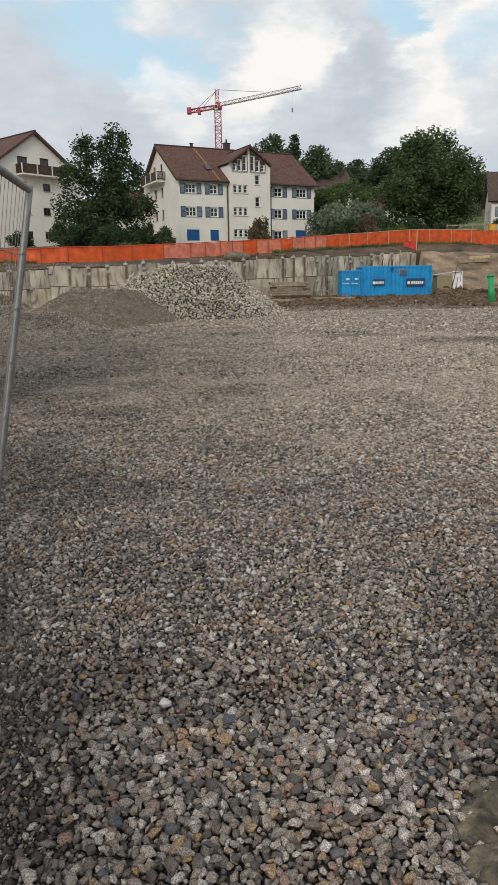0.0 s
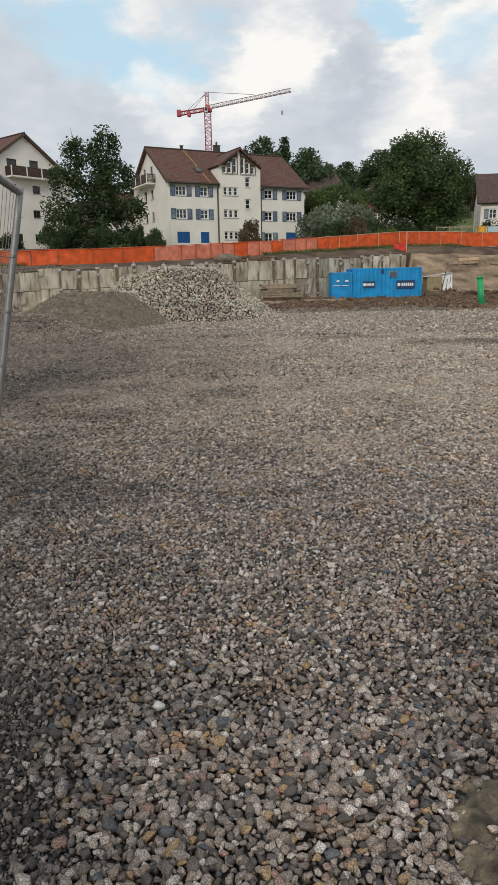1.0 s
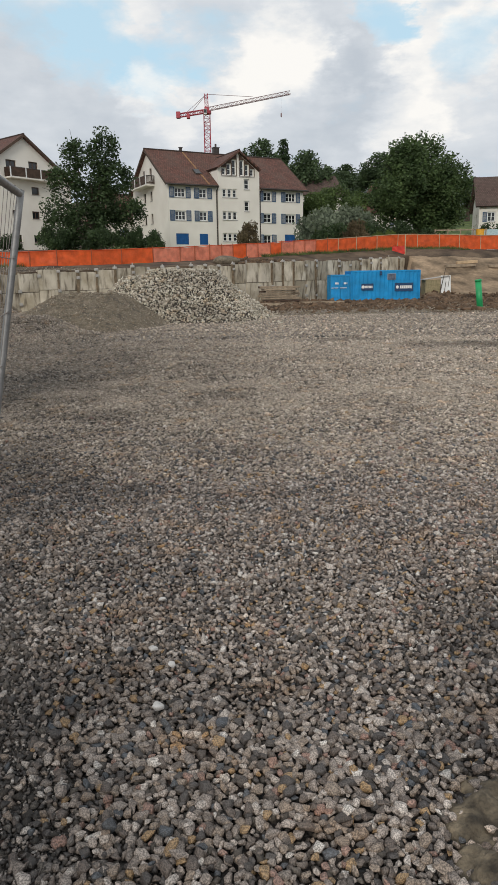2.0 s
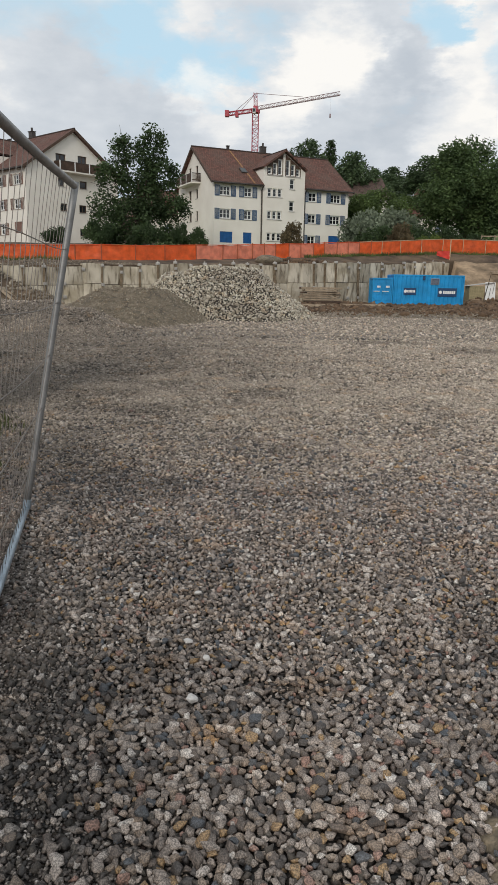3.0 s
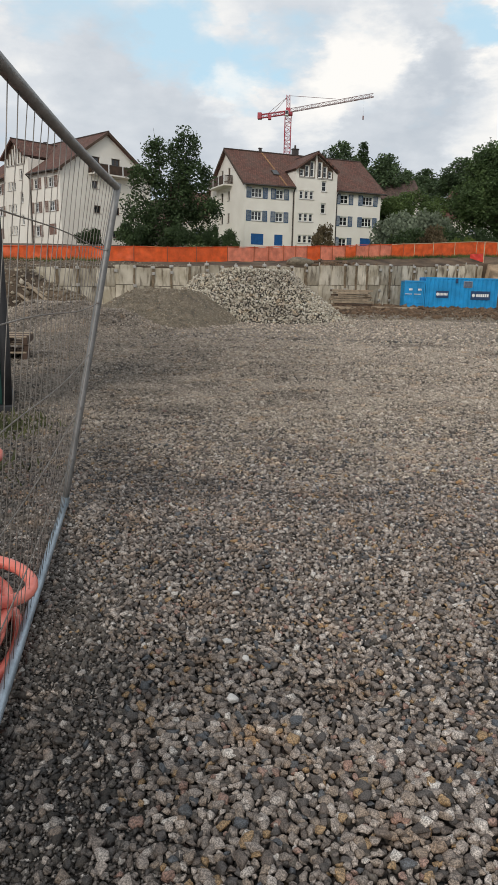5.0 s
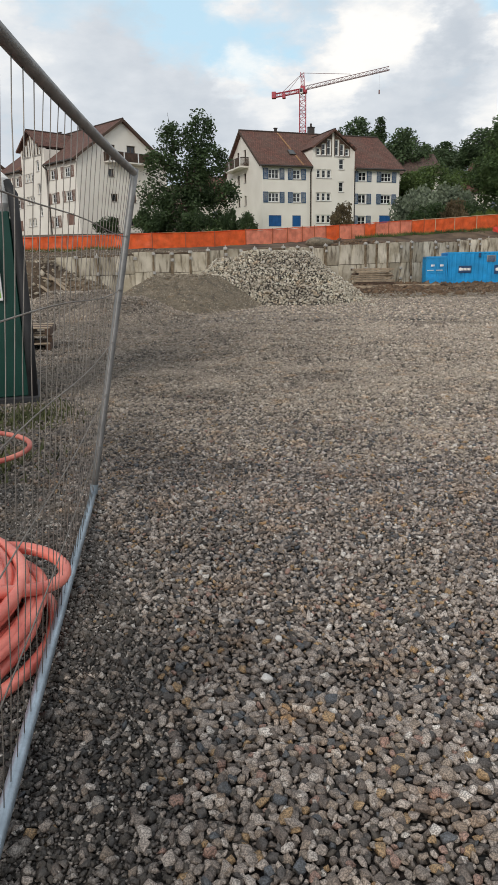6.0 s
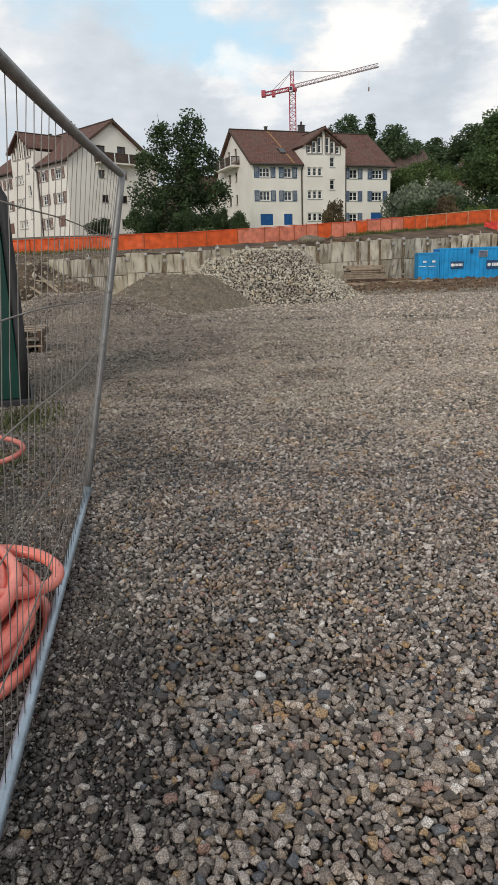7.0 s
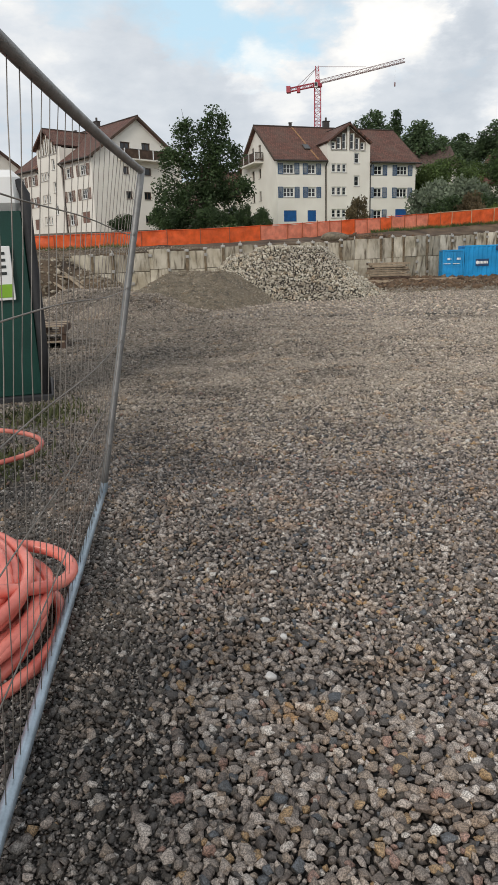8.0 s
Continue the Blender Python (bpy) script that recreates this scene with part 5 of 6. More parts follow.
# ---- net fence on the bank ----
def build_net_fence():
    f = thing("net_fence", "orange plastic safety net fence with wooden battens along the bank", "fence")
    rng = random.Random(9)
    X = -40.0
    prev = None
    i = 0
    while X < 44:
        y, z = net_y(X), net_z(X)
        lean = rng.uniform(-0.04, 0.04)
        H = float(np.interp(X, (-20, 20), (0.95, 1.32)))
        top = (X + lean, y, z + H + 0.04 + rng.uniform(-0.03, 0.03))
        part("post", rod((X, y - 0.14, z - 0.3), (top[0], y - 0.14, top[2] + rng.uniform(0.0, 0.08)), 0.03, 6), M_RUST if X < 7 else M_POST, f)
        if prev:
            pale = -5.4 < X < 6.0
            (xa, ya, za), (xb, yb, zb) = prev, (X, y, z)
            bm = bmesh.new()
            nx, nz = 10, 6
            g = {}
            sag, low = rng.uniform(0.02, 0.10), rng.uniform(0.0, 0.12)
            for a in range(nx + 1):
                for b in range(nz + 1):
                    s, t = a / nx, b / nz
                    xx, yy, zz = xa + (xb - xa) * s, ya + (yb - ya) * s - 0.05, za + (zb - za) * s
                    zt = zz + low * math.sin(math.pi * s) * 0.5 + (H - sag * math.sin(math.pi * s)) * t + 0.02
                    g[a, b] = bm.verts.new((xx, yy + 0.11 * noise.noise((xx * 2.6, zt * 1.8, i * 0.3)), zt))
            for a in range(nx):
                for b in range(nz):
                    bm.faces.new((g[a, b], g[a + 1, b], g[a + 1, b + 1], g[a, b + 1]))
            part("net", bm, M_NET_PALE if pale and rng.random() < 0.8 else M_NET, f, "faded translucent net" if pale else "", smooth=True)
            part("top_rail", rod((prev_top[0], prev_top[1] - 0.1, prev_top[2] - 0.03), (top[0], top[1] - 0.1, top[2] - 0.03), 0.028, 6), M_NET if X < 6 else M_POST, f)
        prev, prev_top = (X, y, z), top
        X += rng.uniform(0.85, 1.1) if -7 < X < 7 else rng.uniform(1.7, 2.1)
        i += 1
    return f


build_net_fence()


def grass_strip():
    rng = np.random.default_rng(6)
    n = 5200
    x = np.concatenate([rng.uniform(1.0, 20.5, 4200), rng.uniform(-22, -15, 1000)])
    y = np.array([net_y(a) for a in x]) - np.abs(rng.normal(size=n)) * 0.45 - 0.05
    z = np.array([ground_z(a, b) for a, b in zip(x, y)])
    h, w = rng.uniform(0.10, 0.32, n), 0.02
    ang, lx = rng.uniform(0, 6.28, n), rng.normal(size=n) * 0.07
    dx, dy = np.cos(ang) * w, np.sin(ang) * w
    V = np.stack([np.stack([x - dx, y - dy, z - 0.03], 1), np.stack([x + dx, y + dy, z - 0.03], 1), np.stack([x + lx, y + lx, z + h], 1)], 1).reshape(-1, 3)
    tagged(new("grass", tri_mesh("grass", V, np.arange(3 * n).reshape(-1, 3), M_GRASS)), "green grass tufts along the bank edge", "grass", kind="stuff")


grass_strip()


# ---- stones ----
def stone_forms(n, seed, planes, bevel=0.0, low=0.62, high=1.0):
    """Broken, worn stone forms: a body cut by random planes, its edges worn where bevel is given. Each form: vertices, triangles."""
    rng = np.random.default_rng(seed)
    forms = []
    while len(forms) < n:
        i = np.arange(planes) + 0.5
        z = 1 - 2 * i / planes
        g = i * 2.39996 + rng.uniform(0, 6.28)
        d = np.stack([np.sqrt(1 - z * z) * np.cos(g), np.sqrt(1 - z * z) * np.sin(g), z], 1) + rng.normal(size=(planes, 3)) * 0.26
        d /= np.linalg.norm(d, axis=1)[:, None]
        dual = bmesh.new()
        for p in d / rng.uniform(low, high, (planes, 1)):
            dual.verts.new(p)
        bmesh.ops.convex_hull(dual, input=dual.verts)
        corners = []
        for f in dual.faces:
            f.normal_update()
            k = f.normal.dot(f.verts[0].co)
            if k > 0.05:
                corners.append(f.normal / k)
        dual.free()
        if len(corners) < 6 or max(c.length for c in corners) > 1.9:
            continue
        bm = bmesh.new()
        for c in corners:
            bm.verts.new(c)
        bmesh.ops.remove_doubles(bm, verts=bm.verts, dist=0.06)
        bmesh.ops.convex_hull(bm, input=bm.verts)
        bmesh.ops.dissolve_limit(bm, angle_limit=0.12, verts=bm.verts, edges=bm.edges)
        if bevel:
            bmesh.ops.bevel(bm, geom=list(bm.edges), offset=bevel, segments=1, affect="EDGES", clamp_overlap=True)
        bmesh.ops.triangulate(bm, faces=bm.faces)
        bmesh.ops.recalc_face_normals(bm, faces=bm.faces)
        bm.verts.index_update()
        V = np.array([v.co[:] for v in bm.verts])
        F = np.array([[v.index for v in f.verts] for f in bm.faces])
        bm.free()
        forms.append((V * (0.80 / np.linalg.norm(V, axis=1).mean()), F))
    return forms


def rotations(rng, n, tilt):
    a = rng.uniform(0, 2 * np.pi, n)
    t = rng.normal(size=n) * tilt
    u = rng.uniform(0, 2 * np.pi, n)
    ca, sa = np.cos(a), np.sin(a)
    Rz = np.zeros((n, 3, 3))
    Rz[:, 0, 0], Rz[:, 0, 1], Rz[:, 1, 0], Rz[:, 1, 1], Rz[:, 2, 2] = ca, -sa, sa, ca, 1
    k = np.stack([np.cos(u), np.sin(u), np.zeros(n)], 1)
    K = np.zeros((n, 3, 3))
    K[:, 0, 1], K[:, 0, 2], K[:, 1, 0], K[:, 1, 2], K[:, 2, 0], K[:, 2, 1] = -k[:, 2], k[:, 1], k[:, 2], -k[:, 0], -k[:, 1], k[:, 0]
    Rt = np.eye(3) + np.sin(t)[:, None, None] * K + (1 - np.cos(t))[:, None, None] * (K @ K)
    return Rt @ Rz


def stone_bed(name, pts, radius, forms, mat, rng, tilt=0.4, flat=(0.55, 0.85), smooth_shade=False):
    """Many stones in one mesh. pts: their centres; radius: one for each."""
    n = len(pts)
    pick = rng.integers(0, len(forms), n)
    sc = np.stack([rng.uniform(0.95, 1.3, n), rng.uniform(0.68, 1.0, n), rng.uniform(*flat, n)], 1) * radius[:, None]
    R = rotations(rng, n, tilt)
    Vs, Fs, at = [], [], 0
    for k, (V, F) in enumerate(forms):
        ids = np.where(pick == k)[0]
        if not len(ids):
            continue
        P = V[None] * sc[ids][:, None, :]
        P = np.einsum("nij,nkj->nki", R[ids], P) + pts[ids][:, None, :]
        Vs.append(P.reshape(-1, 3))
        Fs.append((F[None] + (at + np.arange(len(ids)) * len(V))[:, None, None]).reshape(-1, 3))
        at += len(ids) * len(V)
    return tri_mesh(name, np.concatenate(Vs), np.concatenate(Fs), mat, smooth_shade)


def fine_zone(x, y):
    """How far a place lies inside the strip of fine gravel along the fence (1) or outside it (0)."""
    edge = np.interp(y, (0.0, 1.5, 2.2, 3.3, 4.1, 5.0), (-0.31, -0.43, -0.62, -1.05, -1.65, -2.6))
    return np.clip((edge - x) / 0.25 + 0.5, 0, 1)


def mud_zone(x, y):
    return np.clip(1.15 - np.hypot((x - 0.80) / 0.26, (y - 1.66) / 0.36), 0, 1)


def jitter_grid(rng, y0, y1, step):
    xs, ys = np.meshgrid(np.arange(-0.74 * y1 - 1.0, 0.48 * y1 + 0.6, step), np.arange(y0, y1, step))
    x, y = xs.ravel() + rng.uniform(-0.42, 0.42, xs.size) * step, ys.ravel() + rng.uniform(-0.42, 0.42, xs.size) * step
    keep = (x > -0.62 * y - 0.6) & (x < 0.41 * y + 0.4)
    return x[keep], y[keep]


PACK = 0.0245


def hex_grid(rng, y0, y1, step):
    """Places of a loose packing: a slightly disturbed honeycomb."""
    xs, ys = np.meshgrid(np.arange(-0.74 * y1 - 1.0, 0.48 * y1 + 0.6, step), np.arange(y0, y1, step * 0.866))
    xs = xs + (np.arange(xs.shape[0]) % 2)[:, None] * step / 2
    x, y = xs.ravel(), ys.ravel()
    wave = np.stack([np.sin(x * 7 + y * 3) + np.sin(y * 11 - x * 2), np.sin(y * 8 - x * 5) + np.sin(x * 13 + y)], 1) * step * 0.16
    x, y = x + wave[:, 0] + rng.normal(size=x.size) * step * 0.2, y + wave[:, 1] + rng.normal(size=x.size) * step * 0.2
    keep = (x > -0.62 * y - 0.6) & (x < 0.41 * y + 0.4)
    return x[keep], y[keep]


def base_height(x, y):
    return np.array([ground_z(a, b) for a, b in zip(x, y)])


rng = np.random.default_rng(12)
FORMS2 = stone_forms(14, 3, 11, 0.075, 0.55, 1.0)
FORMS1 = stone_forms(14, 4, 8, 0.0, 0.55, 1.0)
OCTA = np.array([(1, 0, 0), (0, 1, 0), (-1, 0, 0), (0, -1, 0), (0, 0, 1), (0, 0, -1)], dtype=float)
F0 = np.array([(0, 1, 4), (1, 2, 4), (2, 3, 4), (3, 0, 4), (1, 0, 5), (2, 1, 5), (3, 2, 5), (0, 3, 5)])
FORMS0 = [(OCTA * 1.15 + np.random.default_rng(60 + i).normal(size=OCTA.shape) * 0.22, F0) for i in range(12)]


def build_gravel():
    # coarse river stones near the path, smaller farther out
    near_bed, far_bed = hex_grid(rng, 0.9, 2.6, PACK), hex_grid(rng, 2.6, 5.2, PACK * 0.88)
    x, y = np.concatenate([near_bed[0], far_bed[0]]), np.concatenate([near_bed[1], far_bed[1]])
    keep = rng.random(len(x)) > np.maximum(fine_zone(x, y) * 0.955, np.where(mud_zone(x, y) > 0.25, 0.68, 0))
    x, y = x[keep], y[keep]
    rad = PACK * np.where(y < 2.6, 0.76, 0.66) * np.clip(rng.lognormal(0.0, 0.26, len(x)), 0.5, 1.7)
    z = base_height(x, y) + 0.006 + rad * rng.uniform(0.1, 0.7, len(x))
    pts = np.stack([x, y, z], 1)
    near = np.zeros(len(x), bool)
    zone = np.where((y > 1.35) & (y < 2.3) & (x > -0.55) & (x < 0.75))[0]
    near[rng.permutation(zone)[:300]] = True
    singles = [(pts[i], rad[i]) for i in np.where(near)[0]]
    for sel, fo in (((~near) & (y < 2.25), FORMS2), (y >= 2.25, FORMS1)):
        part("coarse_gravel", stone_bed("coarse_gravel", pts[sel], rad[sel], fo, M_STONE, rng, 0.6, (0.5, 0.85)), M_STONE, ground, "mixed grey and brown river stones")["kind"] = "stuff"
    # smaller stones between them, most coloured dark for the shade of the gaps
    x, y = jitter_grid(rng, 0.9, 5.0, 0.026)
    keep = rng.random(len(x)) > np.where(mud_zone(x, y) > 0.3, 0.85, 0.25)
    x, y = x[keep], y[keep]
    rad = np.clip(rng.lognormal(math.log(0.0125), 0.3, len(x)), 0.006, 0.02)
    pts = np.stack([x, y, base_height(x, y) + rad * 0.4], 1)
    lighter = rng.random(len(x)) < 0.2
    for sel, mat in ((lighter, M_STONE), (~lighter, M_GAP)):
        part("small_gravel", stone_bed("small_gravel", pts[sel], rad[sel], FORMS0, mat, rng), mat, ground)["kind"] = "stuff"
    # fine gravel along the fence
    x, y = jitter_grid(rng, 0.9, 5.2, 0.0122)
    keep = (rng.random(len(x)) < fine_zone(x, y) * 1.7) & (x > -2.9)
    x, y = x[keep], y[keep]
    rad = np.clip(rng.lognormal(math.log(0.0068), 0.42, len(x)), 0.0035, 0.024)
    pts = np.stack([x, y, base_height(x, y) + rad * 0.5], 1)
    part("fine_gravel", stone_bed("fine_gravel", pts, rad, FORMS0, M_FINE, rng), M_FINE, ground, "dark fine gravel")["kind"] = "stuff"
    # middle distance
    for a, b, step, r in ((5.2, 6.8, 0.0265, 0.014), (6.8, 11.0, 0.033, 0.0158), (11.0, 19.0, 0.056, 0.0222), (19.0, 32.0, 0.16, 0.033), (32.0, 46.0, 0.24, 0.042)):
        x, y = hex_grid(rng, a, b, step)
        rad = np.clip(rng.lognormal(math.log(r * 1.05), 0.26, len(x)), 0.011, 0.07)
        pts = np.stack([x, y, base_height(x, y) + rad * rng.uniform(0.1, 0.6, len(x))], 1)
        dusty = rng.random(len(x)) < np.clip((y - 3.5) / 5.0, 0, 1)
        for sel, mat in ((dusty, M_STONE_FAR if a < 30 else M_HEAPSTONE), (~dusty, M_STONE)):
            if sel.any():
                part("gravel", stone_bed("gravel", pts[sel], rad[sel], FORMS0, mat, rng, 0.35, (0.4, 0.72)), mat, ground)["kind"] = "stuff"
    # thinner gravel beside and behind the bed
    x, y = rng.uniform(-6.5, 5.5, 17000), rng.uniform(-3.5, 6.0, 17000)
    keep = ~((y > 0.9) & (x > -0.62 * y - 0.6) & (x < 0.41 * y + 0.4))
    x, y = x[keep], y[keep]
    rad = np.clip(rng.lognormal(math.log(0.019), 0.3, len(x)), 0.009, 0.035)
    part("gravel", stone_bed("gravel", np.stack([x, y, base_height(x, y) + rad * 0.3], 1), rad, FORMS0, M_STONE, rng), M_STONE, ground)["kind"] = "stuff"
    # mud at the edge
    bm = bmesh.new()
    g = {}
    nx, ny = 60, 70
    for i in range(nx + 1):
        for j in range(ny + 1):
            X, Y = 0.40 + 0.80 * i / nx, 1.2 + 0.95 * j / ny
            k = float(mud_zone(np.array(X), np.array(Y)))
            Z = ground_z(X, Y) - 0.03 + 0.055 * min(1, k * 2.2) + 0.020 * noise.noise((X * 9, Y * 9, 1.0)) + 0.020 * noise.noise((X * 22, Y * 22, 3.0)) + 0.012 * noise.noise((X * 60, Y * 60, 5.0))
            g[i, j] = bm.verts.new((X, Y, Z))
    for i in range(nx):
        for j in range(ny):
            bm.faces.new((g[i, j], g[i + 1, j], g[i + 1, j + 1], g[i, j + 1]))
    part("mud_patch", bm, M_MUD, ground, "wet brown mud", smooth=True)
    return singles


SINGLES = build_gravel()


# ---- heaps ----
def heap(name, label, outline, mat, rock=None, seed=1, res=46):
    """A heap over a list of humps (x, y, rx, ry, h); rock: (count, radius, material) of loose pieces on it."""
    x0, x1 = min(o[0] - o[2] for o in outline), max(o[0] + o[2] for o in outline)
    y0, y1 = min(o[1] - o[3] for o in outline), max(o[1] + o[3] for o in outline)

    def hz(x, y):
        z = -0.15
        for cx, cy, rx, ry, h in outline:
            d = math.hypot((x - cx) / rx, (y - cy) / ry)
            z = max(z, min(h * (1 - d) * 1.45, h * (0.97 + 0.03 * (1 - d))))
        return z + 0.10 * noise.noise((x * 0.9, y * 0.9, seed)) + 0.04 * noise.noise((x * 3.3, y * 3.3, seed))

    t = thing(name, label, "gravel heap" if rock is None or rock[2] is not M_ROCK else "rock heap", kind="stuff")
    bm = bmesh.new()
    g = {}
    for i in range(res + 1):
        for j in range(res + 1):
            x, y = x0 + (x1 - x0) * i / res, y0 + (y1 - y0) * j / res
            g[i, j] = bm.verts.new((x, y, hz(x, y) + min(0.0, ground_z(x, y))))
    for i in range(res):
        for j in range(res):
            bm.faces.new((g[i, j], g[i + 1, j], g[i + 1, j + 1], g[i, j + 1]))
    part("heap_body", bm, mat, t, smooth=True)
    if rock:
        n, r, m = rock
        q = np.random.default_rng(seed)
        step = math.sqrt((x1 - x0 + 0.6) * (y1 - y0 + 0.6) / (n * 1.6))
        gx, gy = np.meshgrid(np.arange(x0 - 0.3, x1 + 0.3, step), np.arange(y0 - 0.3, y1 + 0.3, step))
        xs, ys = gx.ravel() + q.uniform(-0.45, 0.45, gx.size) * step, gy.ravel() + q.uniform(-0.45, 0.45, gx.size) * step
        order = q.permutation(len(xs))
        xs, ys = xs[order], ys[order]
        zs = np.array([hz(a, b) for a, b in zip(xs, ys)])
        ok = np.where(zs > 0.02)[0]
        stray = np.where(zs <= 0.02)[0][: n // 25]
        ids = np.concatenate([ok, stray])
        rad = np.clip(q.lognormal(math.log(r), 0.32, len(ids)), r * 0.45, r * 2.1)
        pts = np.stack([xs[ids], ys[ids], np.maximum(zs[ids], 0.0) + rad * 0.25], 1)
        part("loose_stones", stone_bed("loose_stones", pts, rad, FORMS0, m, q, tilt=0.9, flat=(0.5, 0.9)), m, t)["kind"] = "stuff"
    return t


# the rock heap's dark body shows through as painted shade in the gaps
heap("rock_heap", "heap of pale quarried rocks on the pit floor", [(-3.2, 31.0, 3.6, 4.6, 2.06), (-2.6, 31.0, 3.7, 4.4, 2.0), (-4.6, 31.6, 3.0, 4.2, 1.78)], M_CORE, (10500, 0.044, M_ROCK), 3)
heap("gravel_heap", "heap of brown-grey crushed gravel beside the rocks", [(-6.4, 26.8, 2.8, 4.2, 1.17), (-5.5, 26.6, 2.5, 4.2, 1.16), (-6.9, 26.6, 2.4, 3.4, 0.9)], M_HEAP, (7000, 0.024, M_HEAPSTONE), 5)
heap("gravel_heap", "low heap of dark gravel by the site fence", [(-6.6, 20.6, 2.2, 1.9, 0.62), (-8.2, 21.5, 2.6, 2.2, 0.8)], M_PIT, (9000, 0.026, M_STONE_FAR), 7)
heap("rubble_heap", "heap of earth and broken concrete at the end of the wall", [(-17.5, 38.5, 4.2, 3.6, 1.9), (-20.5, 40.0, 4.0, 4.0, 2.4), (-14.6, 37.5, 2.6, 2.4, 0.9)], M_BANK, (900, 0.10, M_HEAPSTONE), 9)


def clods():
    """Lumps of dug earth before the container."""
    q = np.random.default_rng(17)
    n = 9000
    x, y = q.uniform(-0.8, 22, n), q.uniform(34, 56, n)
    keep = q.random(n) < np.clip((y - 33) / 12, 0.1, 1)
    x, y = x[keep], y[keep]
    rad = np.clip(q.lognormal(math.log(0.085), 0.45, len(x)), 0.04, 0.26)
    pts = np.stack([x, y, base_height(x, y) + rad * 0.2], 1)
    tagged(new("earth_clods", stone_bed("earth_clods", pts, rad, FORMS0, M_CLOD, q)), "dark lumps of dug earth scattered before the container", "earth", kind="stuff")


clods()


# ---- containers ----
def container(label, at, L, Wd, H, boards=()):
    c = thing("shipping_container", label, "container", group="site containers")
    r = 0.07
    for y in (0, Wd):
        sgn = -1 if y == 0 else 1
        bm = bmesh.new()
        n = int(L / 0.33)
        pts = []
        for i in range(n):
            a = 0.1 + (L - 0.2) * i / n
            w = (L - 0.2) / n
            pts += [(a, 0.0), (a + w * 0.25, 0.05), (a + w * 0.5, 0.05), (a + w * 0.75, 0.0)]
        pts.append((L - 0.1, 0.0))
        inner = y - sgn * 0.055
        low = [bm.verts.new((x, inner + sgn * d, 0.12)) for x, d in pts]
        top = [bm.verts.new((x, inner + sgn * d, H - 0.1)) for x, d in pts]
        for i in range(len(pts) - 1):
            bm.faces.new((low[i], low[i + 1], top[i + 1], top[i]) if sgn < 0 else (low[i + 1], low[i], top[i], top[i + 1]))
        part("side_wall", bm, M_BLUE, c, "corrugated blue steel side")
    for y in (0, Wd):
        for z in (0.06, H - 0.06):
            part("frame_rail", box((0.1, y - 0.05 if y else 0.0, z - 0.06), (L - 0.1, y if y else 0.05, z + 0.06), bevel=0.01), M_BLUE, c)
    for x in (0, L - 0.1):
        for z in (0.06, H - 0.06):
            part("frame_rail", box((x, 0.1, z - 0.06), (x + 0.1, Wd - 0.1, z + 0.06), bevel=0.01), M_BLUE, c)
    for x in (0, L - 0.1):
        for y in (0, Wd - 0.1):
            p = part("corner_post", box((x, y, 0), (x + 0.1, y + 0.1, H), bevel=0.012), M_BLUE, c)
    part("roof", box((0.05, 0.04, H - 0.04), (L - 0.05, Wd - 0.04, H - 0.01)), M_BLUE, c)
    part("floor", box((0.05, 0.04, 0.05), (L - 0.05, Wd - 0.04, 0.11)), M_WOOD, c)
    part("end_wall", box((L - 0.07, 0.1, 0.1), (L - 0.03, Wd - 0.1, H - 0.1)), M_BLUE, c)
    for k in range(2):
        y0, y1 = 0.1 + (Wd - 0.2) / 2 * k + 0.01, 0.1 + (Wd - 0.2) / 2 * (k + 1) - 0.01
        bm = box((0.04, y0, 0.12), (0.08, y1, H - 0.12))
        for z in (0.3, 0.75, 1.2, 1.65):
            if z + 0.25 < H - 0.12:
                add_box(bm, (0.015, y0 + 0.08, z), (0.045, y1 - 0.08, z + 0.24), bevel=0.012)
        d = part("door", bm, M_BLUE, c)
        for y in (y0 + 0.2, y1 - 0.2):
            part("locking_bar", rod((-0.01, y, 0.1), (-0.01, y, H - 0.1), 0.018, 6), M_BLUE, d)
            part("handle", box((-0.04, y - 0.02, 0.95), (-0.01, y + 0.25, 1.0), bevel=0.005), M_WHITE, d)
        part("decal", box((0.008, y0 + 0.15, 1.24), (0.014, y1 - 0.2, 1.38)), M_WHITE, d)
    for x0, z0, x1, z1 in boards:
        b = part("name_board", box((x0, -0.04, z0), (x1, -0.01, z1), bevel=0.008), M_NAVY, c, "navy board with a white mark")
        w = x1 - x0
        bm = bmesh.new()
        bmesh.ops.create_cone(bm, cap_ends=True, segments=6, radius1=0.13, radius2=0.08, depth=0.01, matrix=Matrix.Translation((x0 + w * 0.14, -0.046, (z0 + z1) / 2)) @ pose(0, 0, 0, 90))
        part("mark", bm, M_WHITE, b)
        for i in range(6):
            a = x0 + w * (0.28 + 0.11 * i)
            part("bar", box((a, -0.046, z0 + (z1 - z0) * 0.33), (a + w * 0.085, -0.041, z0 + (z1 - z0) * 0.68)), M_WHITE, b)
    c.matrix_world = at
    return c


zc = 0.02
c1 = container("blue corrugated site container with navy name boards", pose(7.60, 53.5, zc, 0, 0, 4), 5.3, 2.44, 2.22, ((0.78, 0.76, 1.70, 1.26), (3.33, 0.66, 4.75, 1.28)))
v = part("vent_grille", box((2.75, -0.05, 1.52), (3.4, -0.01, 1.97), bevel=0.02), M_GREYP, c1, "grey ventilation grille")
for i in range(6):
    part("slat", box((2.8, -0.062, 1.57 + 0.065 * i), (3.35, -0.05, 1.605 + 0.065 * i)), M_NAVY, v)
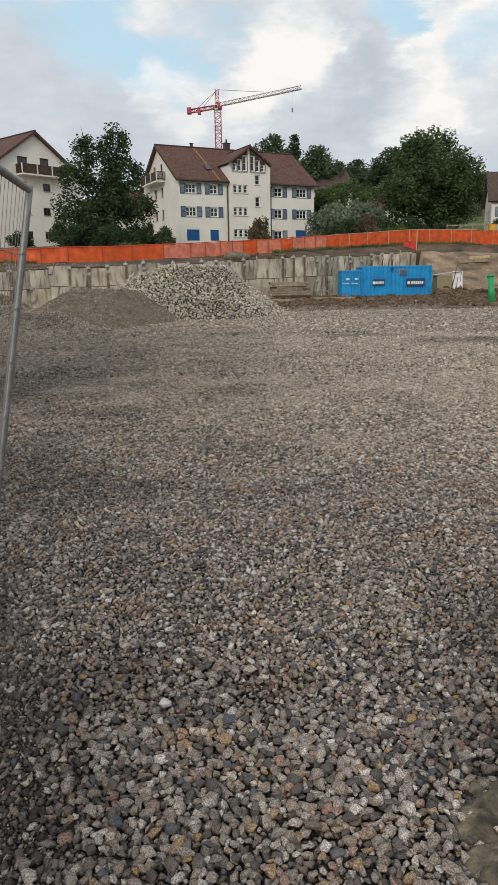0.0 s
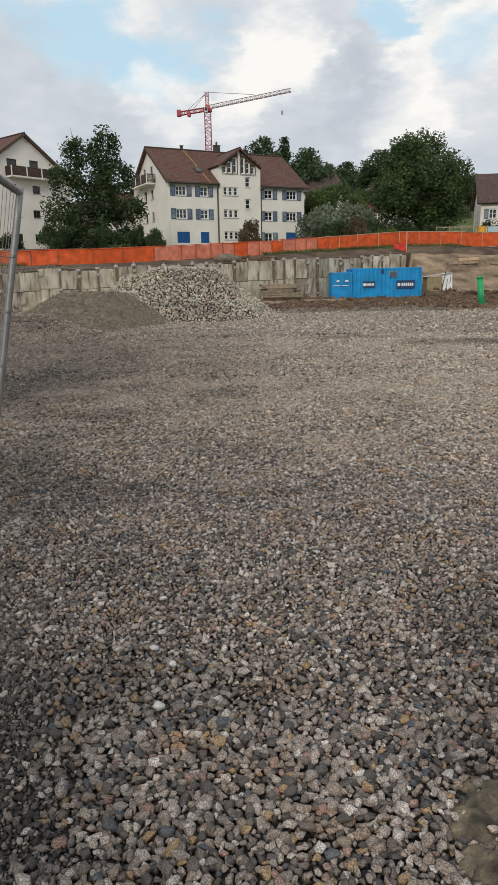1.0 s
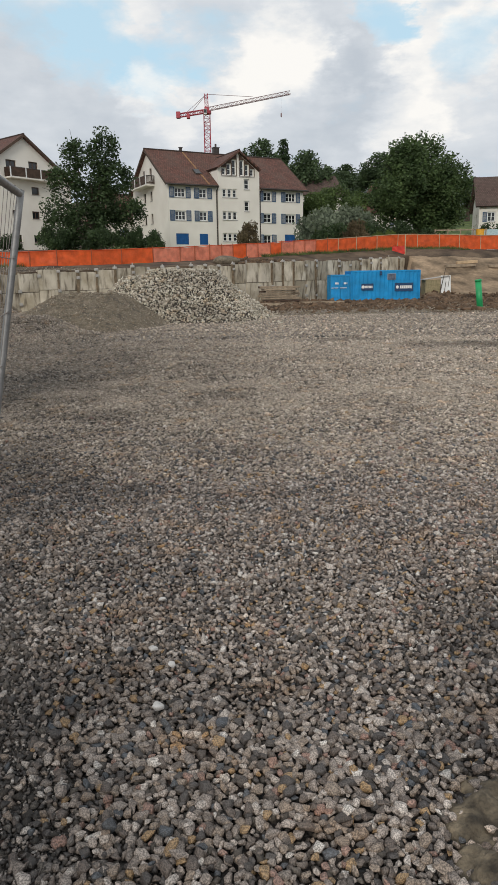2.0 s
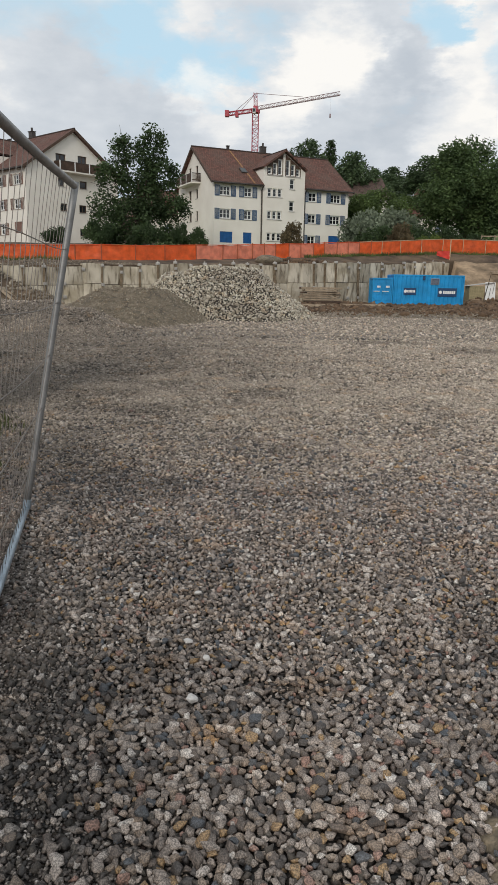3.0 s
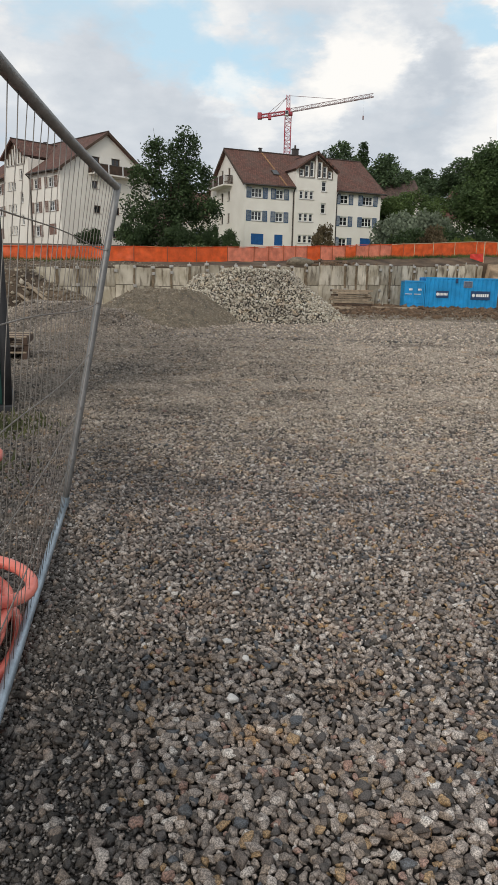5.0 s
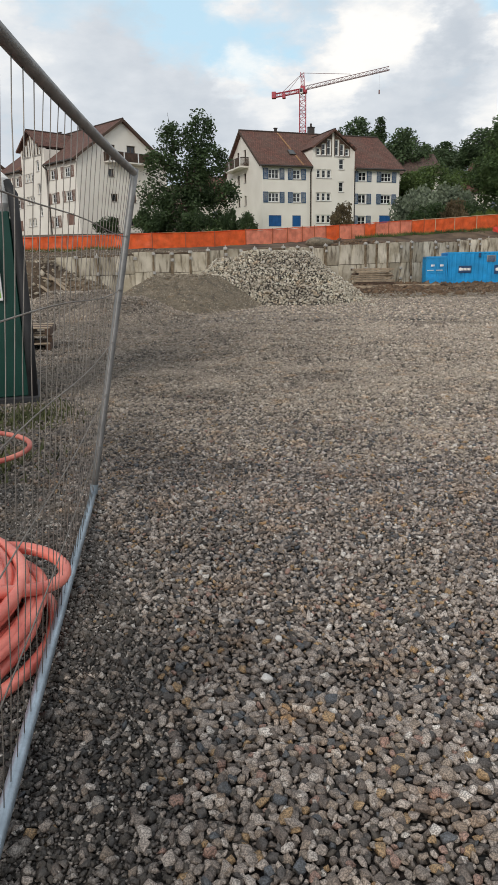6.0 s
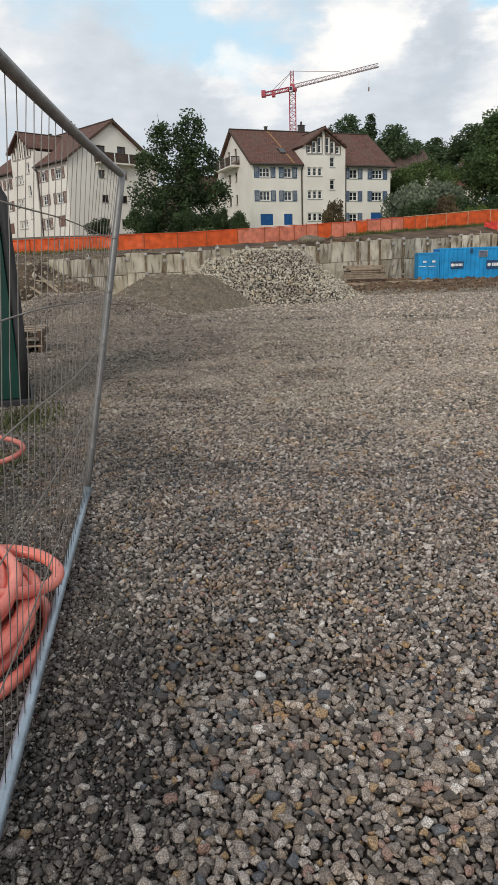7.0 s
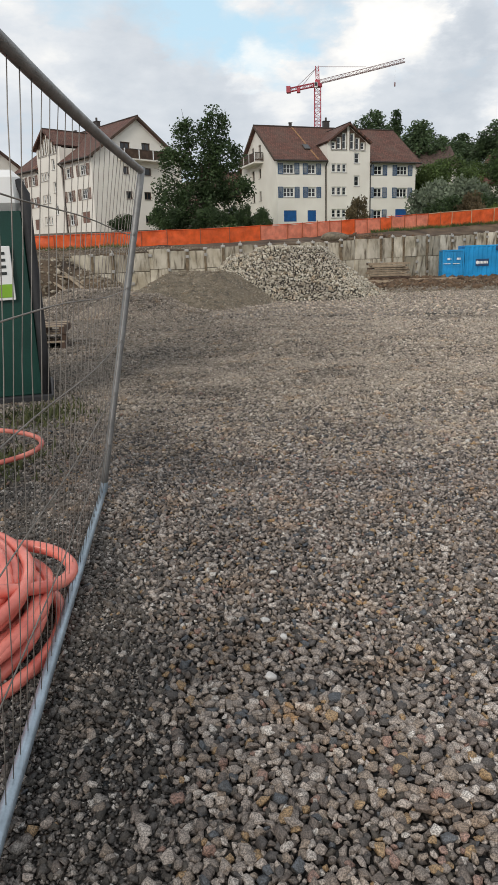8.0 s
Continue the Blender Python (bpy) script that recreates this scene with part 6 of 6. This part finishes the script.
part("socket_box", box((2.15, -0.1, 1.85), (2.32, -0.01, 2.15), bevel=0.015), M_NAVY, c1)
c1.matrix_world = pose(7.60, 53.5, zc, 0, 0, 4)
c2 = container("small blue store container with end doors", pose(7.56, 53.4, zc, 0, 0, 89), 3.0, 1.5, 1.95)


# ---- timber, shed, pipe and debris ----
def timber_stack():
    t = thing("timber_stack", "stack of weathered timber beams on the pit floor", "timber")
    rr = random.Random(5)
    for k in range(7):
        for j in range(3):
            a = rr.uniform(-0.25, 0.25)
            bm = box((a, j * 0.32 + rr.uniform(0, 0.05), k * 0.16 + rr.uniform(0, 0.015)), (2.4 + a + rr.uniform(-0.2, 0.3), j * 0.32 + 0.26, k * 0.16 + 0.14), bevel=0.012)
            part("beam", bm, M_WOOD if rr.random() < 0.8 else M_BROWN, t).matrix_world = pose(0, 0, 0, 0, 0, rr.uniform(-5, 5))
    t.matrix_world = pose(0.95, 50.6, 0.12, 0, 0, 8)
    for i in range(4):
        s = thing("loose_beam", "long weathered beam lying on the ground", "beam", "loose beams")
        part("beam", box((-1.6, -0.08, 0), (1.6, 0.08, 0.14), bevel=0.012), M_WOOD, s)
        x, y = ((0.6, 45.0), (1.2, 46.2), (4.9, 47.5), (0.0, 46.0))[i]
        s.matrix_world = pose(x, y, ground_z(x, y) + 0.03, 0, rr.uniform(-3, 3), rr.uniform(-15, 20))


timber_stack()


def shed():
    s = thing("tool_shed", "small tan box with a white corrugated sheet leaning on it", "shed")
    part("body", box((0, 0, 0), (1.5, 1.2, 1.15), bevel=0.02), M_TAN, s)
    part("lid", box((-0.08, -0.1, 1.15), (2.5, 1.3, 1.2), pose(0, 0, 0, 0, -6, 0), bevel=0.01), M_PLINTH, s)
    bm = bmesh.new()
    n = 22
    lo, hi = [], []
    for i in range(n + 1):
        x, y = 1.55 + 1.0 * i / n, -0.06 + 0.03 * (i % 2)
        lo.append(bm.verts.new((x, y - 0.1, 0.0)))
        hi.append(bm.verts.new((x, y + 0.15, 1.45)))
    for i in range(n):
        bm.faces.new((lo[i], lo[i + 1], hi[i + 1], hi[i]))
    part("sheet", bm, M_WHITE, s, "white corrugated sheet")
    part("stick", rod((1.35, -0.3, 0), (1.9, -0.2, 2.0), 0.05, 6, 0.03), M_BARK, s)
    for a, b in ((1.9, 0.5), (2.25, 0.9)):
        part("batten", rod((a, -0.16, b - 0.3), (a + 0.15, -0.05, b + 0.5), 0.022, 6), M_BARK, s)
    s.matrix_world = pose(13.75, 55.8, ground_z(14.5, 55.5) - 0.12, 0, 0, 6) @ Matrix.Diagonal((0.8, 0.8, 1.0, 1))


shed()


def green_pipe():
    p = thing("green_pipe", "bright green plastic pipe standing out of the ground", "pipe")
    bm = rod((0, 0, -0.4), (0, 0, 1.42), 0.15, 18)
    part("pipe_body", bm, M_GPIPE, p, smooth=True)
    part("socket", rod((0, 0, 1.36), (0, 0, 1.46), 0.165, 18), M_GPIPE, p, smooth=True)
    p.matrix_world = pose(11.35, 34.9, ground_z(11.35, 34.9), 0, -7, 0)
    for x, y, s in ((10.4, 33.9, 0.32), (11.0, 33.7, 0.42), (9.6, 33.6, 0.2)):
        c = thing("earth_lump", "dark lump of earth near the green pipe", "earth", "earth lumps")
        V, F = FORMS2[int(x * 7) % 14]
        part("lump", tri_mesh("lump", V * np.array((s * 1.4, s, s * 0.6)), F, M_CLOD), M_CLOD, c)
        c.matrix_world = pose(x, y, ground_z(x, y) + s * 0.1)


green_pipe()


def bank_things():
    # concrete blocks and boards on the earth slope
    rr = random.Random(8)
    for x, y, w, n in ((17.1, 61.0, 0.9, 1), (18.5, 61.4, 1.7, 2), (21.0, 61.6, 1.0, 1)):
        for k in range(n):
            b = thing("concrete_block", "pale concrete block lying on the earth slope", "block", "concrete blocks")
            part("block", box((-w / 2, -0.25, 0), (w / 2, 0.25, 0.26), bevel=0.03), M_WOOD if k == 0 else M_POST, b)
            b.matrix_world = pose(x + 0.1 * k, y, ground_z(x, y) + 0.27 * k - 0.05, 0, rr.uniform(-3, 3), rr.uniform(-8, 8))
    # red sheet on a post at the end of the wall
    s = thing("red_sign_sheet", "red plastic sheet tied to a wooden post", "sheet")
    part("post", rod((0, 0, -0.3), (0, 0, 2.5), 0.045, 8), M_POST, s)
    bm = bmesh.new()
    g = {}
    for i in range(9):
        for j in range(7):
            g[i, j] = bm.verts.new((-1.15 * i / 8, 0.05 * math.sin(i * 1.3 + j), 1.55 - 0.75 * j / 6 * (0.45 + 0.55 * (1 - i / 8)) - 0.06 * i / 8))
    for i in range(8):
        for j in range(6):
            bm.faces.new((g[i, j], g[i, j + 1], g[i + 1, j + 1], g[i + 1, j]))
    part("sheet", bm, M_REDCLOTH, s, "hanging red sheet", smooth=True)
    s.matrix_world = pose(13.75, 63.6, 2.9)
    # soil hump on the wall top
    b = thing("covered_hump", "grey earth hump above the wall", "earth")
    bm = bmesh.new()
    bmesh.ops.create_uvsphere(bm, u_segments=18, v_segments=10, radius=1.0, matrix=Matrix.Diagonal((1.05, 0.8, 0.42, 1)))
    for v in bm.verts:
        v.co.z += 0.08 * noise.noise(v.co * 2)
    part("hump", bm, M_HEAP, b, smooth=True)
    b.matrix_world = pose(-1.7, 53.0, ground_z(-1.7, 53.0) + 0.1)
    # greenhouse, yellow drum and wooden trellis near the far house
    gh = thing("garden_greenhouse", "small glass garden greenhouse", "greenhouse")
    part("base", box((0, 0, 0), (2.4, 2.0, 1.6), bevel=0.02), M_CLEAR, gh)
    part("glass_roof", slab([(-0.05, -0.05, 1.6), (2.45, -0.05, 1.6), (2.45, 1.0, 2.3), (-0.05, 1.0, 2.3)], 0.03), M_CLEAR, gh)
    part("glass_roof", slab([(2.45, 2.05, 1.6), (-0.05, 2.05, 1.6), (-0.05, 0.99, 2.3), (2.45, 0.99, 2.3)], 0.03), M_CLEAR, gh)
    for i in range(5):
        part("glazing_bar", box((0.6 * i - 0.02, -0.08, 0), (0.6 * i + 0.02, -0.04, 1.62)), M_WHITE, gh)
    gh.matrix_world = pose(24.5, 76, ground_z(24, 76) - 0.05)
    d = thing("yellow_drum", "yellow plastic drum behind the net fence", "drum")
    part("drum", rod((0, 0, 0), (0, 0, 2.1), 0.42, 16), M_YELLOW, d, smooth=False)
    part("drum_lid", rod((0, 0, 2.1), (0, 0, 2.16), 0.44, 16), M_YELLOW, d)
    d.matrix_world = pose(23.6, 74, ground_z(23.6, 74))
    tr = thing("garden_railing", "weathered wooden garden railing", "railing")
    for i in range(5):
        part("post", box((1.3 * i - 0.05, -0.05, 0), (1.3 * i + 0.05, 0.05, 2.2), bevel=0.01), M_WOOD, tr)
    for z in (0.75, 1.4, 2.0):
        part("rail", box((-0.1, -0.08, z), (5.3, -0.05, z + 0.12)), M_WOOD, tr)
    tr.matrix_world = pose(19.0, 74, ground_z(20, 74))


bank_things()


# ---- mobile site fence ----
FT, FB = Vector((-1.30, 4.46, 2.02)), Vector((-1.615, 4.205, 0.06))
NT, NB = Vector((-0.745, 1.02, 2.05)), Vector((-0.70, 0.75, 0.06))


def top_point(s):
    """A point of the slightly bowed top tube."""
    return FT.lerp(NT, s) - Vector((0, 0, 0.024 * math.sin(math.pi * min(1.0, max(0.0, s) / 0.95))))


def fence_point(s, t):
    """A point of the panel: s from the far post (0) to the near post (1), t from the bottom (0) to the top (1)."""
    return (FB.lerp(NB, s)).lerp(top_point(s), t)


def site_fence():
    f = thing("mobile_fence_panel", "leaning galvanised mobile site fence panel with wire mesh", "fence")
    top = [top_point(s) for s in np.linspace(0.012, 1, 20)]
    part("top_rail", tube_mesh("top_rail", top, 0.0215, M_GALV, 12), M_GALV, f)
    part("far_post", tube_mesh("far_post", [FB.lerp(FT, t) for t in np.linspace(-0.005, 1.012, 12)], 0.0215, M_GALV, 12), M_GALV, f)
    part("near_post", tube_mesh("near_post", [NB.lerp(NT, t) for t in np.linspace(0, 1, 6)], 0.021, M_GALV, 12), M_GALV, f)
    part("bottom_rail", tube_mesh("bottom_rail", [FB.lerp(NB, s) for s in np.linspace(0.0, 1, 14)], 0.021, M_GALVB, 12), M_GALVB, f, "bluish galvanised bottom tube")
    part("post_sleeve", rod(FB.lerp(FT, 0.0), FB.lerp(FT, 0.03), 0.026, 12), M_GALVB, f)
    n = 34
    wb = random.Random(2)
    for i in range(1, n):
        s = i / n
        pts = []
        for t in np.linspace(0.0, 1.0, 13):
            p = fence_point(s, t)
            p.y += 0.006 * math.sin(t * 12 + i) + 0.004 * wb.uniform(-1, 1)
            pts.append(p)
        part("vertical_wire", tube_mesh("vertical_wire", pts, 0.0017, M_WIRE, 6), M_WIRE, f)
    for k, t in enumerate((0.155, 0.32, 0.485, 0.65, 0.815)):
        pts = [fence_point(s, t + 0.006 * math.sin(s * 9 + k)) + Vector((0.004, 0, 0)) for s in np.linspace(0, 1, 24)]
        part("horizontal_wire", tube_mesh("horizontal_wire", pts, 0.0027, M_WIRE, 6), M_WIRE, f)
        p = fence_point(0.0, t)
        part("weld", rod(p + Vector((0.01, -0.03, 0)), p + Vector((0.012, -0.012, 0.002)), 0.007, 6), M_GALV, f)
    return f


site_fence()


# ---- behind the fence: conduit, cabin, planks ----
def conduit_coil():
    c = thing("conduit_coil", "coil of orange-red plastic conduit lying behind the fence", "conduit coil")
    rr = random.Random(6)
    for k in range(28):
        R = 0.64 - 0.058 * (k % 7) - 0.004 * k + rr.uniform(-0.015, 0.015)
        z = 0.035 + 0.056 * (k // 7) + 0.02 * (k % 2)
        cx, cy = -1.83 + rr.uniform(-0.02, 0.02), 2.36 + rr.uniform(-0.03, 0.03)
        tx, ty = rr.uniform(-0.06, 0.06), rr.uniform(-0.04, 0.10) + (0.12 if k > 17 else 0)
        pts = []
        for i in range(44):
            g = 2 * math.pi * i / 44
            x, y = math.cos(g) * R, math.sin(g) * R * 1.08
            pts.append((cx + x, cy + y, max(0.03, z + tx * x + ty * y + 0.015 * math.sin(3 * g + k))))
        part("loop", tube_mesh("loop", pts, 0.0265, M_HOSE, 10, closed=True), M_HOSE, c)
    for k, (R, ox, oy, tilt, z) in enumerate(((0.34, 0.12, 0.10, 0.1, 0.24), (0.36, 0.06, 0.04, 0.15, 0.23), (0.40, -0.05, 0.0, 0.1, 0.26), (0.30, 0.16, 0.06, 0.2, 0.22), (0.26, 0.2, 0.1, 0.15, 0.26), (0.44, 0.05, -0.02, 0.05, 0.24))):
        pts = []
        for i in range(40):
            g = 2 * math.pi * i / 40
            x, y = math.cos(g) * R, math.sin(g) * R * 0.8
            pts.append((-1.82 + ox + x, 2.34 + oy + y, max(0.04, z + tilt * y * 0.6 - 0.45 * max(0, x) * (1 if k == 0 else 0.3))))
        part("loop", tube_mesh("loop", pts, 0.0265, M_HOSE, 10, closed=True), M_HOSE, c)
    curve = [(-2.3, 1.95, 0.36), (-1.75, 2.15, 0.36), (-1.48, 2.28, 0.32), (-1.31, 2.47, 0.24), (-1.22, 2.65, 0.19), (-1.23, 2.80, 0.19), (-1.34, 2.90, 0.21), (-1.50, 2.90, 0.24), (-1.70, 2.74, 0.28), (-1.95, 2.5, 0.32)]
    fine = []
    for i in range(len(curve) - 1):
        p0, p1, p2, p3 = (Vector(curve[max(0, min(len(curve) - 1, i + d))]) for d in (-1, 0, 1, 2))
        for t in np.linspace(0, 1, 6, endpoint=False):
            fine.append(0.5 * (2 * p1 + (p2 - p0) * t + (2 * p0 - 5 * p1 + 4 * p2 - p3) * t * t + (3 * p1 - p0 - 3 * p2 + p3) * t ** 3))
    part("crossing_tube", tube_mesh("crossing_tube", fine, 0.0275, M_HOSE, 10), M_HOSE, c)
    # a loose end
    e = thing("conduit_loop", "loose loop of orange conduit on the gravel", "conduit")
    pts = [(-3.34 + 0.95 * math.cos(g) * 1.0, 4.93 + 0.5 * math.sin(g), 0.05 + 0.06 * (1 + math.sin(g + 0.6))) for g in np.linspace(-1.25, 2.7, 30)]
    part("tube", tube_mesh("tube", pts, 0.02, M_HOSE_OLD, 10), M_HOSE, e)


conduit_coil()


def cabin():
    c = thing("green_site_cabin", "dark green plastic cabin with a white top behind the fence", "cabin")
    w, h = 1.15, 2.08
    part("front_wall", box((-w, 0, 0.08), (-0.06, 0.05, h), bevel=0.01), M_CABIN, c)
    part("side_wall", box((-0.05, 0.05, 0.08), (0.0, w, h), bevel=0.01), M_CABIN, c)
    part("side_wall", box((-w - 0.05, 0.05, 0.08), (-w, w, h), bevel=0.01), M_CABIN, c)
    part("back_wall", box((-w, w, 0.08), (-0.05, w + 0.05, h), bevel=0.01), M_CABIN, c)
    part("corner_post", tube_mesh("corner_post", [(-0.02, 0.0, 0.05), (0.0, -0.01, 0.8), (0.0, -0.01, 1.6), (0.0, 0.0, 2.25), (-0.06, 0.05, 2.38)], 0.055, M_BLACK, 12), M_BLACK, c, "black rounded corner post")
    part("base", box((-w - 0.1, -0.08, 0.0), (0.05, w + 0.1, 0.08), bevel=0.015), M_BLACK, c)
    part("roof", box((-w - 0.06, -0.03, h), (-0.03, w + 0.06, h + 0.42), bevel=0.08), M_WHITE, c, "white translucent top")
    s = part("notice_board", box((-0.62, -0.06, 1.15), (-0.22, -0.03, 1.72), bevel=0.006), M_WHITE, c, "white notice with green print")
    part("print_band", box((-0.6, -0.066, 1.18), (-0.24, -0.061, 1.32)), M_LIME, s)
    for i in range(4):
        part("bar", box((-0.58, -0.066, 1.42 + 0.07 * i), (-0.28, -0.061, 1.45 + 0.07 * i)), M_INK, s)
    c.matrix_world = pose(-3.50, 7.55, 0.0, 0, -1.0, 24)


cabin()


def pallets():
    for k, (x, y, z, rz) in enumerate(((-6.3, 12.6, 0.0, 20), (-6.35, 12.7, 0.145, 24), (-6.25, 12.6, 0.29, 17))):
        p = thing("wooden_pallet", "grey weathered wooden pallet stacked on the gravel", "pallet", "pallet stack")
        for i in range(5):
            part("deck_board", box((0.0, 0.24 * i - 0.6, 0.12), (0.8, 0.24 * i - 0.46, 0.144), bevel=0.004), M_BROWN if i % 2 else M_WOOD, p)
        for i in range(3):
            part("block_row", box((0.36 * i, -0.6, 0.0), (0.36 * i + 0.09, 0.52, 0.12), bevel=0.006), M_BROWN, p)
        p.matrix_world = pose(x, y, z + ground_z(x, y), 0, 0, rz)


pallets()


def weeds():
    """Low weeds on the soil behind the fence."""
    q = np.random.default_rng(31)
    n = 1700
    a = q.integers(0, 3, n)
    x = np.array((-3.15, -2.75, -3.9))[a] + q.normal(size=n) * 0.22
    y = np.array((6.65, 4.75, 5.6))[a] + q.normal(size=n) * 0.3
    z = base_height(x, y)
    h, w = q.uniform(0.03, 0.12, n), 0.012
    g = q.uniform(0, 6.28, n)
    lx, ly = q.normal(size=n) * 0.05, q.normal(size=n) * 0.05
    V = np.stack([np.stack([x - np.cos(g) * w, y - np.sin(g) * w, z], 1), np.stack([x + np.cos(g) * w, y + np.sin(g) * w, z], 1), np.stack([x + lx, y + ly, z + h], 1)], 1).reshape(-1, 3)
    tagged(new("weeds", tri_mesh("weeds", V, np.arange(3 * n).reshape(-1, 3), M_WEED)), "low green weeds growing in the gravel behind the fence", "weeds", kind="stuff")


weeds()


def rubble_planks():
    """Broken boards thrown on the rubble heap."""
    for a, b, w in (((-16.1, 37.3, 1.36), (-14.0, 35.5, 0.22), 0.2), ((-15.6, 36.9, 1.1), (-13.5, 35.8, 0.2), 0.16), ((-16.6, 36.6, 0.98), (-14.9, 35.3, 0.2), 0.18), ((-17.0, 36.9, 1.25), (-15.3, 36.6, 0.95), 0.16), ((-14.9, 36.6, 0.8), (-13.2, 36.2, 0.25), 0.2)):
        d = Vector(b) - Vector(a)
        m = Matrix.Translation(a) @ d.to_track_quat("Z", "Y").to_matrix().to_4x4()
        p = tagged(new("plank", None), "pale broken wooden plank lying on the rubble heap", "plank", group="planks on the rubble heap")
        part("board", box((-w / 2, -0.03, 0.0), (w / 2, 0.03, d.length), bevel=0.008), M_WOOD, p)
        p.matrix_world = m


rubble_planks()


# ---- single stones nearest the camera ----
for k, (p, r0) in enumerate(SINGLES):
    if k < 14:
        me = tri_mesh("stone", FORMS2[k][0] * np.array((1.1, 0.9, 0.8)), FORMS2[k][1], M_STONE_OBJ, False)
        SINGLES[k] = (p, r0, me)
for k, item in enumerate(list(SINGLES)):
    p, r0 = item[0], item[1]
    ob = new("stone", SINGLES[k % 14][2])
    ob.parent = ground
    ob.matrix_world = Matrix.LocRotScale(Vector(p), Euler((random.uniform(-0.4, 0.4), random.uniform(-0.4, 0.4), random.uniform(0, 6.3))), (r0,) * 3)

for x, y, s, turn in ((-0.29, 2.295, 0.026, 0.3), (-0.364, 2.70, 0.024, 1.4), (-0.383, 3.15, 0.022, 2.2), (-0.272, 2.58, 0.02, 0.8)):
    ob = new("white_stone", tri_mesh("white_stone", FORMS2[int(turn * 5) % 14][0] * np.array((1.1, 0.85, 0.7)), FORMS2[int(turn * 5) % 14][1], M_WHITE_STONE, False))
    ob.parent = ground
    ob.matrix_world = Matrix.LocRotScale((x, y, ground_z(x, y) + 0.036), Euler((0.2, 0.1, turn)), (s * 1.15,) * 3)
